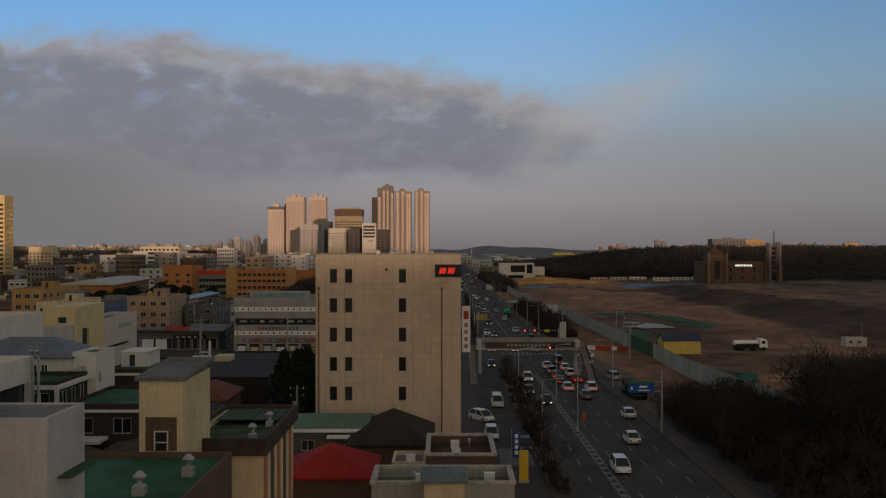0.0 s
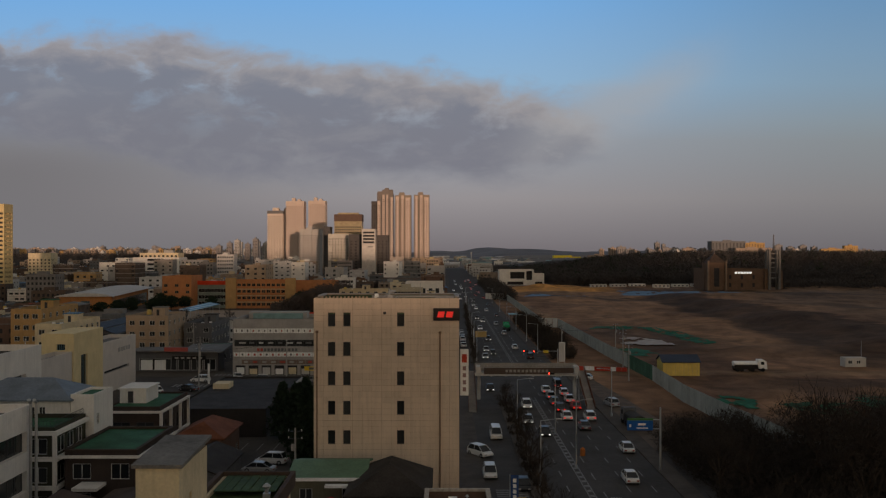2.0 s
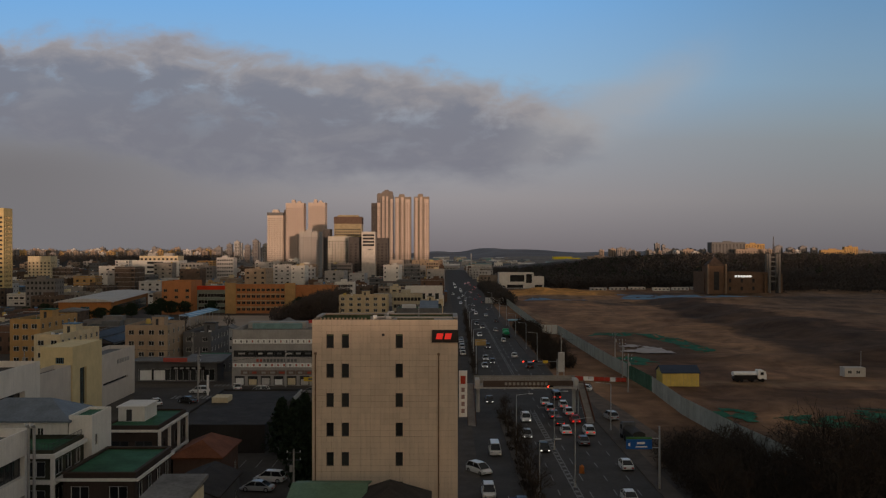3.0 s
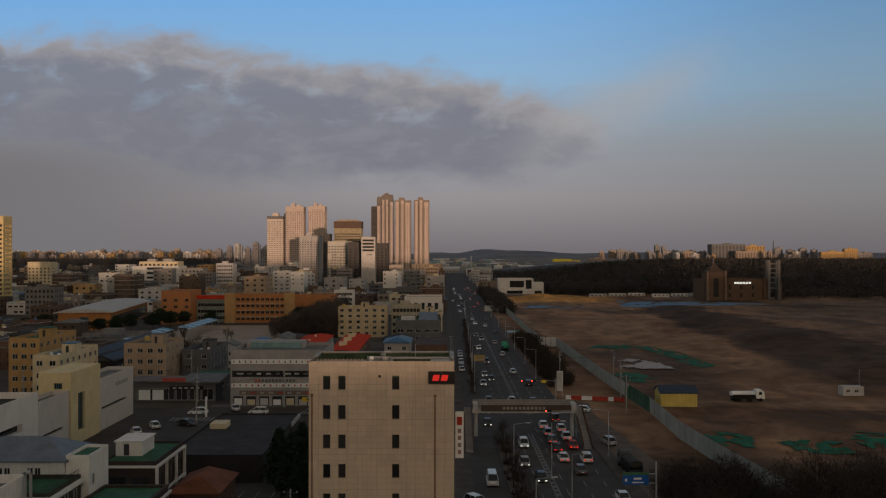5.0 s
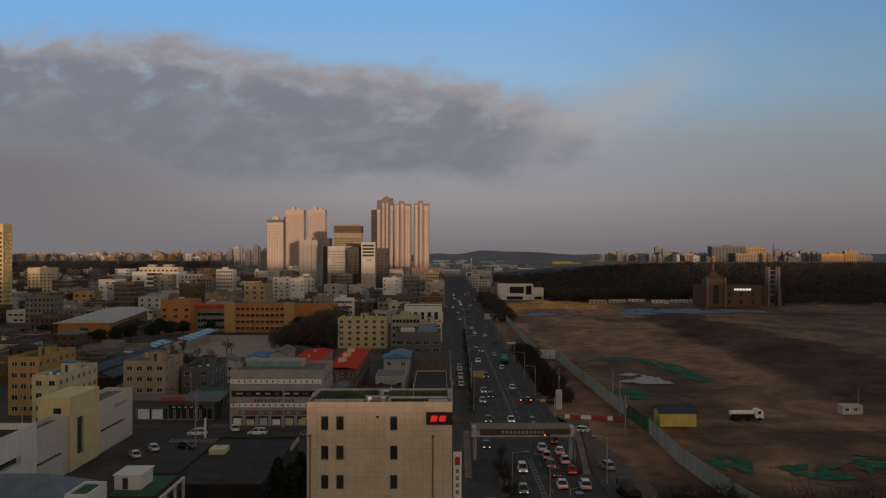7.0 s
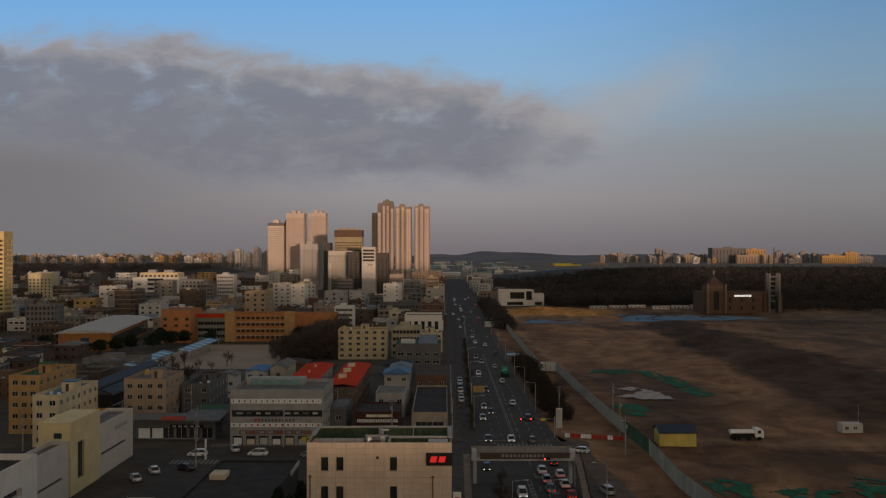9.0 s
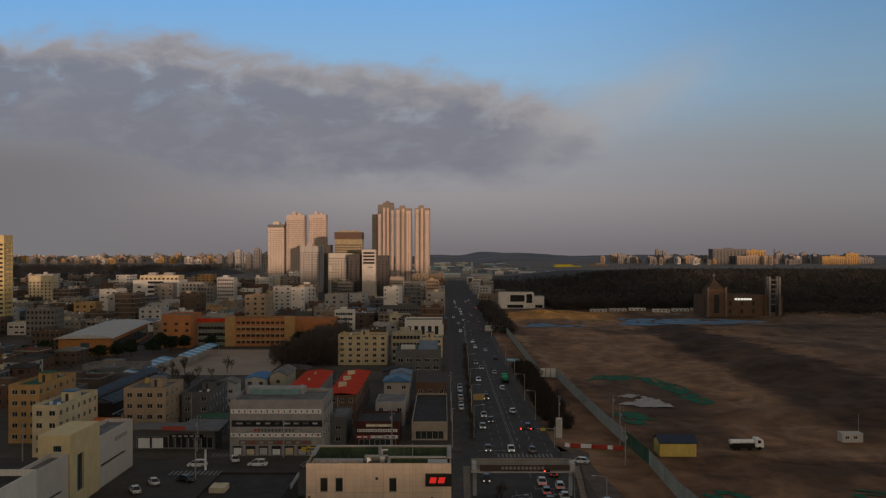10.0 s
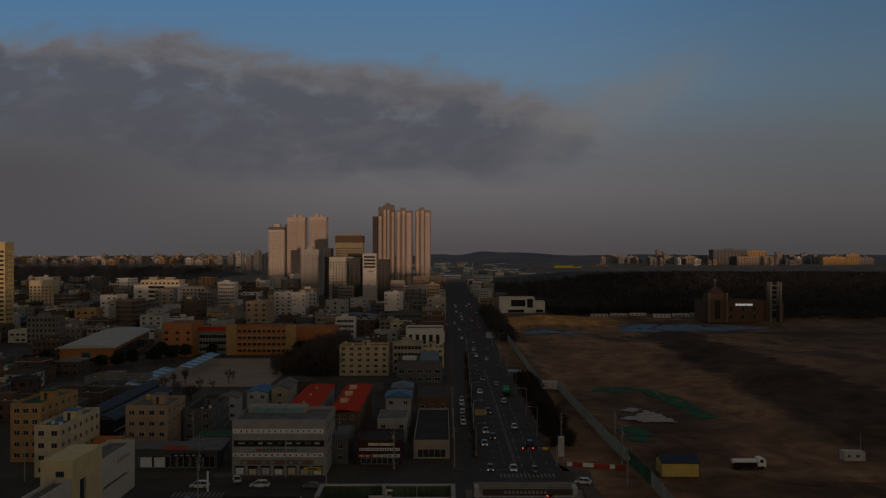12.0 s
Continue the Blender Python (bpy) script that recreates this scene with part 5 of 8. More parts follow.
Dk = thing("market_shed", "long dark roofed shed with a pale gable edge", "shed")
block(Dk, -45, -29, 150, 188, 0, 4.4, mat("dark_sheet_wall", (0.04, 0.036, 0.034)), DARKROOF, {}, 0.3)
bm = bmesh.new()
box(bm, -43.6, -40.6, 173, 177, 4.4, 5.4)
part("skylight", bm, CREAM, Dk)
bm = bmesh.new()
box(bm, -28.96, -28.7, 178, 188, 3.9, 4.7)
part("gable_edge", bm, GREY, Dk)


def flats(label, x0, x1, y0, y1, h, wall, roof, fc, sc, rows=None, hut=True, frame_mat=None, group="walk-up flats", tank=True, w=1.5):
    F = thing("apartment_house", label, "apartment house", group)
    n = rows or int(h / 2.9)
    block(F, x0, x1, y0, y1, 0, h, wall, roof, {"f": wins(x1 - x0, fc, n, w, 1.3, 1.1, h / n), "r": wins(y1 - y0, sc, n, w, 1.3, 1.1, h / n)}, 0.8, frame_mat)
    if hut:
        stair_hut(F, x0 + (x1 - x0) * 0.45, y0 + (y1 - y0) * 0.4, h, 3.4, 4.0, 2.5, wall, roof)
    if tank:
        water_tank(F, x0 + 1.6, y1 - 2.2, h)
    roof_clutter(F, x0, x1, y0, y1, h, 4, rnd)
    return F


flats("ochre apartment house with white windows", -113, -105, 238, 262, 14.6, OCHRE, GREENROOF, 3, 6, 5)
flats("cream apartment house with blue shed roof", -99.5, -93, 222, 247, 12.0, CREAM, BLUEROOF, 2, 7, 4)
flats("brown brick apartment house with white roof hut", -87, -75.4, 250, 267, 12.0, TAN, GREYROOF, 4, 4, 4)
flats("dark grey tiled apartment house", -74.5, -66.5, 262, 284, 9.0, DARKGREY, DARKROOF, 2, 6, 3)
flats("cream five-storey apartment block with green balconies", -45.4, -24.0, 400, 412, 12.6, mat("sand_render", (0.52, 0.425, 0.28)), GREYROOF, 6, 3, 5, w=1.6)
for bx0, bx1, lab in ((-32, -24, "dark brick flats under a red sheet roof"), (-45.3, -36.7, "pale flats under a red sheet roof")):
    F = thing("apartment_house", lab, "apartment house", "red-roofed flats")
    block(F, bx0, bx1, 260, 310, 0, 9.0, BROWN if bx0 > -35 else LIGHTGREY, GREYROOF, {"f": wins(bx1 - bx0, 3, 3, 1.2, 1.2, 1.0, 3.0), "r": wins(50, 12, 3, 1.5, 1.3, 1.0, 3.0)}, 0.1)
    gable(F, bx0, bx1, 260, 310, 9.4, 0.6, REDROOF, "y")
    for k in range(3):
        bm = bmesh.new()
        if bx0 > -35:
            box(bm, bx0 + 1.6, bx0 + 3.9, 272 + 13 * k, 274.4 + 13 * k, 9.5, 10.9)
        else:
            box(bm, bx0 + 4.0, bx0 + 4.6, 270 + 14 * k, 270.6 + 14 * k, 9.6, 10.6)
        part("stair_head" if bx0 > -35 else "roof_vent", bm, CREAM, F)
Sh = thing("shop_building", "dark red two-storey shop with pale sign boards", "shop")
block(Sh, -21.6, -10.4, 235, 250, 0, 6.0, mat("dark_red_wall", (0.075, 0.028, 0.025)), DARKROOF, {"f": [(0.8, 10.4, 0.2, 1.8)]}, 0.4, bars=6)
shop_row(Sh, -21.3, -10.7, 235, 3.7, 4.4, 8, (WHITEP,))
shop_row(Sh, -19, -12.2, 235, 5.0, 5.7, 1, (CREAM,))
shop_row(Sh, -21.5, -10.6, 235, 2.0, 2.8, 3, (mat("dull_red_sign", (0.4, 0.09, 0.07)), LIGHTGREY, WHITEP))
Bk = thing("corner_shop", "low corner building with a black roof and beige front", "shop")
block(Bk, -7.4, 2.2, 242, 290, 0, 4.5, mat("beige_front", (0.36, 0.31, 0.25)), DARKROOF, {"f": [(1, 8.6, 0.3, 2.5)], "r": wins(48, 8, 1, 2.2, 1.8, 0.6)}, 0.5, bars=4)
low_house("shop_building", "brown building with a cream roof hut beside the road", -8, 2, 296, 322, 7.6, BROWN, BROWNROOF, "none")
low_house("house", "grey house with a blue roof", -17.6, -9.8, 285, 297, 9.2, GREY, BLUEROOF, "hip", 1.4)
low_house("house", "grey house with a flat roof", -18.5, -10, 262, 276, 7.0, GREY, GREYROOF, "none")
Te = thing("service_building", "low building with a dark green roof and skylight", "building")
block(Te, -19, 0, 378, 396, 0, 8.6, DARKGREY, GREENROOF, {"f": wins(19, 5, 2, 2.4, 1.4, 0.9, 3.2)}, 0.6)
bm = bmesh.new()
tube(bm, (-17, 387, 8.2), (-11, 387, 8.2), 2.2, 2.2, 12)
part("barrel_light", bm, LIGHTGREY, Te)
bm = bmesh.new()
lo = [bm.verts.new(p) for p in ((-9.5, 382, 8.7), (-1.5, 382, 8.7), (-1.5, 395, 11.2), (-9.5, 395, 11.2))]
hi = [bm.verts.new((q.co.x, q.co.y, q.co.z + 0.25)) for q in lo]
bm.faces.new(hi)
bm.faces.new(lo[::-1])
for k in range(4):
    bm.faces.new((lo[k], lo[(k + 1) % 4], hi[(k + 1) % 4], hi[k]))
part("sloped_roof", bm, SLATE, Te, "pale blue-grey sloping roof sheet")
Ci = thing("public_building", "white public building with tall pilasters", "public building")
block(Ci, -19.5, 0.3, 480, 500, 0, 13.0, WHITE, GREYROOF, {"f": [(1.4 + k * 3.6, 3.4 + k * 3.6, 2.5, 10.5) for k in range(5)]}, 0.8, bars=0, depth=0.8)
flats("cream flats with a flat grey roof", -13.5, 0.5, 428, 444, 8.6, CREAM, GREYROOF, 4, 4, 3, tank=False)

# school, gym, playground
Sc = thing("school_building", "long orange brick school with rows of white windows", "school")
for a in ((-114, -82, 478, 492, 14.2, 12, 4), (-145, -130, 470, 492, 16.5, 3, 4), (-82, -57, 486, 500, 13.5, 7, 3)):
    block(Sc, *a[:4], 0, a[4], ORANGE, GREENROOF if a[0] == -114 else GREYROOF, {"f": wins(a[1] - a[0], a[5], a[6], 1.9, 1.5, 1.4, 3.4)} if a[0] != -82 else {}, 0.7, frame_mat=mat("tan_frame", (0.36, 0.25, 0.15)))
for z in (3.1, 6.5, 9.9):
    bm = bmesh.new()
    box(bm, -108, -83, 477.2, 477.98, z, z + 0.5)
    part("gallery_rail", bm, mat("dull_cream_band", (0.42, 0.33, 0.21)), Sc, "dull cream gallery rail")
block(Sc, -129.9, -114.1, 482, 494, 0, 12.4, mat("grey_green_panel", (0.2, 0.25, 0.23)), REDROOF, {"f": [(0.5, 15.3, 1.5 + 3.4 * k, 3.4 + 3.4 * k) for k in range(3)]}, 1.6, bars=8)
for a in (-113.9, -82.6):
    bm = bmesh.new()
    box(bm, a, a + 5.5, 476.9, 477.98, 0, 16.0)
    part("stair_bay", bm, OCHRE, Sc)
bm = bmesh.new()
box(bm, -129.8, -114.2, 481.3, 481.96, 12.3, 14.4)
part("red_fascia", bm, REDROOF, Sc, "dull red roof fascia")
Gy = thing("gymnasium", "orange brick gymnasium with a shallow grey barrel roof and glazed flank", "gymnasium", at=(-158, 434, 0), rz=8)
block(Gy, -24, 0, 0, 96, 0, 8.4, mat("dull_orange_brick", (0.42, 0.19, 0.07)), GREYROOF, {"r": [(4, 92, 1.0, 6.4)], "f": [(10, 14, 0.5, 6.4)]}, 0.1, frame_mat=mat("teal_frame", (0.1, 0.2, 0.25)), bars=20)
bm = bmesh.new()
n = 14
arch = lambda a: (-12 - 13.6 * math.cos(a) / math.cos(math.pi * 0.14), 8.7 + (math.sin(a) - math.sin(math.pi * 0.14)) * 2.8)
for k in range(n):
    (xa, za), (xb, zb) = arch(math.pi * (0.14 + 0.72 * k / n)), arch(math.pi * (0.14 + 0.72 * (k + 1) / n))
    quad(bm, ((xa, -2, za), (xb, -2, zb), (xb, 98, zb), (xa, 98, za)))
    quad(bm, ((xa, -2, min(8.6, za - 0.5)), (xb, -2, min(8.6, zb - 0.5)), (xb, -2, zb), (xa, -2, za)))
part("barrel_roof", bm, LIGHTGREY, Gy)
for a in ((-119.6, -115.0, 342, 391), (-114.2, -109.2, 394, 446)):
    S = thing("shelter", "long shelter with a blue and white striped sheet roof", "shelter", "striped shelters")
    for s in range(18):
        bm = bmesh.new()
        w = (a[3] - a[2]) / 18
        q = [(a[0], a[2] + s * w, 5.0), (a[1], a[2] + s * w, 4.1), (a[1], a[2] + (s + 1) * w, 4.1), (a[0], a[2] + (s + 1) * w, 5.0)]
        lo = [bm.verts.new(p) for p in q]
        hi = [bm.verts.new((p[0], p[1], p[2] + 0.12)) for p in q]
        bm.faces.new(hi)
        bm.faces.new(lo[::-1])
        for j in range(4):
            bm.faces.new((lo[j], lo[(j + 1) % 4], hi[(j + 1) % 4], hi[j]))
        part("roof_sheet", bm, mat("sky_blue_sheet", (0.13, 0.30, 0.45), 0.5) if s % 3 else mat("pale_sheet", (0.45, 0.55, 0.62), 0.5), S)
    for n in range(5):
        for px, pz in ((a[0] + 0.2, 4.9), (a[1] - 0.2, 4.05)):
            bm = bmesh.new()
            py = a[2] + 0.4 + n * (a[3] - a[2] - 0.8) / 4
            tube(bm, (px, py, 0), (px, py, pz), 0.1, 0.1, 6)
            part("post", bm, STEEL, S)
Wh = thing("hospital_building", "large white stepped building with dark band windows", "public building")
block(Wh, -273, -232, 800, 825, 0, 23.0, WHITE, GREYROOF, {"f": [(13, 27, 9 + 4 * k, 10.9 + 4 * k) for k in range(4)] + [(4, 7, 5 + 4 * k, 6.5 + 4 * k) for k in range(4)] + [(33, 35, 5 + 4 * k, 6.5 + 4 * k) for k in range(4)], "r": wins(25, 5, 5, 1.8, 1.6, 3, 4)}, 1.0, single=False)
block(Wh, -268, -234, 804, 822, 22.9, 27.2, CREAM, GREYROOF, {"f": wins(34, 9, 1, 2.0, 1.6, 1.4)}, 0.8, single=False)
for a in ((-262, -255), (-248, -240)):
    bm = bmesh.new()
    box(bm, *a, 808, 815, 27.2, 30.4)
    part("lift_house", bm, GREY, Wh)
block(Wh, -231.9, -212, 806, 822, 0, 21, GREY, GREYROOF, {"f": wins(19.9, 6, 6, 1.6, 1.6, 2, 3.3)}, 0.8, single=False)

# ---- the crowded low town behind ----
TAKEN = [(-134, -78, 340, 395), (-60, 8, 215, 330), (-120, -60, 215, 292), (-46, -22, 395, 420), (-22, 4, 365, 505), (-150, -50, 380, 505), (-190, -150, 420, 510), (-310, -270, 560, 620), (-280, -200, 790, 835),
         (-370, -335, 790, 820), (-175, -120, 1075, 1110), (-135, -85, 925, 1045), (-98, -50, 880, 930), (-260, -15, 1300, 1430), (-108, -62, 352, 395), (-76, 4, 322, 480), (-112, -60, 240, 338), (-70, -48, 550, 580), (-46, 2, 636, 668), (-50, 0, 850, 1000), (-168, -84, 785, 905), (-208, -180, 755, 800), (-245, -170, 440, 550), (-152, -110, 280, 366)]
DUSK = mat("weathered_tan_render", (0.26, 0.205, 0.16), var=0.25)
MUD = mat("weathered_grey_render", (0.27, 0.245, 0.22), var=0.25)
CLAY = mat("dark_clay_render", (0.11, 0.082, 0.066), var=0.25)
WALLS = (CREAM, DUSK, WHITE, MUD, LIGHTGREY, BROWN, GREY, DUSK, CLAY, DARKGREY, BROWN, GREY, OCHRE, TAN, DARKGREY, CLAY, MUD, CLAY, LIGHTGREY, WHITE, DUSK)
DIM = (BROWN, DARKGREY, CLAY, DUSK, CLAY, GREY, DARKGREY, BROWN)
ROOFS = (GREENROOF, GREYROOF, BROWNROOF, OLIVE, DARKROOF, SLATE, DARKROOF, BROWNROOF, GREYROOF, TEALROOF, BROWNROOF)


def town():
    r = random.Random(11)
    count = 0
    far = bmesh.new()
    slots = [*dict.fromkeys((*WALLS, *ROOFS, BLUEROOF, GLASS))]
    y = 252.0
    while y < 1300:
        step = 17 + (y - 250) * 0.016
        half = 0.52 * y + 25
        x = 3.0 - r.uniform(0, 4)
        while x > -half:
            w = r.uniform(8.5, 14) * (1 + (y - 250) / 1800)
            d = r.uniform(0.62, 0.86) * step
            a, b, c, e = x - w, x, y + r.uniform(0, 2), y + d
            x -= w + (r.uniform(1.2, 3.0) if r.random() < 0.75 else 6.5)
            if any(a < t[1] + 1 and b > t[0] - 1 and c < t[3] + 1 and e > t[2] - 1 for t in TAKEN):
                continue
            if r.random() < 0.08:
                continue
            h = r.choice((3.2, 3.4, 3.4, 6.0, 6.2, 6.4, 6.4, 9.2, 9.4)) * r.uniform(0.93, 1.07)
            if r.random() < 0.08:
                h = r.uniform(11, 15)
            if y < 400:
                h = min(h, 6.4)
            if y > 600 and r.random() < 0.07:
                h = r.uniform(14, 22)
            wall, roof = r.choice(DIM if y < 430 and r.random() < 0.75 else WALLS), r.choice(ROOFS)
            if h > 10:
                w *= 0.8
            near = y < 305
            count += 1
            turn = r.choice((-1, 1)) * r.uniform(0, 7) if y > 330 else r.uniform(-2, 2)
            ox, oy = (a + b) / 2, (c + e) / 2
            a, b, c, e = a - ox, b - ox, c - oy, e - oy
            first = len(far.verts)
            if count > 290:
                # too far off to tell apart: one mass of roofs, walls and windows
                box(far, a, b, c, e, 0, h, slots.index(wall))
                p = 0.7
                box(far, a - 0.1, b + 0.1, c - 0.1, c + 0.2, h + 0.004, h + p, slots.index(wall))
                box(far, b - 0.2, b + 0.1, c + 0.21, e, h + 0.004, h + p, slots.index(wall))
                box(far, a, b - 0.21, c + 0.21, e, h + 0.004, h + 0.1, slots.index(roof))
                if h < 5:
                    zr, xm, ym = h + 0.12, (a + b) / 2, (c + e) / 2
                    k = slots.index(r.choice((SLATE, BROWNROOF, DARKROOF, BLUEROOF, GREYROOF)))
                    for q in (((a - 0.4, c - 0.4, zr), (b + 0.4, c - 0.4, zr), (b + 0.4, ym, zr + 1.6), (a - 0.4, ym, zr + 1.6)), ((b + 0.4, e + 0.4, zr), (a - 0.4, e + 0.4, zr), (a - 0.4, ym, zr + 1.6), (b + 0.4, ym, zr + 1.6))):
                        quad(far, q, k)
                elif r.random() < 0.7:
                    hx = r.uniform(a + 0.5, b - 4)
                    box(far, hx, hx + r.uniform(2.4, 4), c + 2, c + 5, h + 0.11, h + r.uniform(2, 3), slots.index(wall))
                if h > 5:
                    for q in range(r.randrange(2, 6)):
                        qx, qy, qs = r.uniform(a + 0.5, b - 2), r.uniform(c + 0.6, e - 2), r.uniform(0.6, 1.6)
                        box(far, qx, qx + qs, qy, qy + qs, h + 0.11, h + r.uniform(0.6, 1.5), r.randrange(len(slots) - 1))
                n = max(1, int(h / 3))
                for u0, u1, v0, v1 in wins(b - a, max(1, int(w / r.uniform(2.8, 5))), n, r.uniform(1.1, 2.4), r.uniform(1.0, 1.6), 1.0, h / n, r.uniform(0.6, 2)):
                    if r.random() < 0.15:
                        continue
                    box(far, a + u0, a + u1, c - 0.04, c - 0.004, v0, v1, slots.index(GLASS))
                for u0, u1, v0, v1 in wins(e - c, max(1, int(d / 4)), n, 1.6, 1.4, 1.0, h / n):
                    box(far, b + 0.004, b + 0.04, c + u0, c + u1, v0, v1, slots.index(GLASS))
                far.verts.ensure_lookup_table()
                spin = pose(ox, oy, 0, 0, 0, turn)
                for vert in far.verts[first:]:
                    vert.co = spin @ vert.co
                continue
            H = thing("town_house", TOWN_LABELS[wall.name] + (" with a flat roof" if h > 4 else " with a low roof"), "house", "town houses", at=(ox, oy, 0), rz=turn)
            n = max(1, int(h / 3))
            ww, wh, m0 = r.uniform(1.0, 2.3), r.uniform(0.9, 1.5), r.uniform(0.6, 1.8)
            holes = {"f": [q for q in wins(b - a, max(1, int(w / r.uniform(3.0, 4.6))), n, ww, wh, 1.0, h / n, m0) if r.random() < 0.85], "r": [q for q in wins(e - c, max(1, int(d / 4)), n, 1.4, wh, 1.0, h / n, 1.2) if r.random() < 0.8]}
            low = h < 5 or (h < 7 and r.random() < 0.3)
            block(H, a, b, c, e, 0, h, wall, roof, holes, 0.1 if low else r.uniform(0.5, 1.0), single=near)
            if low:
                hip(H, a, b, c, e, h + 0.25, r.uniform(1.0, 1.8), r.choice((SLATE, BROWNROOF, BLUEROOF, DARKROOF, GREYROOF)))
            else:
                band = r.choice((LIGHTGREY, wall, GREY, wall))
                bm = bmesh.new()
                for z in [h / n * q for q in range(1, n)] + [h + 0.05]:
                    ring = ((a - 0.06, c - 0.07), (b + 0.07, c - 0.07), (b + 0.07, e), (b + 0.005, e), (b + 0.005, c - 0.005), (a - 0.06, c - 0.005))
                    lo, hi = [bm.verts.new((*p, z - 0.1)) for p in ring], [bm.verts.new((*p, z + 0.12)) for p in ring]
                    bm.faces.new(hi)
                    bm.faces.new(lo[::-1])
                    for q in range(6):
                        bm.faces.new((lo[q], lo[(q + 1) % 6], hi[(q + 1) % 6], hi[q]))
                tagged(part("facade_banding", bm, band, H), kind="stuff")
                bm = bmesh.new()
                for q in range(r.randrange(3, 7)):
                    qx, qy, qs = r.uniform(a + 0.5, b - 1.4), r.uniform(c + 0.5, max(c + 0.7, e - 1.5)), r.uniform(0.3, 0.9)
                    box(bm, qx, qx + qs, qy, qy + qs * r.uniform(0.5, 1.4), h, h + r.uniform(0.4, 1.1))
                tagged(part("rooftop_plant", bm, r.choice((WHITEP, WHITEP, TANK, BLUEROOF, REDP)), H), kind="stuff")
                bm = bmesh.new()
                for q in range(r.randrange(3, 8)):
                    qx, qy, qs = r.uniform(a + 0.5, b - 2), r.uniform(c + 0.6, max(c + 0.7, e - 2)), r.uniform(0.4, 1.3)
                    box(bm, qx, qx + qs, qy, qy + qs * r.uniform(0.5, 1.4), h, h + r.uniform(0.4, 1.3))
                tagged(part("roof_clutter", bm, r.choice((GREY, BROWN, LIGHTGREY, DARKGREY)), H), kind="stuff")
                if r.random() < 0.6:
                    bm = bmesh.new()
                    hx, hy = r.uniform(a + 0.5, b - 4), r.uniform(c + 1, max(c + 1.1, e - 4.5))
                    box(bm, hx, hx + r.uniform(2.4, 3.6), hy, hy + r.uniform(2.5, 4), h, h + r.uniform(2, 2.8))
                    part("stair_head", bm, r.choice((wall, wall, GREY, CREAM)), H)
                if r.random() < 0.35:
                    water_tank(H, r.uniform(a + 1.2, b - 1.2), e - 1.5, h, 0.7, 1.2, r.choice((TANK, mat("blue_tank", (0.08, 0.2, 0.4), 0.5))))
        y += step
    solo("distant_town", far, slots, "crowded low town of pale and grey flat-roofed houses", "town", kind="stuff")


TOWN_LABELS = {CLAY.name: "dark clay-coloured town house", CREAM.name: "cream rendered town house", WHITE.name: "white rendered town house", TAN.name: "tan brick town house", GREY.name: "grey concrete town house",
               LIGHTGREY.name: "light grey town house", BROWN.name: "brown brick town house", OCHRE.name: "ochre rendered town house", PALEY.name: "pale yellow town house",
               DARKGREY.name: "dark grey town house", DUSK.name: "weathered tan town house", MUD.name: "weathered grey town house"}
town()


def mid_rise(label, x0, x1, y, d, h, wall, roof, cols, group="mid-rise blocks", hut=None, w=1.3, top=None, side=3):
    """A block between the low town and the towers: rows of windows on front and flank, a roof hut, some roof plant."""
    B = thing("apartment_block", label, "apartment block", group)
    n = max(1, int(h / 3))
    block(B, x0, x1, y, y + d, 0, h, wall, roof, {"f": wins(x1 - x0, max(2, int(cols * 1.4)), n, w, 1.5, 1.0, h / n, 0.7), "r": wins(d, side + 1, n, 1.4, 1.4, 1.1, h / n)}, 0.9, single=False, depth=0.3, cap=top)
    c = (x0 + x1) / 2
    bm = bmesh.new()
    box(bm, c - 0.22 * (x1 - x0), c + 0.1 * (x1 - x0), y + d * 0.3, y + d * 0.7, h, h + 2.6)
    part("stair_head", bm, hut or wall, B)
    bm = bmesh.new()
    for k in range(5):
        a = x0 + 0.6 + (x1 - x0 - 2.2) * ((k * 0.37) % 1)
        box(bm, a, a + 0.5 + 0.2 * (k % 3), y + d * 0.12 + k * 0.4, y + d * 0.12 + k * 0.4 + 0.8, h, h + 0.8)
    tagged(part("roof_plant", bm, WHITEP, B), kind="stuff")
    return B


SMOKE = mat("smoky_grey_render", (0.19, 0.18, 0.175), var=0.2)
mid_rise("white four-storey apartment block beside the wood", -66.2, -54.5, 559, 12, 12.6, WHITE, DARKROOF, 5)
# the wing's shade is put into its cooler, duller cream
mid_rise("cream wing of the five-storey flats in shade", -22.5, -9.0, 410, 12, 12.6, mat("cool_cream_render", (0.42, 0.38, 0.29)), GREYROOF, 6)
mid_rise("long dark hall with a flat dark roof", -44, -0.5, 640, 18, 9.6, DARKGREY, DARKROOF, 14, top=BROWN)
mid_rise("light grey mid-rise block with a grey roof", -48, -27, 936, 14, 15.1, LIGHTGREY, GREYROOF, 7)
mid_rise("tan mid-rise block beside the main road", -15.6, -4.0, 860, 13, 21.4, TAN, GREYROOF, 4, hut=PALEY)
mid_rise("beige mid-rise block with small windows", -28.5, -16.5, 876, 12, 12.0, MUD, BROWNROOF, 4)
mid_rise("grey mid-rise block near the road", -42, -30, 862, 12, 9.6, GREY, GREYROOF, 4)
mid_rise("yellow rendered three-storey house", -164.8, -151.5, 856, 12, 10.7, PALEY, BROWNROOF, 4)
mid_rise("narrow grey concrete slab block", -141, -133, 807, 10, 16.1, GREY, GREYROOF, 2)
mid_rise("weathered tan stacked apartment block", -126.5, -110.5, 794, 12, 19.8, DUSK, GREYROOF, 4, hut=WHITE)
mid_rise("light grey stair block beside the beige flats", -117, -110.8, 788, 5.5, 17.5, LIGHTGREY, GREYROOF, 2)
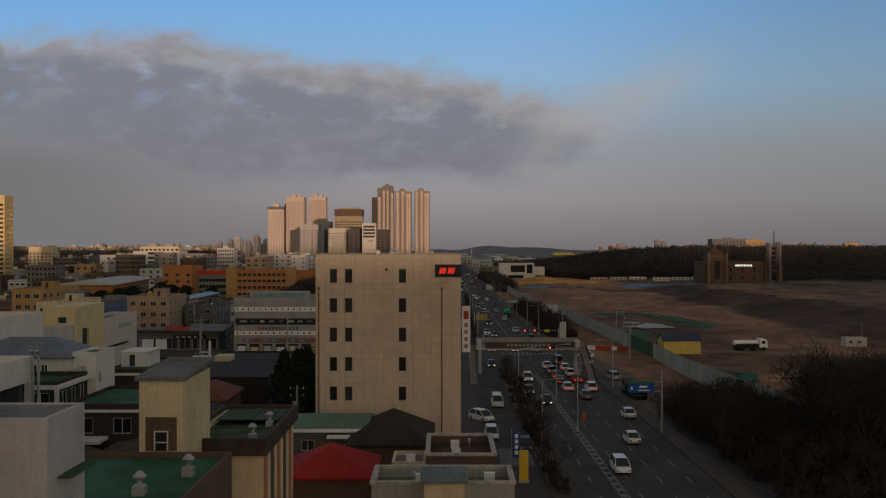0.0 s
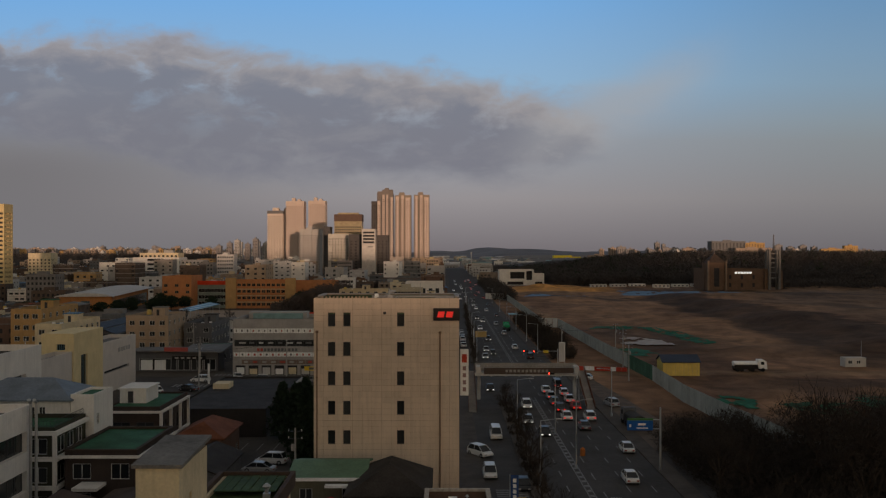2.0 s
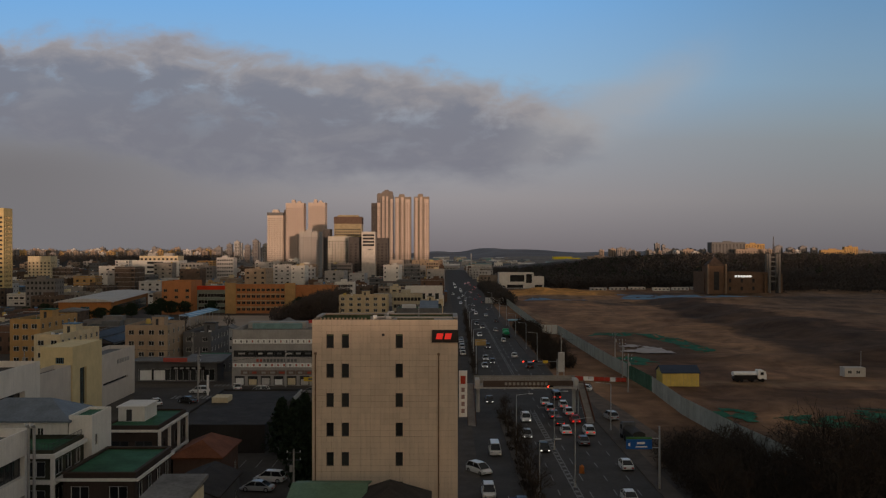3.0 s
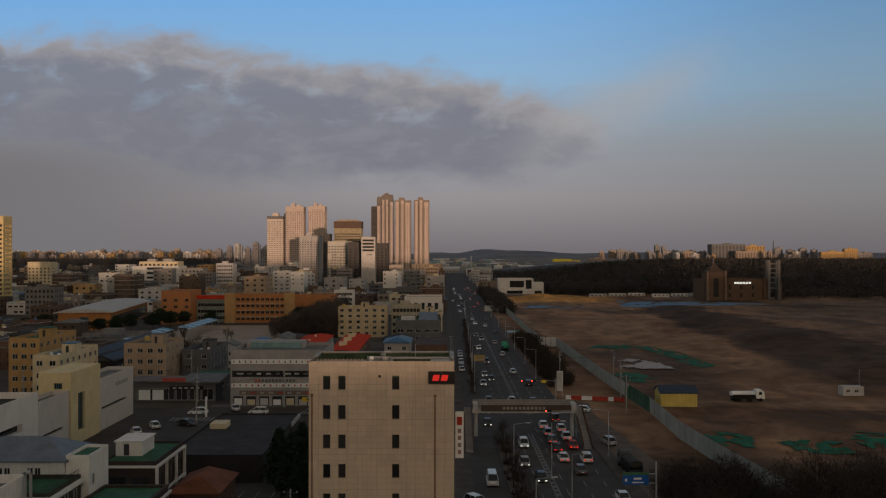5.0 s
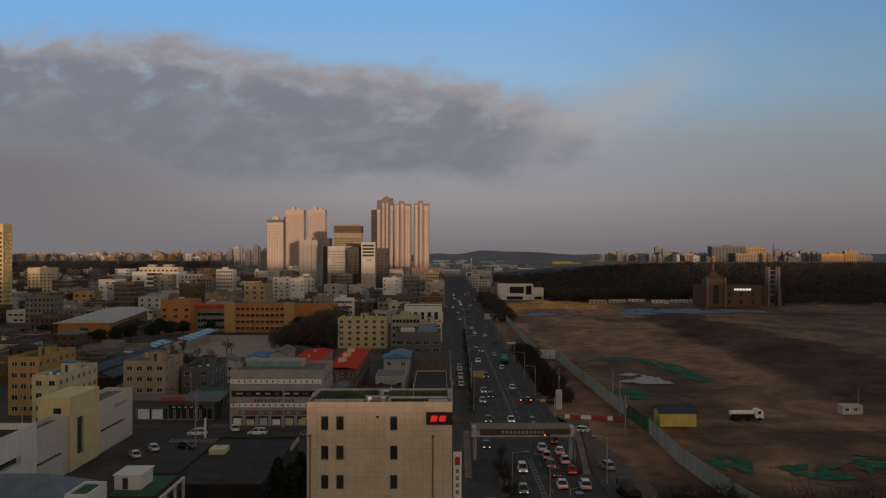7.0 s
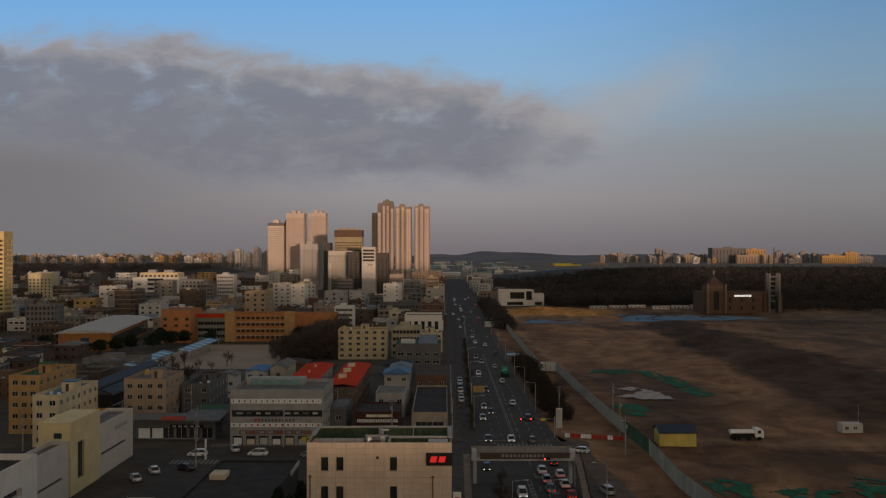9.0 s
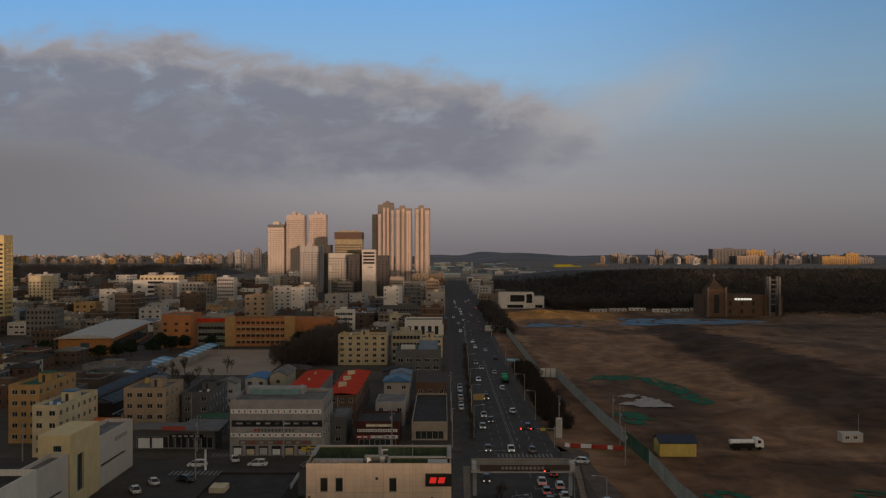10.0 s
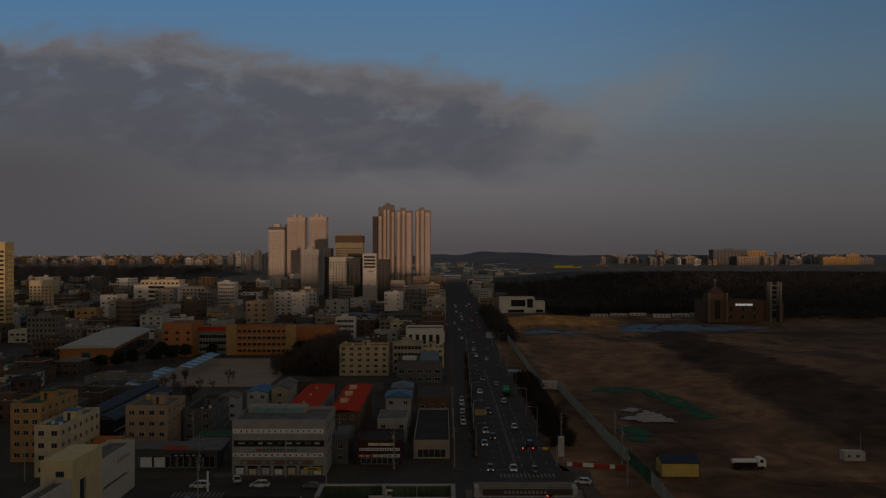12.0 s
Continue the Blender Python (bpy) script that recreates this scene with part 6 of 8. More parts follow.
mid_rise("dark glazed block with yellow edges", -109.5, -101.5, 893, 12, 18.4, DARKGREY, GREENROOF, 3, hut=PALEY)
mid_rise("dark brick block below the office towers", -99.5, -86.0, 860, 12, 19.5, SMOKE, DARKROOF, 5)
mid_rise("light grey apartment block with rows of windows", -196.6, -182, 791, 14, 25.7, LIGHTGREY, GREYROOF, 5)
mid_rise("dark grey apartment block behind the school", -206, -193, 763, 13, 19.0, SMOKE, DARKROOF, 4)
mid_rise("grey brown block near the gymnasium", -243, -226, 530, 13, 15.5, SMOKE, BROWNROOF, 5)
mid_rise("dark brown low block beside the gymnasium", -206, -189, 455, 12, 9.4, CLAY, DARKROOF, 5)
for a in ((-106.5, -101.5, 268, 326, 7.2), (-100.5, -94.6, 262, 318, 6.4)):
    M = thing("market_hall", "long dark sheet-roofed market hall with pale eaves", "shed", "dark market halls")
    block(M, a[0], a[1], a[2], a[3], 0, a[4], mat("dark_sheet_wall", (0.04, 0.036, 0.034)), DARKROOF, {"r": wins(a[3] - a[2], 10, 2, 2.2, 1.2, 1.0, 3.0)}, 0.1, single=False)
    gable(M, a[0], a[1], a[2], a[3], a[4] + 0.3, 1.3, mat("navy_black_sheet", (0.035, 0.04, 0.052), 0.6, var=0.3), "y", 0.5, wall=DARKGREY)
    for z in (3.2, a[4] - 0.1):
        bm = bmesh.new()
        box(bm, a[1] + 0.02, a[1] + 0.35, a[2], a[3], z, z + 0.16)
        part("eaves_strip", bm, LIGHTGREY, M)
low_house("house", "small house under an orange sheet roof", -91.5, -84.5, 238, 247, 4.6, CREAM, mat("orange_sheet_roof", (0.48, 0.15, 0.035), 0.7, var=0.15), "x", 1.2)
low_house("house", "grey house with a small gabled roof", -73.0, -66.8, 296, 304, 7.0, LIGHTGREY, GREYROOF, "y", 1.4)
low_house("house", "low house under a bright blue sheet roof", -67.5, -60.5, 314, 328, 6.0, LIGHTGREY, mat("bright_blue_sheet", (0.05, 0.155, 0.33), 0.6, var=0.15), "y", 0.9)
low_house("house", "pale gabled house with windows along its flank", -59.8, -54.0, 318, 338, 6.6, mat("cool_cream_render", (0.42, 0.38, 0.29)), GREYROOF, "y", 1.5)
low_house("house", "small grey house between the flats", -18.2, -11.0, 330, 342, 5.2, GREY, SLATE, "hip", 1.4)
low_house("house", "low dark house behind the shops", -22.0, -11.0, 346, 358, 4.2, DARKGREY, DARKROOF, "hip", 1.5)
low_house("house", "low dark house beside the red-roofed flats", -50.0, -40.0, 330, 344, 4.0, CLAY, DARKROOF, "hip", 1.4)
low_house("house", "low brown house beside the playground wood", -62.0, -52.0, 352, 364, 4.0, BROWN, BROWNROOF, "hip", 1.4)
for lab, a in (("long low workshop with a dark roof and pale edges", (-141, -119, 318, 13, 4.6, CLAY, DARKROOF)), ("low workshop with a green roof and pale edges", (-133, -112, 336, 12, 4.2, DARKGREY, GREENROOF)), ("long low shed with a grey roof and pale edges", (-139, -116, 352, 12, 5.0, SMOKE, GREYROOF)),
               ("low store with a dark roof beside the flats", (-131, -115, 282, 14, 6.2, DARKGREY, DARKROOF)), ("low brown store with a flat roof", (-150, -134, 292, 14, 6.0, BROWN, GREENROOF))):
    mid_rise(lab, *a, 4, "low workshops", top=SMOKE)
low_house("shed", "low dark green shed behind the showroom", -68, -58.5, 250, 258, 4.4, DARKGREY, GREENROOF, "none")
# houses at the far end of the main road, on its other side
rr = random.Random(5)
for k in range(26):
    x, y = 33 + rr.uniform(0, 26), 800 + k * 24
    H = thing("town_house", "low roadside building with a flat roof", "house", "roadside buildings")
    h = rr.choice((4, 6.5, 9, 9.5))
    block(H, x, x + rr.uniform(10, 18), y, y + 14, 0, h, rr.choice(WALLS), rr.choice(ROOFS), {"f": wins(10, 3, max(1, int(h / 3)), 1.6, 1.3), "l": wins(14, 4, max(1, int(h / 3)), 1.6, 1.3)}, 0.6, single=False)


# ---- far blocks on the skyline ----
def slab(x0, x1, y, z0, h, wall, cols, label, group, depth=14, kind_name="apartment_slab"):
    T = thing(kind_name, label, "apartment block", group, at=(0, 0, z0))
    rows = max(2, int(h / 3))
    block(T, x0, x1, y, y + depth, -6, h, wall, GREYROOF, {"f": grid_holes(x1 - x0, cols, rows, (x1 - x0) / cols * 0.5, 1.5, 7.5, 3.0, 1.2)[: cols * max(1, rows - 1)]}, 1.0, single=False, depth=0.6)
    bm = bmesh.new()
    box(bm, x0 + (x1 - x0) * 0.35, x0 + (x1 - x0) * 0.6, y + 3, y + 9, h, h + 4)
    part("lift_house", bm, wall, T)


rf = random.Random(21)
FARW = (FARTAN, FARGREY, FARTAN, FARGREY, FARGREY)
x = -1260.0
while x < -860:  # low golden rows beyond the wooded rise
    w = rf.uniform(26, 60)
    slab(x, x + w, 2480 + rf.uniform(-60, 60), 6, rf.uniform(21, 27), rf.choice((FARTAN, FARGOLD, FARGREY, FARTAN, FARGOLD)), 7, "far apartment slab catching low sun", "far slabs")
    x += w + rf.uniform(4, 16)
x = -1120.0
while x < -400:  # many narrow blocks
    w = rf.uniform(9, 19)
    slab(x, x + w, 2350 + rf.uniform(0, 600), 4, rf.uniform(22, 36) * (1.0 if x > -950 else 0.8), rf.choice(FARW), 3, "far apartment block in a dense cluster", "far cluster")
    x += w * rf.uniform(0.75, 1.35)
for k in range(9):  # nearer grey group left of the high towers
    x = -462 + k * 12.5
    slab(x, x + 10.5, 1850 + 40 * (k % 3), 0, (38, 44, 46, 49, 42, 48, 52, 44, 40)[k], rf.choice((FARGREY, FARGREY, GREY)), 3, "slim grey apartment tower in a group", "grey tower group")
x = 480.0
while x < 760:
    w = rf.uniform(14, 30)
    slab(x, x + w, 2550 + rf.uniform(-80, 200), 8, rf.uniform(20, 30), rf.choice(FARW), 4, "far apartment block beyond the wood", "far right cluster")
    x += w * rf.uniform(0.8, 1.5)
slab(608, 622, 2600, 8, 42, FARGREY, 3, "slim grey far tower", "far right cluster")
slab(640, 650, 2650, 8, 38, FARGREY, 3, "slim grey far tower", "far right cluster")
slab(711, 800, 2400, 12, 40, DARKGREY, 10, "large grey unfinished block on the skyline", "skyline blocks", 40)
slab(762, 850, 2360, 12, 22, FARTAN, 12, "pale golden slab on the skyline", "skyline blocks")
slab(800, 858, 2420, 12, 36, FARGOLD, 8, "golden block beside the grey block", "skyline blocks")
for k in range(7):
    slab(915 + k * 17, 930 + k * 17, 2500 + 30 * (k % 2), 12, rf.uniform(24, 32), FARGREY, 3, "grey block on the wooded skyline", "skyline blocks")
slab(992, 1052, 2380, 12, 20, FARGOLD, 12, "long golden slab on the skyline", "skyline blocks")
slab(1053, 1088, 2380, 12, 28, FARGOLD, 6, "golden slab end on the skyline", "skyline blocks")
slab(1095, 1160, 2450, 12, 15, FARGREY, 9, "low pale row on the skyline", "skyline blocks")
BRIGHTY = mat("bright_yellow_sheet", (0.80, 0.66, 0.06), 0.7, var=0.1)
for a in ((245, 285, 2000, 17, BRIGHTY), (275, 308, 2030, 14, BRIGHTY)):
    Yb = thing("warehouse", "bright yellow far warehouse", "warehouse", "yellow warehouses")
    block(Yb, a[0], a[1], a[2], a[2] + 30, 0, a[3], a[4], GREYROOF, {"f": wins(a[1] - a[0], 5, 1, 4, 2, 3)}, 0.8, single=False)
slab(328, 372, 2050, 0, 17, FARTAN, 8, "salmon and white far building", "skyline blocks")
for k in range(12):
    x = 40 + k * 20 + rf.uniform(-5, 5)
    slab(x, x + rf.uniform(14, 24), 1800 + rf.uniform(0, 200), 0, rf.uniform(5, 10), rf.choice((LIGHTGREY, WHITE, SLATE, GREY)), 4, "low far works building", "far works", 20, "works_building")


def far_rows():
    """Crowded far rows of flats, too small to tell apart."""
    g = random.Random(41)
    here = (FARTAN, FARGREY, FARTAN, FARGREY, FARGOLD, LIGHTGREY)
    bm = bmesh.new()
    for n in range(260):
        y = g.uniform(2150, 2850)
        x = y * (g.uniform(-0.50, -0.20) if n % 4 else g.uniform(0.19, 0.48))
        if x > 0 and y < 2300:
            y += 300
        w, d, h = g.uniform(8, 18), g.uniform(10, 16), g.uniform(18, 31)
        base, k = hillside(x, y) - 1, g.randrange(len(here))
        h = max(6, h - base)
        box(bm, x, x + w, y, y + d, base, base + h + 4, k)
        box(bm, x + w * 0.3, x + w * 0.6, y + 2, y + 7, base + h + 4.01, base + h + 7, k)
        for q in range(int(w / 3.4)):
            box(bm, x + 1.0 + q * 3.4, x + 2.5 + q * 3.4, y - 0.2, y - 0.01, base + 4, base + h + 2.5, len(here))
    solo("distant_flats", bm, (*here, FARPANE), "crowded far rows of apartment blocks", "town", kind="stuff")


far_rows()


def suburb():
    """Low works, sheds and houses on the flat land beyond the end of the road."""
    g = random.Random(31)
    mats_here = (LIGHTGREY, FARTAN, WHITE, SLATE, GREY, TAN, TEALROOF, WHITE, CREAM)
    bm = bmesh.new()
    for n in range(420):
        y = 1440 + 1500 * g.random()
        x = g.uniform(-0.06 * y, 0.36 * y)
        if 2 < x < 34 or (x > 60 and y < 1720):
            continue
        w, d, h = g.uniform(8, 34), g.uniform(8, 24), g.choice((3.5, 4, 6, 7, 9))
        k = g.randrange(len(mats_here))
        box(bm, x, x + w, y, y + d, -0.5, h, k)
        quad(bm, ((x - 0.3, y - 0.3, h + 0.05), (x + w + 0.3, y - 0.3, h + 0.05), (x + w + 0.3, y + d / 2, h + 1.8), (x - 0.3, y + d / 2, h + 1.8)), g.randrange(len(mats_here)))
        for q in range(int(w / 5)):
            box(bm, x + 1 + q * 5, x + 3.4 + q * 5, y - 0.06, y - 0.01, 1, 2.6, len(mats_here))
    solo("distant_suburb", bm, (*mats_here, FARPANE), "flat land with low sheds and works far off", "town", kind="stuff")


suburb()


# ---- road markings ----
def stripes(name, rects, m, label):
    M = thing(name, label, "road marking", kind="structure")
    meshes = {}
    for x0, x1, y0, y1 in rects:
        key = (round(x1 - x0, 2), round(y1 - y0, 2))
        if key not in meshes:
            bm = bmesh.new()
            box(bm, 0, x1 - x0, 0, y1 - y0, -0.01, 0.006)
            meshes[key] = mesh_of("stripe", bm, m)
        shared("stripe", meshes[key], M, Matrix.Translation((x0, y0, 0.03)))


lane = []
for x in (16.4, 24.2, 27.5):
    for k in range(30):
        y = 92 + k * 8.0
        if not (192 < y < 222):
            lane.append((x - 0.08, x + 0.08, y, y + 3))
for k in range(22):
    lane.append((20.62, 20.78, 92 + k * 10, 96 + k * 10))
for x in (14.0, 20.9, 24.0):
    for k in range(18):
        lane.append((x - 0.08, x + 0.08, 226 + k * 8.0, 229 + k * 8.0))
stripes("lane_marking", lane, PAINT, "worn white dashed lane lines")
stripes("hatched_median", [(18.5, 18.66, 90, 190), (19.3, 19.46, 90, 190)] + [(18.7, 19.26, 92 + k * 2.4, 93.0 + k * 2.4) for k in range(40)] + [(18.9, 19.06, 232, 420), (19.4, 19.56, 232, 420)], PAINT, "pale hatched centre strip")
stripes("crossing_marking", [(7.0 + 0.0, 11.0, 108 + k * 0.95, 108.5 + k * 0.95) for k in range(10)], PAINT, "worn white pedestrian crossing on the side lane")
stripes("crossing_marking", [(-61.0 + k * 1.0, -60.5 + k * 1.0, 204.5, 208.5) for k in range(12)] + [(-56.0 + k * 1.0, -55.5 + k * 1.0, 223, 226) for k in range(6)] + [(14.5 + k * 1.0, 15.0 + k * 1.0, 222, 226) for k in range(14)], PAINT, "white pedestrian crossing at the junction")
stripes("stop_line", [(20.9, 30.0, 192.6, 193.2), (9.8, 18.6, 229.4, 229.9)], PAINT, "white stop line before the junction")
stripes("parking_marking", [(-31 + k * 2.5, -30.88 + k * 2.5, 140, 145) for k in range(6)], PAINT, "faded white parking bay lines")

# ---- footbridge ----
Fb = thing("footbridge", "steel footbridge over the main road with a brown parapet sign", "footbridge")
BY = 186.0
bm = bmesh.new()
box(bm, 6.8, 27.9, BY, BY + 3.4, 5.2, 5.75)
for k in range(8):
    box(bm, 7.2 + k * 2.85, 7.5 + k * 2.85, BY + 0.3, BY + 3.1, 4.9, 5.196)
part("deck", bm, STEEL, Fb)
bm = bmesh.new()
box(bm, 8.6, 27.0, BY - 0.2, BY - 0.02, 5.45, 6.75)
pan = part("parapet_panel", bm, mat("brown_parapet", (0.085, 0.06, 0.05), 0.6), Fb, "dark brown parapet panel")
for k in range(11):
    bm = bmesh.new()
    box(bm, 13.0 + k * 0.82, 13.55 + k * 0.82, BY - 0.24, BY - 0.204, 5.85, 6.4)
    part("letter_bar", bm, mat("pale_letters", (0.3, 0.29, 0.26)), pan)
bm = bmesh.new()
box(bm, 6.8, 27.9, BY - 0.25, BY - 0.02, 5.15, 5.4)
part("edge_beam", bm, LIGHTGREY, Fb, "pale edge beam")
rail(Fb, [(6.9, BY + 0.05), (27.8, BY + 0.05)], 6.76, 0.55, 0.6, STEEL)
bm = bmesh.new()
box(bm, 6.8, 27.9, BY + 3.28, BY + 3.36, 5.76, 7.35)
part("rear_parapet", bm, mat("worn_grey_panel", (0.24, 0.225, 0.205), 0.7, var=0.2), Fb, "weathered grey rear parapet panel")
for px in (7.0, 27.2):
    bm = bmesh.new()
    box(bm, px, px + 0.9, BY - 0.22, BY + 3.2, 5.76, 7.0)
    part("end_cheek", bm, LIGHTGREY, Fb, "pale end cheek")
for px in (7.6, 27.4):
    bm = bmesh.new()
    tube(bm, (px, BY + 1.7, 0), (px, BY + 1.7, 4.88), 0.4, 0.4, 12)
    part("pier", bm, LIGHTGREY, Fb)


def stair(parent, x0, x1, ytop, ybot, ztop, rail_m):
    n = 32
    bm = bmesh.new()
    for k in range(n):
        ya, yb = ytop + (ybot - ytop) * k / n, ytop + (ybot - ytop) * (k + 1) / n
        z = ztop - ztop * (k + 1) / n
        box(bm, x0, x1, min(ya, yb), max(ya, yb), max(0.02, z - 0.25), z + ztop / n)
    part("flight_of_steps", bm, GREY, parent)
    for xx in (x0 - 0.06, x1 + 0.02):
        bm = bmesh.new()
        a = [(xx, ytop, ztop), (xx, ybot, 0.1), (xx, ybot, 1.2), (xx, ytop, ztop + 1.1)]
        lo = [bm.verts.new(p) for p in a]
        hi = [bm.verts.new((p[0] + 0.04, p[1], p[2])) for p in a]
        bm.faces.new(lo)
        bm.faces.new(hi[::-1])
        for k in range(4):
            bm.faces.new((lo[k], hi[k], hi[(k + 1) % 4], lo[(k + 1) % 4]))
        bmesh.ops.recalc_face_normals(bm, faces=bm.faces)
        part("stair_side", bm, rail_m, parent, "rusty brown stair side panel")


RUSTP = mat("rust_red_panel", (0.16, 0.07, 0.045), 0.7)
stair(Fb, 28.1, 29.6, BY + 3.2, BY - 10.5, 5.7, RUSTP)
stair(Fb, 5.2, 6.6, BY + 3.2, BY - 13.5, 5.7, RUSTP)


# ---- fence, barrier and site things ----
def fence():
    Fn = thing("hoarding", "grey green sheet hoarding along the cleared site", "fence")
    me, mw, mp = bmesh.new(), bmesh.new(), bmesh.new()
    for b in (me, mw):
        # one corrugated sheet
        prev = None
        for k in range(17):
            y = -0.025 if k % 4 in (0, 1) else 0.025
            col = [b.verts.new((k * 0.1225, y + o, z)) for o in (0, 0.012) for z in (0.1, 3.7)]
            if prev:
                b.faces.new((prev[0], col[0], col[1], prev[1]))
                b.faces.new((col[2], prev[2], prev[3], col[3]))
                b.faces.new((prev[1], col[1], col[3], prev[3]))
            prev = col
    tube(mp, (0, 0.06, 0), (0, 0.06, 3.75), 0.05, 0.05, 6)
    g = mesh_of("panel", me, mat("grey_green_sheet", (0.34, 0.37, 0.36), 0.6, var=0.15, each=0.12))
    w = mesh_of("panel", mw, mat("white_sheet", (0.62, 0.62, 0.6), 0.6, var=0.1, each=0.06))
    gn = g.copy()
    gn.materials.clear()
    gn.materials.append(mat("green_mesh_sheet", (0.055, 0.12, 0.085), 0.85, var=0.3, each=0.15))
    po = mesh_of("post", mp, STEEL)
    line = [(26.8, 566, 1), (39.2, 564, 0), (39.6, 362, 1), (45.8, 360, 0), (46.4, 320, 0), (47.6, 262, 0), (48.6, 238, 2), (49.6, 214, 0), (48.9, 184, 0), (50.4, 160, 0), (52.6, 138, 0), (53.5, 128, 0)]
    for (ax, ay, white), (bx, by, _) in zip(line, line[1:]):
        L = math.hypot(bx - ax, by - ay)
        n = max(1, round(L / 1.96))
        rz = math.degrees(math.atan2(by - ay, bx - ax))
        for k in range(n):
            x, y = ax + (bx - ax) * k / n, ay + (by - ay) * k / n
            shared("panel", (g, w, gn)[white], Fn, pose(x, y, 0, 0, 0, rz + rnd.uniform(-0.8, 0.8)))
            if k % 2 == 0:
                shared("post", po, Fn, pose(x, y, 0, 0, 0, rz))


fence()
Ba = thing("barrier_row", "row of red and white plastic road barriers", "barrier")
bm = bmesh.new()
prof = [(-0.28, 0), (0.28, 0), (0.28, 0.15), (0.12, 0.4), (0.09, 1.0), (-0.09, 1.0), (-0.12, 0.4), (-0.28, 0.15)]
lo = [bm.verts.new((0.03, a, b)) for a, b in prof]
hi = [bm.verts.new((1.32, a, b)) for a, b in prof]
bm.faces.new(lo)
bm.faces.new(hi[::-1])
for k in range(8):
    bm.faces.new((lo[k], hi[k], hi[(k + 1) % 8], lo[(k + 1) % 8]))
bmesh.ops.recalc_face_normals(bm, faces=bm.faces)
br = mesh_of("barrier_block", bm, REDP)
bw = br.copy()
bw.materials.clear()
bw.materials.append(WHITEP)
for k in range(11):
    shared("barrier_block", bw if k in (0, 3, 4, 8) else br, Ba, pose(32.4 + k * 1.31, 234 - k * 0.36, 0.06, 0, 0, -15.4 + rnd.uniform(-3, 3)))

Pf = thing("prefab_hut", "yellow prefab hut with a navy roof on the cleared site", "site hut")
block(Pf, 54.3, 63.3, 223.2, 229.5, -0.6, 3.2, mat("prefab_yellow", (0.66, 0.52, 0.15)), SLATE, {"f": []}, 0.05)
gable(Pf, 54.3, 63.3, 223.2, 229.5, 3.35, 1.5, mat("navy_sheet", (0.035, 0.05, 0.085), 0.5), "x", 0.3, wall=PALEY)
for k in range(8):
    bm = bmesh.new()
    box(bm, 55.2 + k * 1.05, 55.26 + k * 1.05, 223.14, 223.196, 0, 3.1)
    part("panel_rib", bm, PALEY, Pf)
Ht = thing("site_cabin", "white site cabin with two small windows", "site hut")
block(Ht, 106.3, 111.8, 239.5, 242.6, -1.5, 2.3, LIGHTGREY, LIGHTGREY, {"f": [(0.8, 1.9, 2.3, 3.2), (3.0, 4.1, 2.3, 3.2)]}, 0.1)
bm = bmesh.new()
tube(bm, (113.5, 246, -1), (113.5, 246, 6.2), 0.07, 0.05, 6)
solo("flag_pole", bm, STEEL, "thin steel pole beside the cabin", "pole")

NET = mat("green_dust_net", (0.022, 0.115, 0.065), 0.9, var=0.4, scale=0.4, stain=0.0)
TARP = mat("blue_tarpaulin", (0.11, 0.19, 0.28), 0.7, var=0.35, scale=0.1, stain=0.0)
site_patch("dust_net", [(56.5, 352), (62, 366), (76, 368), (75, 356), (64, 350)], NET, "crumpled green dust net on soil", 0.14, "net", 0.8, 0.18)
site_patch("dust_net", [(76, 366), (84, 358), (90, 335), (91, 300), (84, 296), (82, 330), (78, 350)], NET, "long green dust net over a bank", 0.14, "net", 0.8, 0.18)
site_patch("dust_net", [(53.5, 282), (60, 286), (66, 272), (62, 262), (55, 264)], NET, "green dust net beside the hoarding", 0.14, "net", 0.8, 0.18)
site_patch("dust_net", [(54.5, 188), (59, 192), (64, 186), (62, 177), (56, 178)], NET, "small green dust net patch", 0.14, "net", 0.7, 0.1)
site_patch("dust_net", [(66, 181), (72, 184), (80, 180), (79, 172), (70, 172)], NET, "small green dust net patch", 0.14, "net", 0.7, 0.1)
site_patch("dust_net", [(82, 182), (88, 192), (98, 190), (99, 178), (90, 172), (84, 174)], NET, "wide green dust net patch", 0.14, "net", 0.7, 0.1)
site_patch("tarpaulin", [(52, 590), (62, 618), (96, 616), (96, 594), (75, 588)], TARP, "blue tarpaulin spread over soil", 0.25, "tarpaulin", 2.0, 0.35)
site_patch("tarpaulin", [(120, 610), (128, 668), (190, 660), (230, 640), (190, 600), (150, 604)], TARP, "large faded blue tarpaulin over soil", 0.25, "tarpaulin", 2.5, 0.3)
site_patch("puddle", [(58.5, 297), (64, 302), (70, 312), (74, 300), (75, 290), (66, 291)], mat("puddle_water", (0.36, 0.305, 0.26), 0.6, var=0.2, stain=0.0, bump=0.05), "pale shallow puddle on clay", 0.35, "puddle", 1.5)
site_patch("puddle", [(61, 312), (66, 318), (69, 314), (65, 309)], MATS["puddle_water"], "small pale puddle on clay", 0.35, "puddle", 1.5)

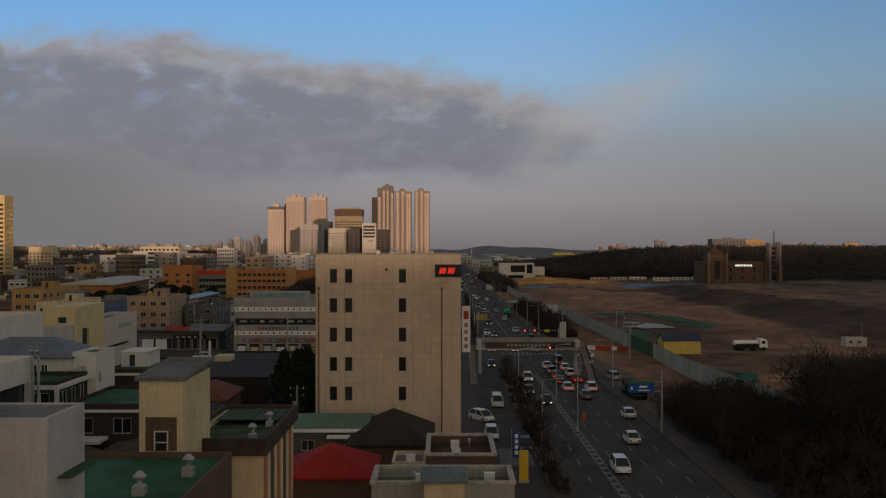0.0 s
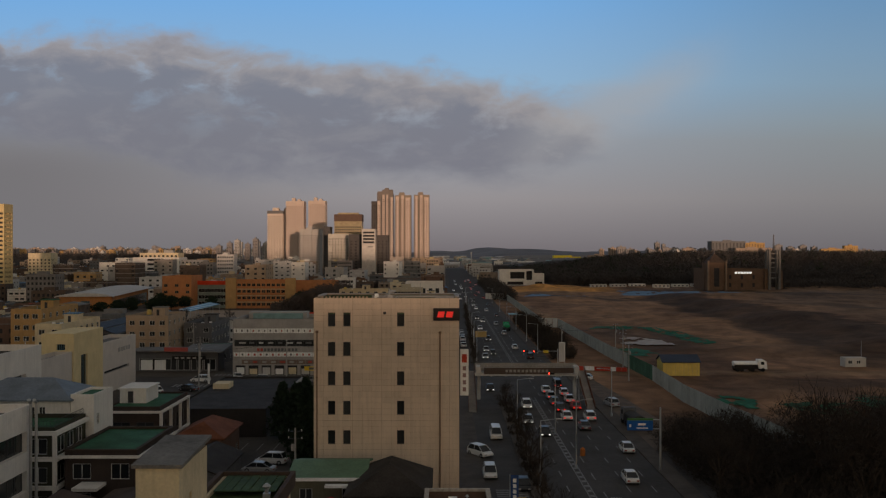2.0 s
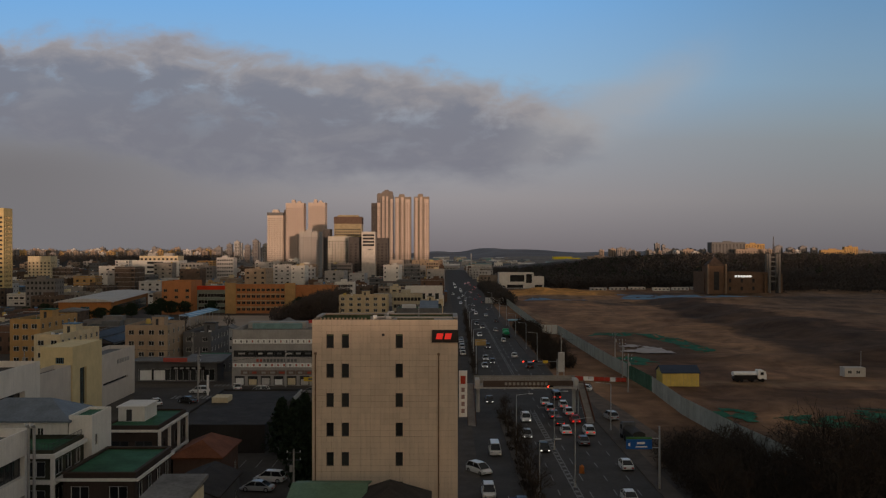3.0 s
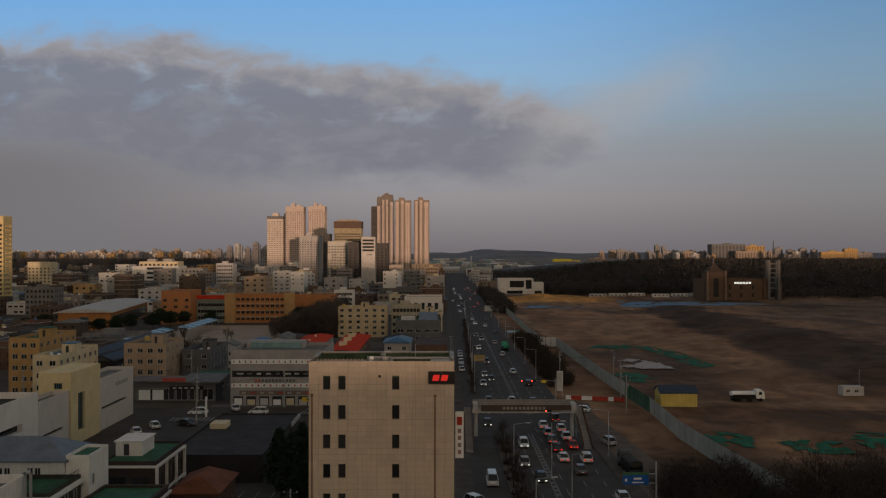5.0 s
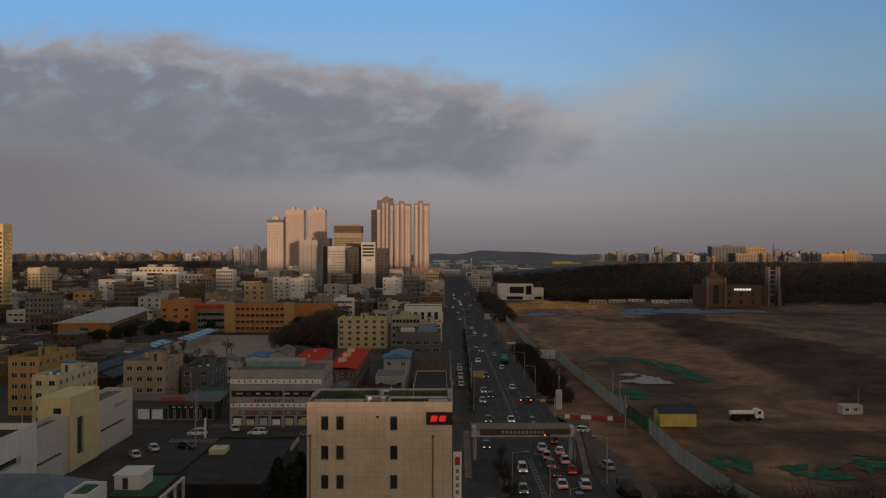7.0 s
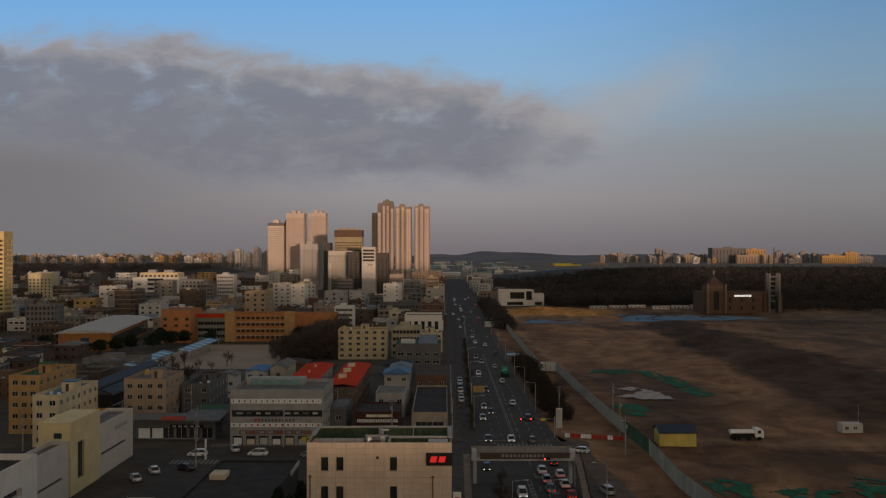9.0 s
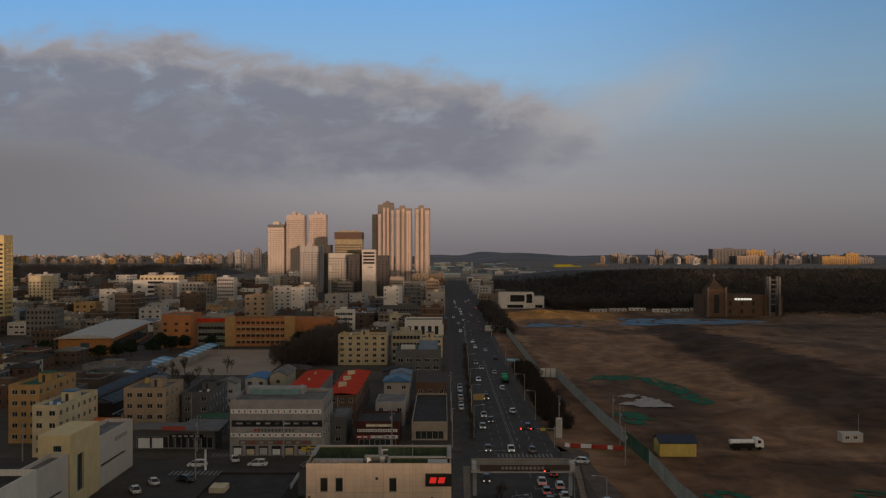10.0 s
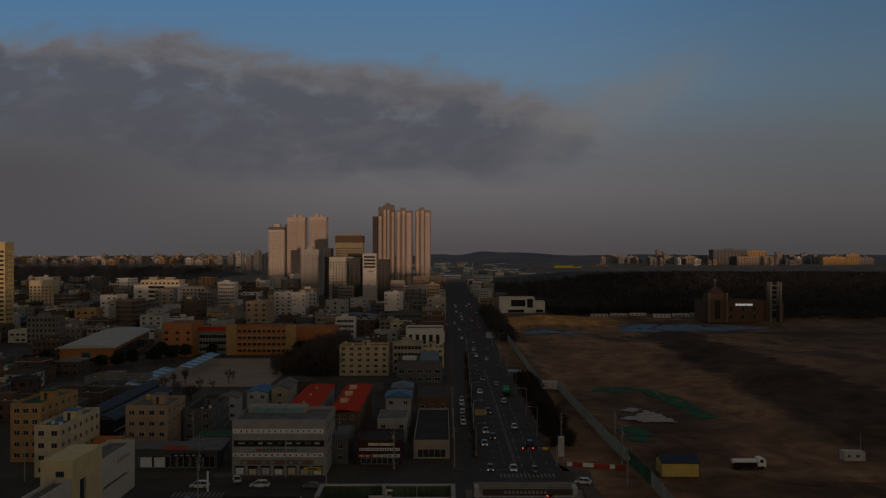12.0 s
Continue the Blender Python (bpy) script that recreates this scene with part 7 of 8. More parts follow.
# ---- church, civic hall beyond the site ----
CHB = mat("church_brick", (0.13, 0.085, 0.06))
Ch = thing("church", "brown brick church with a spired gable tower and bell tower", "church")
block(Ch, 199, 247, 690, 720, 0, 15.5, CHB, DARKROOF, {"f": wins(48, 6, 2, 1.8, 3.0, 2.5, 6.0)}, 0.8, single=False)
block(Ch, 199.5, 213.5, 684, 698, 0, 20.5, CHB, DARKROOF, {"f": [(5, 9, 3, 17)]}, 0.6, single=False)
hip(Ch, 200, 213, 684.5, 697.5, 21.2, 7.0, BROWNROOF, 0.2)
for a in (199.3, 212.7):
    bm = bmesh.new()
    box(bm, a, a + 1.2, 682.6, 683.96, 0, 22.5)
    part("buttress", bm, mat("worn_church_stone", (0.21, 0.155, 0.115)), Ch)
bm = bmesh.new()
box(bm, 206.25, 206.75, 690.7, 691.2, 28, 33)
box(bm, 205.4, 207.6, 690.72, 691.18, 31, 31.5)
part("cross", bm, DARKSTEEL, Ch)
bm = bmesh.new()
for k in range(6):
    box(bm, 222 + k * 2.2, 223.6 + k * 2.2, 689.5, 689.96, 12.6, 14.0)
part("lit_sign", bm, glow("white_sign_glow", (0.9, 0.9, 0.85), 0.7), Ch, "white lit sign bars")
Be = thing("bell_tower", "open concrete bell tower beside the church", "bell tower")
for a in (246.5, 254.0):
    for b in (686, 692):
        bm = bmesh.new()
        box(bm, a, a + 1.6, b, b + 1.6, 0, 30.5)
        part("pylon", bm, mat("dark_concrete", (0.15, 0.145, 0.14)), Be)
for z in (9, 13, 17, 20.5, 24, 27.5):
    bm = bmesh.new()
    box(bm, 248.1, 254.0, 686.3, 693.2, z, z + 0.7)
    part("tie_slab", bm, mat("dark_concrete", (0.15, 0.145, 0.14)), Be)
bm = bmesh.new()
box(bm, 244, 246.4, 688, 694, 0, 15)
box(bm, 255.7, 257.6, 688, 694, 0, 15)
part("flank_wall", bm, CHB, Be)
Cv = thing("civic_hall", "white cubic hall with a deep framed opening", "public building")
block(Cv, 49, 79, 785, 805, 0, 12.8, WHITE, GREYROOF, {"f": [(9.5, 22, 5.8, 11.6), (23.4, 28.6, 4.6, 12.4), (7, 21, 0.4, 3.2)]}, 0.8, single=False, depth=3.0)
block(Cv, 79.1, 88, 787, 803, 0, 9.6, WHITE, GREYROOF, {"f": [(1, 7.5, 0.4, 3.0)]}, 0.6, single=False, depth=1.5)
for k in range(7):
    a = 120 + k * 17
    Sb = thing("site_cabin", "low pale cabin at the far edge of the site", "site hut", "far cabins")
    block(Sb, a, a + 13, 735 + (k % 3) * 6, 741 + (k % 3) * 6, 0, 2.7, rnd.choice((WHITE, GREY, LIGHTGREY)), GREYROOF, {"f": wins(13, 4, 1, 1.4, 0.9)}, 0.1, single=False)
Mast = thing("lattice_mast", "thin lattice mast on the wooded skyline", "mast")
bm = bmesh.new()
for k in range(10):
    z0, z1 = 12 + k * 4.0, 16 + k * 4.0
    r0, r1 = 2.4 - k * 0.2, 2.2 - k * 0.2
    for a in range(4):
        c, s = math.cos(a * math.pi / 2), math.sin(a * math.pi / 2)
        c2, s2 = math.cos((a + 1) * math.pi / 2), math.sin((a + 1) * math.pi / 2)
        tube(bm, (r0 * c, r0 * s, z0), (r1 * c, r1 * s, z1), 0.2, 0.2, 4, False)
        tube(bm, (r0 * c, r0 * s, z0), (r1 * c2, r1 * s2, z1), 0.14, 0.14, 4, False)
part("lattice", bm, DARKSTEEL, Mast)
Mast.matrix_basis = pose(470, 1290, 0)
Ck = thing("smoke_stack", "slim pale chimney of the far works", "chimney")
bm = bmesh.new()
tube(bm, (58, 1850, 0), (58, 1850, 26), 1.4, 1.0, 10)
part("shaft", bm, LIGHTGREY, Ck)


# ---- trees ----
def bare_tree(seed, height, spread):
    r = random.Random(seed)
    trunk, twigs = bmesh.new(), bmesh.new()

    def grow(p, d, length, rad, level):
        q = p + d * length
        tube(trunk if level < 2 else twigs, p, q, rad, rad * 0.68, 6 if level < 2 else 3, level < 2)
        if level >= 4:
            return
        n = (5, 5, 5, 4)[level]
        for k in range(n):
            axis = d.orthogonal().normalized()
            axis.rotate(Matrix.Rotation(r.uniform(0, 6.28), 3, d))
            e = d.copy()
            e.rotate(Matrix.Rotation(r.uniform(0.3, 0.85) * spread, 3, axis))
            e = (e + Vector((0, 0, 0.12))).normalized()
            t = r.uniform(0.55, 1.0) if k else 1.0
            grow(p + d * length * t, e, length * r.uniform(0.55, 0.8), rad * 0.52 * (0.7 + 0.3 * t), level + 1)
    grow(Vector((0, 0, -0.2)), Vector((r.uniform(-0.06, 0.06), r.uniform(-0.06, 0.06), 1)).normalized(), height * 0.34, height * 0.022, 0)
    return mesh_of("trunk", trunk, BARK), mesh_of("crown", twigs, TWIG)


BARE = [bare_tree(s, h, sp) for s, h, sp in ((1, 9.0, 1.0), (2, 9.5, 0.85), (3, 8.5, 1.15))]


def plant(x, y, size, k, label="leafless street tree with fine twigs", group="street trees", z=0.0):
    T = thing("tree", label, "tree", group, at=(x, y, z), rz=(k * 77) % 360)
    T.scale = (size, size, size)
    tr, cr = BARE[k % 3]
    shared("trunk", tr, T, Matrix.Identity(4))
    shared("crown", cr, T, Matrix.Identity(4))


k = 0
for y in (101, 108, 116, 124, 131, 139, 147, 154, 162, 171, 178):
    plant(12.5 + rnd.uniform(-0.5, 0.5), y + rnd.uniform(-1, 1), rnd.uniform(0.55, 0.85), k)
    k += 1
for y in range(242, 470, 9):
    plant(8.6 + (y - 242) * 0.014, y, rnd.uniform(0.45, 0.65), k)
    k += 1
for n in range(46):
    plant(rnd.uniform(31, 37.5), rnd.uniform(256, 380), rnd.uniform(0.55, 0.95), k, "bare dark tree beside the hoarding", "roadside thicket")
    k += 1
for n in range(44):
    x, y = rnd.uniform(37, 72), rnd.uniform(84, 126)
    plant(x, y, rnd.uniform(0.5, 0.85), k, "bare dark tree in a thicket", "thicket by the site")
    k += 1
for x, y, s in ((56, 110, 1.25), (60, 106, 1.3), (47, 108, 1.1), (41, 126, 0.6), (44, 131, 0.5), (38, 128, 0.55), (53, 104, 1.2), (45, 103, 1.05)):
    plant(x, y, s, k, "large bare tree with spreading branches", "thicket by the site")
    k += 1
for n in range(16):
    plant(rnd.uniform(43.5, 60), rnd.uniform(99, 110), rnd.uniform(1.3, 1.75), k, "large bare tree with spreading branches", "thicket by the site")
    k += 1
for x, y, z in ((34.6, 112, 1.15), (36.2, 117, 1.1), (37.5, 110, 0.95)):
    plant(x, y, z, k, "slender bare tree at the edge of the thicket", "thicket by the site")
    k += 1
for n in range(60):
    plant(rnd.uniform(-73, -49), rnd.uniform(402, 470), rnd.uniform(0.9, 1.35), k, "bare tree in a small wood", "school wood")
    k += 1
for n in range(16):
    plant(rnd.uniform(-112, -88), rnd.uniform(330, 388), rnd.uniform(0.6, 0.9), k, "bare tree beside the playground", "playground trees")
    k += 1


def shards(name, centres, radius, height, per, size, m, label, category, seed=1, twig=0.0):
    """A mass of small ragged leaf clumps, or of rising twigs of the given thickness."""
    g = np.random.default_rng(seed)
    c = np.repeat(np.array(centres, float), per, axis=0)
    n = len(c)
    d = g.normal(size=(n, 3))
    d /= np.linalg.norm(d, axis=1)[:, None]
    d *= g.uniform(0.25, 1.0, (n, 1)) ** 0.5
    sc = c[:, 3:4]
    mid = c[:, :3] + d * np.array([radius, radius, height]) * sc
    if twig:
        way = g.normal(size=(n, 3)) * size * sc + np.array([0, 0, size * 0.7])
        side = g.normal(size=(n, 3)) * twig
        tri = np.stack([mid - side, mid + side, mid + way], 1)
    else:
        tri = mid[:, None, :] + g.normal(size=(n, 3, 3)) * size * sc[:, None, :]
    me = bpy.data.meshes.new(name)
    me.from_pydata(tri.reshape(-1, 3).tolist(), [], np.arange(3 * n).reshape(-1, 3).tolist())
    me.materials.append(m)
    return tagged(new(name, me), label, category, kind="stuff")


def undergrowth():
    pts = []
    for n in range(420):
        x, y = rnd.uniform(35, 82), rnd.uniform(82, 140)
        if x < 37 and y > 120:
            continue
        pts.append((x, y, 0.8, rnd.uniform(0.6, 1.3)))
    shards("undergrowth", pts, 1.5, 1.2, 170, 0.5, TWIG, "dark tangled winter undergrowth", "shrubs", 3, 0.05)
    pts = [(rnd.uniform(41, 72), rnd.uniform(96, 122), 2.0, rnd.uniform(0.8, 1.3)) for n in range(260)]
    shards("tall_scrub", pts, 2.2, 2.6, 300, 0.6, TWIG, "tall dark winter scrub under bare trees", "shrubs", 14, 0.035)
    pts = [(rnd.uniform(42, 72), rnd.uniform(98, 116), rnd.uniform(4.5, 11.5), rnd.uniform(0.8, 1.3)) for n in range(260)]
    shards("bare_canopy", pts, 2.4, 2.4, 150, 0.75, TWIG, "brown spray of bare twigs above the thicket", "trees", 16, 0.022)
    pts = []
    for n in range(230):
        x, y = rnd.uniform(34.2, 50), rnd.uniform(108, 152)
        top = 1.0 + 3.4 * min(1.0, max(0.0, (x - 33) / 10)) * (1.0 if y < 140 else 0.7)
        pts.append((x, y, rnd.uniform(0.5, top), rnd.uniform(0.7, 1.2)))
    shards("roadside_scrub", pts, 1.7, 1.8, 170, 0.55, TWIG, "dark bare scrub between road and hoarding", "shrubs", 18, 0.03)
    pts = [(rnd.uniform(30.8, 38.5), rnd.uniform(254, 400), 0.7, rnd.uniform(0.6, 1.2)) for n in range(300)]
    shards("undergrowth", pts, 1.5, 1.6, 160, 0.5, TWIG, "dark scrub beside the hoarding", "shrubs", 4, 0.06)
    pts = [(8.9 + (y - 240) * 0.014 + rnd.uniform(-0.6, 0.6), y, 0.6, rnd.uniform(0.5, 0.9)) for y in range(240, 470, 2)]
    shards("low_hedge", pts, 0.9, 0.7, 30, 0.3, TWIG, "dark hedge on the planted strip", "hedge", 15, 0.04)
    pts = []
    for n in range(330):
        x, y = min(-47.5, rnd.gauss(-60, 8)), max(398, rnd.gauss(432, 20))
        if x > -76 - (y - 396) * 0.15:
            s = min(1.15, max(0.45, 0.55 + (x + 76) * 0.026)) * rnd.uniform(0.8, 1.15)
            pts.append((x, y, 6.0 * s, s))
    # lighter copy of the twigs, with haze put into the colour
    shards("school_wood", pts, 3.0, 6.2, 260, 0.7, mat("hazy_twigs", (0.085, 0.07, 0.063), 0.95, var=0.3, stain=0.0), "dense dark bare wood beside the school", "woodland", 12, 0.09)
    pts = []
    for n in range(620):
        y = 260 + 900 * rnd.random()
        x = rnd.uniform(-0.5 * y - 20, -2)
        if not any(t[0] - 3 < x < t[1] + 3 and t[2] - 3 < y < t[3] + 3 for t in TAKEN):
            pts.append((x, y, 2.2, rnd.uniform(0.6, 1.3)))
    shards("garden_trees", pts, 2.0, 2.4, 46, 0.3, TWIG, "small dark bare trees between the town houses", "trees", 13)
    pts = [(rnd.uniform(11.6, 13.6), rnd.uniform(95, 182), 0.4, rnd.uniform(0.4, 0.7)) for n in range(90)]
    shards("low_hedge", pts, 0.9, 0.7, 110, 0.3, TWIG, "low brown hedge on the planted strip", "hedge", 5, 0.03)


undergrowth()


def forest():
    g = random.Random(8)
    pts = []
    for n in range(5200):
        y = 765 + 560 * g.random() ** 1.6
        x = g.uniform(62, 0.5 * y + 60)
        if 190 < x < 262 and y < 735 or (46 < x < 92 and y < 815):
            continue
        pts.append((x, y, hillside(x, y) + 4.2, g.uniform(0.75, 1.5)))
    for n in range(1600):
        y = g.uniform(1120, 1800)
        pts.append((g.uniform(-0.5 * y - 40, -390), y, hillside(-450, y) + 4, g.uniform(0.8, 1.4)))
    for n in range(700):
        y = g.uniform(700, 800)
        pts.append((g.uniform(258, 420), y, 3.5, g.uniform(0.7, 1.2)))
    for n in range(260):
        y = g.uniform(545, 800)
        pts.append((g.uniform(31.5, 44), y, 3.5, g.uniform(0.6, 1.1)))
    shards("woodland", pts, 3.2, 4.6, 80, 0.42, WOOD, "dark leafless woodland on low rises", "woodland", 6)
    pts = [(g.uniform(90, 600), g.uniform(800, 1400), 0, g.uniform(0.8, 1.3)) for n in range(500)]
    pts = [(x, y, hillside(x, y) + 5, s) for x, y, _, s in pts]
    shards("pine_stand", pts, 2.6, 5.0, 60, 0.5, PINE, "dark pines among the woodland", "woodland", 7)


forest()


def conifer(x, y, h, r):
    T = thing("conifer", "dense dark green conifer beside the lot" if y < 300 else "dark spreading pine near the school", "tree", "conifers", at=(x, y, 0))
    bm = bmesh.new()
    tube(bm, (0, 0, 0), (0, 0, h * 0.95), 0.22, 0.03, 7)
    part("trunk", bm, BARK, T)
    g = np.random.default_rng(int(abs(x * 10 + y)))
    n = 2600
    a = g.uniform(0, 6.283, n)
    if y > 300:
        # a broad irregular pine crown of several clumps
        z = g.uniform(0.32, 1, n)
        lump = 0.75 + 0.3 * np.sin(3 * a + 7 * z) + 0.2 * np.sin(5 * a - 11 * z)
        rad = r * np.sqrt(np.clip(1 - ((z - 0.62) / 0.4) ** 2, 0.02, 1)) * g.uniform(0.55, 1.0, n) * lump
    else:
        z = g.uniform(0.06, 1, n) ** 0.8
        rad = r * (1.02 - z) ** 0.7 * g.uniform(0.5, 1.05, n) * (0.8 + 0.25 * np.sin(z * 40 + 2 * a))
    mid = np.stack([rad * np.cos(a), rad * np.sin(a), z * h], 1)
    tri = mid[:, None, :] + g.normal(size=(n, 3, 3)) * 0.26
    me = bpy.data.meshes.new("crown")
    me.from_pydata(tri.reshape(-1, 3).tolist(), [], np.arange(3 * n).reshape(-1, 3).tolist())
    me.materials.append(PINE)
    shared("crown", me, T, Matrix.Identity(4))


for x, y, h, r in ((-19.6, 130, 11.0, 2.8), (-22.6, 141, 10, 3.4), (-18.2, 123.5, 9.5, 2.5), (-26.0, 149, 9, 3.4), (-22.5, 151, 9.5, 3.4), (-18.4, 138, 9.5, 3.0), (-141, 455, 9, 3.8), (-134, 449, 8, 3.6), (-152, 425, 7, 3.8), (-147, 430, 8, 3.8), (-118, 465, 7, 3.0), (-158, 420, 6.5, 4), (-165, 418, 6, 4), (-140, 441, 7, 4.5), (-131, 462, 7, 4), (-186, 425, 8, 4.5), (-190, 415, 7, 4), (-178, 408, 6, 4), (-201, 470, 8, 4.5), (-57, 420, 9, 4.5), (-66, 428, 9, 4.5), (-62, 440, 10, 5), (-53, 448, 10, 5), (-70, 450, 10, 5)):
    conifer(x, y, h, r)


# ---- vehicles ----
TYRE = mat("tyre", (0.015, 0.015, 0.016), 0.9, var=0.1)
CARGLASS = mat("car_glass", (0.015, 0.017, 0.02), 0.1, var=0.05, spec=0.5, stain=0.0)
HEAD = glow("headlight_on", (1.0, 0.95, 0.85), 0.85)
TAIL = glow("tail_light_on", (0.9, 0.03, 0.02), 0.9)
HEADOFF = mat("headlight_off", (0.5, 0.5, 0.5), 0.2, var=0.05)
TAILOFF = mat("tail_light_off", (0.25, 0.02, 0.02), 0.3, var=0.05)
CARCOL = {"white": (0.72, 0.72, 0.71), "silver": (0.38, 0.39, 0.40), "grey": (0.13, 0.13, 0.14), "black": (0.02, 0.02, 0.022), "red": (0.4, 0.03, 0.025), "blue": (0.04, 0.07, 0.16), "orange": (0.5, 0.2, 0.04)}
CARM = {n: mat("car_paint_" + n, c, 0.3, var=0.04, stain=0.0, bump=0.0, spec=0.5) for n, c in CARCOL.items()}
SHAPES = {"sedan": (4.7, 1.82, 0.86, 1.44, (-1.75, -0.75, 0.95, 1.75)), "suv": (4.6, 1.88, 0.98, 1.68, (-2.1, -1.6, 0.75, 1.55)), "hatch": (4.0, 1.72, 0.9, 1.5, (-1.85, -1.2, 0.8, 1.5)), "van": (5.0, 1.92, 1.05, 1.95, (-2.42, -2.25, 1.5, 2.25))}
CARS = {}


def loft(bm, rings):
    vs = [[bm.verts.new(p) for p in r] for r in rings]
    n = len(rings[0])
    for a, b in zip(vs, vs[1:]):
        for k in range(n):
            bm.faces.new((a[k], a[(k + 1) % n], b[(k + 1) % n], b[k]))
    bm.faces.new(vs[0][::-1])
    bm.faces.new(vs[-1])
    bmesh.ops.recalc_face_normals(bm, faces=bm.faces)


def car(shape, colour, x, y, rz, lights="off", label=""):
    """A car that points along +y before it is turned by rz."""
    key = (shape, colour, lights)
    L, W, belt, top, (r0, r1, f1, f0) = SHAPES[shape]
    lab = label or f"{colour} {'hatchback' if shape == 'hatch' else shape} on the asphalt road"
    if key in CARS:
        C = copy_thing(CARS[key], pose(x, y, 0.035, 0, 0, rz))
        return tagged(C, lab)
    C = thing("car", lab, "car", "road traffic", at=(x, y, 0.035), rz=rz)
    h, w = L / 2, W / 2
    bm = bmesh.new()
    sect = lambda y, z0, z1, wl, wu: [(-wl, y, z0), (wl, y, z0), (wl * 1.0, y, z0 + (z1 - z0) * 0.55), (wu, y, z1), (-wu, y, z1), (-wl * 1.0, y, z0 + (z1 - z0) * 0.55)]
    hood = belt - 0.12 if shape != "van" else belt
    loft(bm, [sect(-h, 0.38, belt - 0.22, w * 0.82, w * 0.74), sect(-h + 0.15, 0.24, belt - 0.05, w * 0.96, w * 0.86), sect(-h + 0.8, 0.22, belt, w, w * 0.92), sect(f1, 0.22, belt, w, w * 0.92),
              sect(f0, 0.22, hood, w, w * 0.9), sect(h - 0.3, 0.24, hood - 0.12, w * 0.95, w * 0.84), sect(h, 0.36, hood - 0.3, w * 0.8, w * 0.72)])
    part("body", bm, CARM[colour], C)
    bm = bmesh.new()
    gl = [[(-w * a, y, z), (w * a, y, z)] for a, y, z in ((0.9, r0, belt - 0.01), (0.72, r1, top - 0.05), (0.72, f1 - 0.25, top - 0.05), (0.9, f0, belt - 0.06))]
    v = [[bm.verts.new(p) for p in pr] for pr in gl]
    for a, b in zip(v, v[1:]):
        bm.faces.new((a[0], a[1], b[1], b[0]))
    for s in (0, 1):
        bm.faces.new([q[s] for q in v])
    bm.faces.new((v[0][0], v[3][0], v[3][1], v[0][1]))
    bmesh.ops.recalc_face_normals(bm, faces=bm.faces)
    part("cabin_glass", bm, CARGLASS, C, "dark glazed cabin")
    bm = bmesh.new()
    loft(bm, [[(-w * 0.73, y, z - 0.05), (w * 0.73, y, z - 0.05), (w * 0.66, y, z + 0.02), (-w * 0.66, y, z + 0.02)] for y, z in ((r1 - 0.05, top - 0.045), ((r1 + f1) / 2, top), (f1 - 0.2, top - 0.045))])
    part("roof_panel", bm, CARM[colour], C)
    for s in (-1, 1):
        bm = bmesh.new()
        for (ya, za), (yb, zb) in (((r0, belt), (r1, top - 0.05)), (((r1 + f1) / 2, belt), ((r1 + f1) / 2, top - 0.04)), ((f0, belt - 0.05), (f1 - 0.25, top - 0.05))):
            tube(bm, (s * w * 0.9, ya, za), (s * w * 0.725, yb, zb), 0.045, 0.04, 4)
        part("pillars", bm, CARM[colour], C)
        for yy in (-h + 0.85, h - 0.9):
            bm = bmesh.new()
            tube(bm, (s * (w - 0.2), yy, 0.33), (s * (w + 0.01), yy, 0.33), 0.33, 0.33, 12)
            tyre = part("tyre", bm, TYRE, C)
            bm = bmesh.new()
            tube(bm, (s * (w + 0.011), yy, 0.33), (s * (w + 0.022), yy, 0.33), 0.21, 0.2, 10)
            part("rim", bm, STEEL, tyre)
        bm = bmesh.new()
        box(bm, min(s * w * 0.5, s * w * 0.84), max(s * w * 0.5, s * w * 0.84), h - 0.14, h + 0.01, hood - 0.4, hood - 0.24)
        part("headlight", bm, HEAD if lights == "front" else HEADOFF, C)
        bm = bmesh.new()
        box(bm, min(s * w * 0.46, s * w * 0.84), max(s * w * 0.46, s * w * 0.84), -h - 0.015, -h + 0.1, belt - 0.4, belt - 0.2)
        part("tail_light", bm, TAIL if lights == "brake" else TAILOFF, C)
    bm = bmesh.new()
    box(bm, -0.26, 0.26, -h - 0.02, -h + 0.05, 0.5, 0.61)
    part("number_plate", bm, WHITEP, C)
    CARS[key] = C
    return C


# cars waiting before the junction
for a in (("sedan", "white", 22.5, 197.0), ("hatch", "silver", 22.6, 189.2), ("sedan", "grey", 22.6, 182.0), ("sedan", "black", 22.7, 174.6), ("sedan", "white", 22.8, 166.2),
          ("van", "black", 25.8, 204.5), ("hatch", "white", 25.9, 193.4), ("sedan", "white", 25.9, 185.2), ("sedan", "red", 26.0, 176.8), ("suv", "white", 26.9, 165.5)):
    car(a[0], a[1], a[2], a[3], 0, "brake", f"{a[1]} {'hatchback' if a[0] == 'hatch' else a[0]} waiting with brake lights on")
# coming towards the start, headlights on
for a in (("suv", "white", 16.6, 178, 180), ("sedan", "silver", 15.4, 163, 180), ("sedan", "black", 10.6, 200, 180), ("sedan", "black", 17.2, 152, 180), ("sedan", "white", 18.2, 229.5, 180), ("sedan", "grey", 12.4, 230, 180), ("hatch", "black", 15.0, 268, 180), ("sedan", "silver", 12.3, 259, 180),
          ("sedan", "silver", 13.4, 277, 180), ("suv", "black", 15.6, 309, 180), ("sedan", "white", 14.6, 352, 180), ("sedan", "grey", 17.2, 388, 180), ("sedan", "black", 15.4, 405, 180), ("hatch", "white", 17.4, 470, 180), ("sedan", "silver", 17, 500, 180), ("sedan", "black", 18.3, 540, 180)):
    car(a[0], a[1], a[2], a[3], a[4], "front", f"{a[1]} {'hatchback' if a[0] == 'hatch' else a[0]} with headlights on")
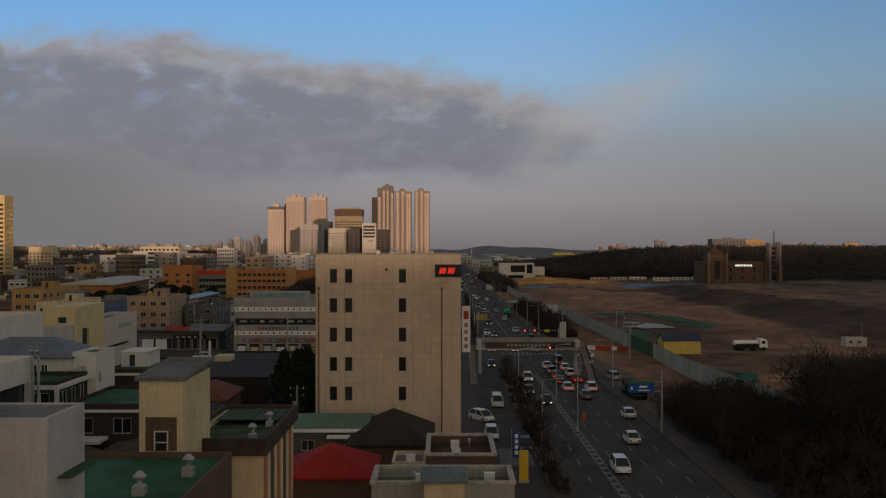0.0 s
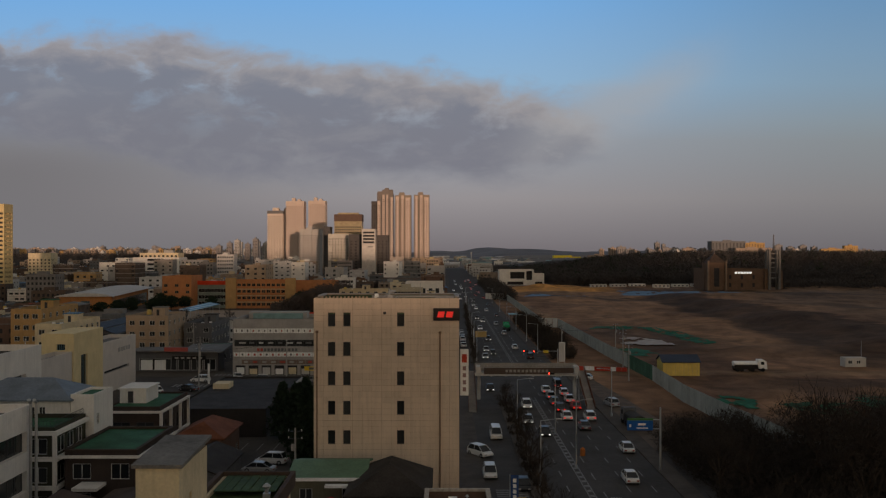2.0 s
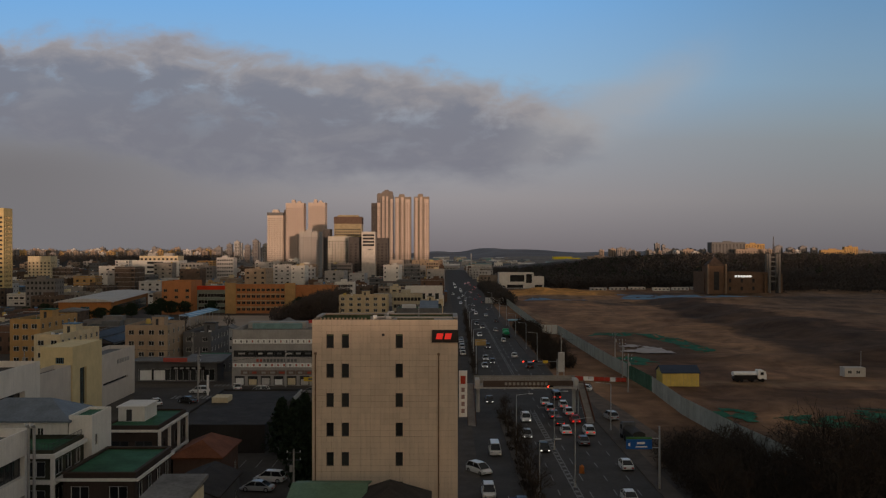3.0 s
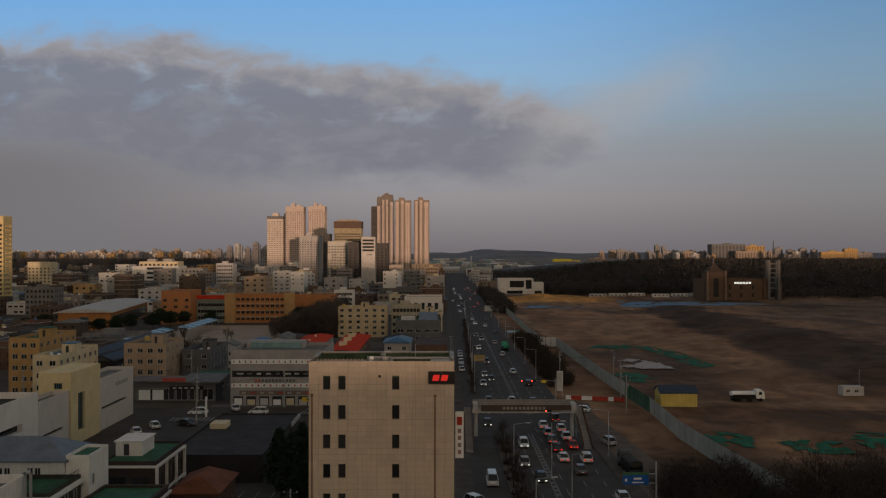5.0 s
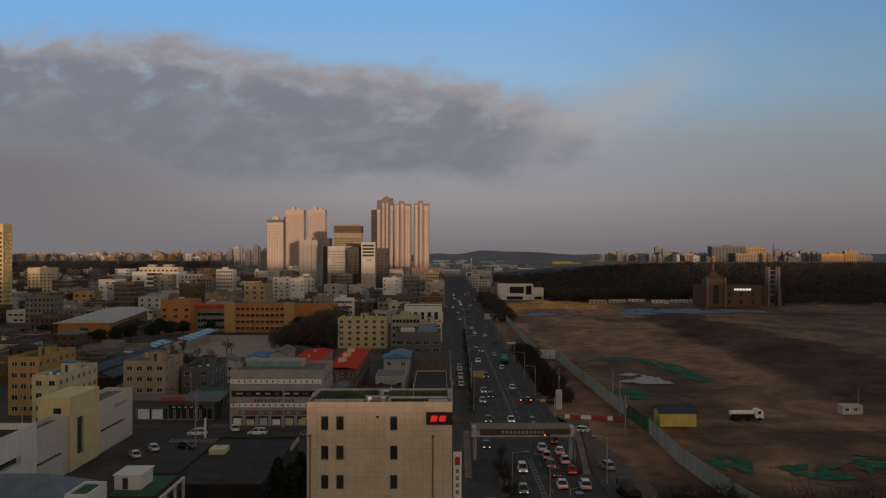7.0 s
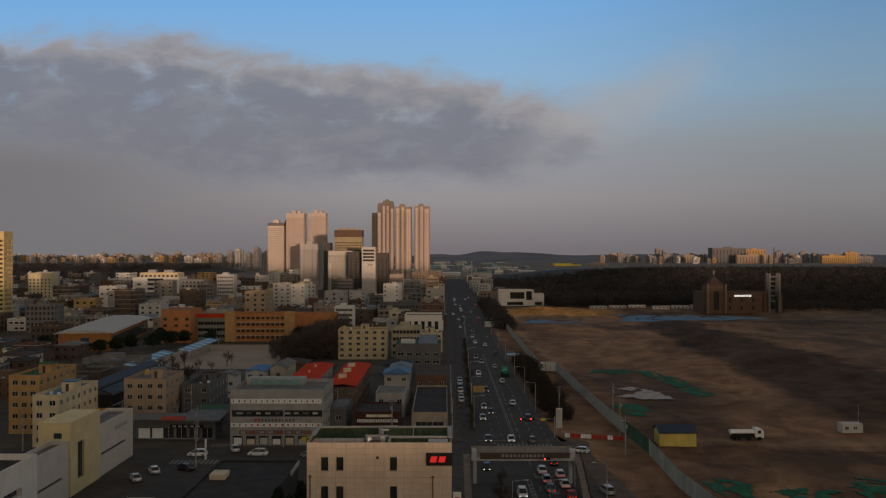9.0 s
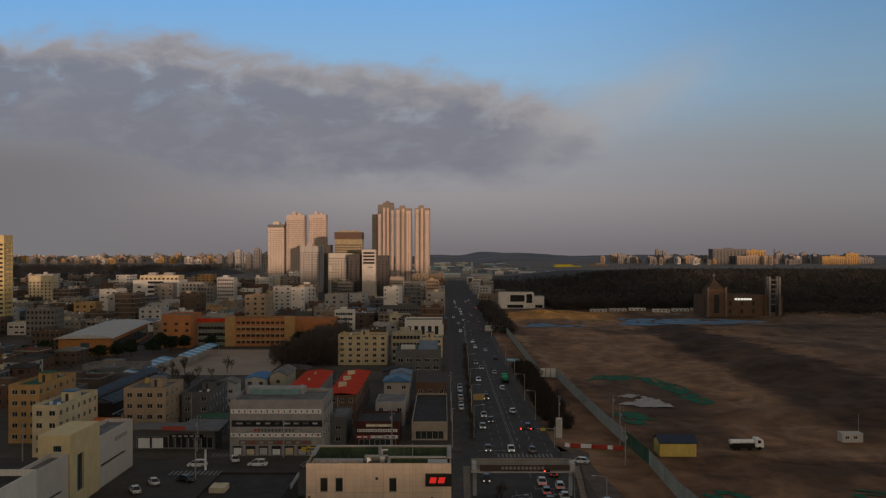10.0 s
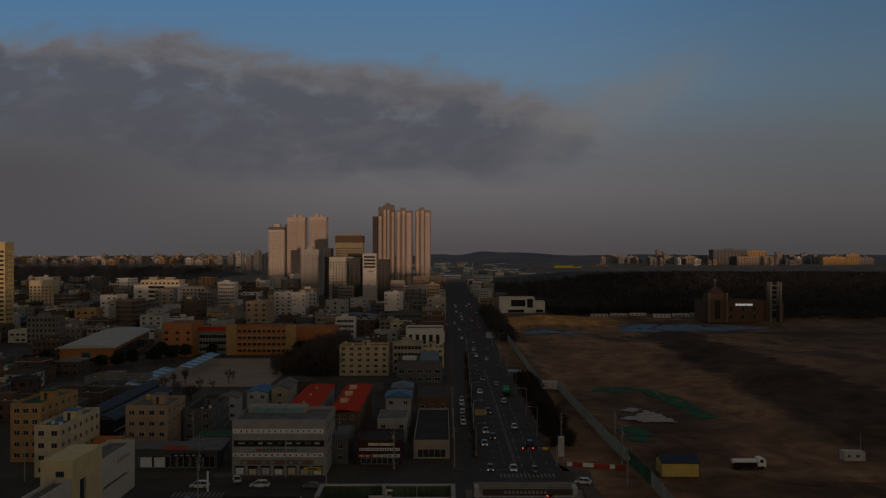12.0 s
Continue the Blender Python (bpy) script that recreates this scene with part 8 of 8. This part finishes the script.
for a in (("suv", "white", 20.6, 105.5, 180), ("sedan", "white", 28.4, 139.5, 0), ("sedan", "white", 25.2, 121.5, 0), ("sedan", "grey", 24.6, 157.0, 0), ("sedan", "white", 22.6, 283, 0), ("sedan", "grey", 23.4, 228, 0), ("suv", "black", 25.0, 258, 0), ("hatch", "white", 22.4, 330, 0), ("sedan", "silver", 22, 372, 0), ("sedan", "black", 25.0, 420, 0), ("sedan", "white", 22, 455, 0), ("sedan", "grey", 25.0, 500, 0)):
    car(*a, "off", f"{a[1]} {'hatchback' if a[0] == 'hatch' else a[0]} driving away on the road")
# parked beside the lane, on the gravel and in the lots
for a in (("van", "white", 8.9, 149.5, 180), ("suv", "white", 5.8, 136.5, 215), ("suv", "white", 6.6, 124.0, 180), ("sedan", "black", 11.0 - 0.4, 118, 180), ("suv", "silver", 33.6, 180, 10), ("hatch", "white", 33.8, 216, 70), ("sedan", "white", 6.8, 289, 0), ("sedan", "silver", 6.8, 296, 0), ("suv", "white", 6.9, 308, 0), ("sedan", "black", 6.9, 316, 0), ("sedan", "white", 7.0, 326, 0), ("sedan", "silver", 7.0, 334, 0),
          ("suv", "white", -24.6, 131.5, 80), ("sedan", "silver", -25.4, 126.5, 82), ("suv", "white", -56.5, 212.5, 90), ("sedan", "white", -63.4, 190, 30), ("sedan", "white", -61.6, 196.5, 30), ("sedan", "black", -55.5, 199, 60), ("sedan", "white", -49, 218, 20), ("suv", "white", -42.5, 213, 90), ("sedan", "grey", -30, 212, 90),
          ("hatch", "silver", -17, 257, 90), ("sedan", "white", -14, 256, 90), ("sedan", "silver", -20, 256, 90), ("sedan", "white", -19.5, 253, 90)):
    car(*a, "off", f"{a[1]} {'hatchback' if a[0] == 'hatch' else a[0]} parked on bare asphalt" if a[2] < 30 else f"{a[1]} {'hatchback' if a[0] == 'hatch' else a[0]} parked on pale gravel")


rc = random.Random(17)
for n in range(24):  # slow traffic far up the road
    away = n % 2
    a = rc.choice(("white", "silver", "black", "grey", "white", "black"))
    car("sedan", a, rc.choice((22.0, 25.5, 28.6)) if away else rc.choice((8.2, 11.4, 14.8)), 560 + n * 15 + rc.uniform(-4, 4), 0 if away else 180, "brake" if away else "front", f"{a} sedan in slow traffic far up the road")


def lorry(x, y, rz, box_m, label, name="tanker_truck", cab=None):
    T = thing(name, label, "truck", at=(x, y, 0.05), rz=rz)
    bm = bmesh.new()
    box(bm, -1.0, 1.0, -4.0, 3.6, 0.75, 1.05)
    part("chassis", bm, DARKSTEEL, T)
    for sx in (-1, 1):
        bm = bmesh.new()
        box(bm, sx * 1.13 - 0.05, sx * 1.13 + 0.05, -3.9, 1.9, 0.6, 1.75)
        part("side_skirt", bm, BLACKP, T, "black side skirt")
    bm = bmesh.new()
    loft(bm, [[(1.15 * math.cos(a), yy, 1.95 + 0.62 * math.sin(a)) for a in [2 * math.pi * k / 14 for k in range(14)]] for yy in (-4.0, -3.8, 1.7, 1.9)])
    part("load_body", bm, box_m, T)
    bm = bmesh.new()
    loft(bm, [[(-1.2, yy, z0), (1.2, yy, z0), (1.12, yy, z1), (-1.12, yy, z1)] for yy, z0, z1 in ((2.1, 0.8, 3.0), (3.4, 0.7, 3.0), (4.1, 0.7, 2.6), (4.25, 0.7, 1.7))])
    c = part("cab", bm, cab or WHITEP, T)
    bm = bmesh.new()
    box(bm, -1.22, 1.22, 2.7, 3.5, 1.75, 2.5)
    part("cab_windows", bm, CARGLASS, c)
    for s in (-1, 1):
        for yy in (-3.2, -2.1, 0.6, 3.2):
            bm = bmesh.new()
            tube(bm, (s * 0.85, yy, 0.48), (s * 1.2, yy, 0.48), 0.48, 0.48, 12)
            part("tyre", bm, TYRE, T)


lorry(78, 231, -90, WHITEP, "white tanker lorry parked on brown soil")
lorry(33.4, 158.5, 4, mat("dark_cargo", (0.05, 0.045, 0.04), 0.8), "dark loaded lorry parked on the gravel", "cargo_truck", DARKGREY)
lorry(24.6, 348, 0, mat("green_bus", (0.03, 0.30, 0.13), 0.5), "green bus-like lorry far up the road", "bus", mat("green_bus", (0.03, 0.30, 0.13)))


# ---- street furniture ----
def street_lamp(x, y, h, arm, m=None, label="grey steel street lamp with a single arm"):
    T = thing("street_lamp", label, "street lamp", "street lamps", at=(x, y, 0.15))
    bm = bmesh.new()
    tube(bm, (0, 0, 0), (0, 0, h), 0.11, 0.06, 8)
    tube(bm, (0, 0, 0), (0, 0, 0.5), 0.17, 0.17, 8)
    part("pole", bm, STEEL, T)
    bm = bmesh.new()
    tube(bm, (0, 0, h), (arm, 0, h + 0.25), 0.05, 0.04, 6)
    a = part("arm", bm, STEEL, T)
    bm = bmesh.new()
    s = 1 if arm > 0 else -1
    box(bm, min(arm, arm + s * 0.8), max(arm, arm + s * 0.8), -0.14, 0.14, h + 0.18, h + 0.3)
    part("lamp_head", bm, LIGHTGREY, a)


for y in (118, 155, 245, 282, 320, 365, 410, 470, 530):
    street_lamp(12.9 if y < 190 else 9.3 + (y - 240) * 0.014, y, 8.6, 2.0)
for y in (168, 270, 306, 350, 400, 450, 520):
    street_lamp(31.4 if y < 200 else 28.4, y, 8.6, -2.0)
for x, y, h in ((18.98, 128, 9.5), (18.98, 152, 9.5)):
    street_lamp(x, y, h, 1.5)


def utility_pole(x, y, h=9.5, rz=0):
    T = thing("utility_pole", "grey concrete utility pole with crossarms", "utility pole", "utility poles", at=(x, y, 0), rz=rz)
    bm = bmesh.new()
    tube(bm, (0, 0, 0), (0, 0, h), 0.17, 0.1, 8)
    part("shaft", bm, GREY, T)
    for z in (h - 0.5, h - 1.4):
        bm = bmesh.new()
        box(bm, -0.9, 0.9, -0.06, 0.06, z, z + 0.1)
        c = part("crossarm", bm, DARKSTEEL, T)
        for xx in (-0.8, 0, 0.8):
            bm = bmesh.new()
            tube(bm, (xx, 0, z + 0.1), (xx, 0, z + 0.32), 0.05, 0.04, 6)
            part("insulator", bm, WHITEP, c)
    bm = bmesh.new()
    tube(bm, (0.32, 0, h - 2.8), (0.32, 0, h - 2.0), 0.2, 0.2, 8)
    part("transformer", bm, GREY, T)


POLES = [(-47, 99), (-47.5, 122), (-53.5, 200), (-38, 222), (-26, 206), (-12, 231), (-61, 229), (-80, 229), (3.4, 232), (3.4, 268), (3.4, 305), (47, 236), (44, 214), (50, 262), (33.2, 252), (-29, 258), (-100, 218), (-70, 256), (-18, 112)]
for k, (x, y) in enumerate(POLES):
    utility_pole(x, y, 9.0 + (k % 3) * 0.7, 30 * k)
bm = bmesh.new()
box(bm, -53.9, -53.5, 208.9, 209.3, 0, 4.7)
solo("sign_pylon", bm, WHITEP, "slim white sign pylon by the junction", "sign")


def wires():
    W = thing("overhead_wires", "thin dark overhead wires between poles", "wires")
    pairs = [(0, 1), (2, 3), (3, 5), (4, 3), (6, 2), (7, 6), (8, 9), (9, 10), (12, 11), (11, 13), (13, 14)]
    for a, b in pairs:
        (ax, ay), (bx, by) = POLES[a], POLES[b]
        for o in (-0.5, 0.5):
            bm = bmesh.new()
            prev = None
            for k in range(9):
                t = k / 8
                p = Vector((ax + (bx - ax) * t + o, ay + (by - ay) * t, 8.7 - 2.4 * t * (1 - t)))
                ring = [bm.verts.new(p + Vector(q)) for q in ((-0.02, 0, 0), (0.02, 0, 0), (0, 0.01, 0.035))]
                if prev:
                    for j in range(3):
                        bm.faces.new((prev[j], prev[(j + 1) % 3], ring[(j + 1) % 3], ring[j]))
                prev = ring
            part("wire", bm, DARKSTEEL, W)


wires()
Sg = thing("road_sign", "blue direction sign on a cantilever post", "road sign", at=(0, 0, 0))
bm = bmesh.new()
tube(bm, (30.6, 127, 0.15), (30.6, 127, 8.9), 0.16, 0.12, 10)
part("post", bm, STEEL, Sg)
bm = bmesh.new()
for z in (7.2, 5.9):
    tube(bm, (30.6, 127, z), (26.4, 127, z), 0.07, 0.05, 6)
part("arm", bm, STEEL, Sg)
bm = bmesh.new()
box(bm, 25.9, 29.5, 126.72, 126.9, 5.75, 7.1)
pl = part("sign_plate", bm, mat("sign_blue", (0.015, 0.10, 0.36), 0.5, var=0.08), Sg)
for a in ((26.2, 26.45, 6.2, 6.6), (27.4, 28.5, 6.45, 6.75), (27.2, 28.8, 6.0, 6.15)):
    bm = bmesh.new()
    box(bm, a[0], a[1], 126.68, 126.716, a[2], a[3])
    part("sign_bar", bm, WHITEP, pl)
bm = bmesh.new()
box(bm, 25.9, 29.5, 126.72, 126.9, 7.13, 7.42)
part("sign_strip", bm, mat("sign_green", (0.06, 0.16, 0.05), 0.5), Sg)


def signal(x, y, arm, h=6.2, heads=(0.67, 0.98)):
    T = thing("traffic_light", "horizontal traffic light on a cantilever arm", "traffic light", "traffic lights", at=(x, y, 0.15))
    bm = bmesh.new()
    tube(bm, (0, 0, 0), (0, 0, h + 0.6), 0.13, 0.1, 8)
    part("post", bm, STEEL, T)
    bm = bmesh.new()
    tube(bm, (0, 0, h), (arm, 0, h), 0.07, 0.05, 6)
    part("arm", bm, STEEL, T)
    for k in heads:
        bm = bmesh.new()
        box(bm, arm * k - 0.65, arm * k + 0.65, -0.25, -0.08, h - 0.2, h + 0.22)
        hd = part("signal_head", bm, BLACKP, T)
        bm = bmesh.new()
        tube(bm, (arm * k - 0.42, -0.27, h), (arm * k - 0.42, -0.252, h), 0.15, 0.15, 10)
        part("red_lens", bm, glow("red_lens_glow", (1, 0.04, 0.02), 6.0), hd)


signal(29.6, 232.7, -8.4, 4.8)
signal(27.9, 184.9, -5.9, 5.6, (0.97,))
bm = bmesh.new()
box(bm, 25.9, 27.2, 232.3, 232.42, 4.5, 5.2)
solo("road_sign", bm, YELP, "yellow plate on the signal post", "road sign")
for x, y, m in ((30.6, 238, LIGHTGREY), (30.9, 239.4, WHITEP)):
    T = thing("banner_stand", "tall banner board beside the footway", "banner", "banner boards")
    bm = bmesh.new()
    box(bm, x, x + 1.5, y, y + 0.08, 1.5, 6.5)
    part("banner", bm, m, T)
    for a in (x, x + 1.45):
        bm = bmesh.new()
        tube(bm, (a, y + 0.14, 0.1), (a, y + 0.14, 6.7), 0.05, 0.05, 6)
        part("post", bm, STEEL, T)
Ys = thing("road_sign", "ochre overhead road sign on a cantilever post", "road sign")
bm = bmesh.new()
tube(bm, (9.9, 287, 0.15), (9.9, 287, 6.0), 0.13, 0.1, 8)
tube(bm, (9.9, 287, 4.6), (14.0, 287, 4.6), 0.07, 0.05, 6)
part("post", bm, STEEL, Ys)
bm = bmesh.new()
box(bm, 10.5, 14.0, 286.7, 286.85, 3.3, 5.3)
part("sign_plate", bm, mat("ochre_plate", (0.36, 0.26, 0.11), 0.6, var=0.2), Ys, "ochre sign plate")
Cn = thing("canopy_tent", "light blue sheet canopy beside the road", "canopy")
bm = bmesh.new()
gx = (28.6, 34.0, 390, 396)
box(bm, *gx, 2.9, 3.3)
part("roof_sheet", bm, mat("pale_blue_sheet", (0.25, 0.42, 0.5), 0.6, var=0.15), Cn)
for a in (28.8, 33.8):
    for b in (390.2, 395.8):
        bm = bmesh.new()
        tube(bm, (a, b, 0), (a, b, 2.9), 0.06, 0.06, 6)
        part("post", bm, STEEL, Cn)
Dr = thing("safety_drum", "orange plastic safety drum on the asphalt", "barrel")
bm = bmesh.new()
tube(bm, (21.2, 136.5, 0.03), (21.2, 136.5, 1.05), 0.42, 0.36, 12)
tube(bm, (21.2, 136.5, 1.05), (21.2, 136.5, 1.25), 0.3, 0.12, 12)
part("drum", bm, mat("faded_orange_plastic", (0.42, 0.14, 0.035), 0.6), Dr)
T = thing("banner_stand", "tall blue banner with pale marks by the lane", "banner")
bm = bmesh.new()
box(bm, 8.2, 9.1, 107.0, 107.06, 1.2, 4.4)
bb = part("banner", bm, mat("banner_blue", (0.03, 0.07, 0.2), 0.6), T)
for k in range(4):
    bm = bmesh.new()
    box(bm, 8.45, 8.85, 106.96, 106.996, 1.6 + k * 0.65, 2.05 + k * 0.65)
    part("sign_bar", bm, WHITEP, bb)
bm = bmesh.new()
tube(bm, (8.1, 107.1, 0.03), (8.1, 107.1, 4.5), 0.05, 0.05, 6)
part("post", bm, STEEL, T)
T = thing("sign_board", "upright yellow sign board beside the lane", "sign")
bm = bmesh.new()
box(bm, 8.4, 9.4, 100.0, 100.3, 0.3, 3.6)
part("board", bm, YELP, T)
bm = bmesh.new()
box(bm, 8.3, 9.5, 99.9, 100.4, 0.03, 0.296)
part("plinth", bm, GREY, T)
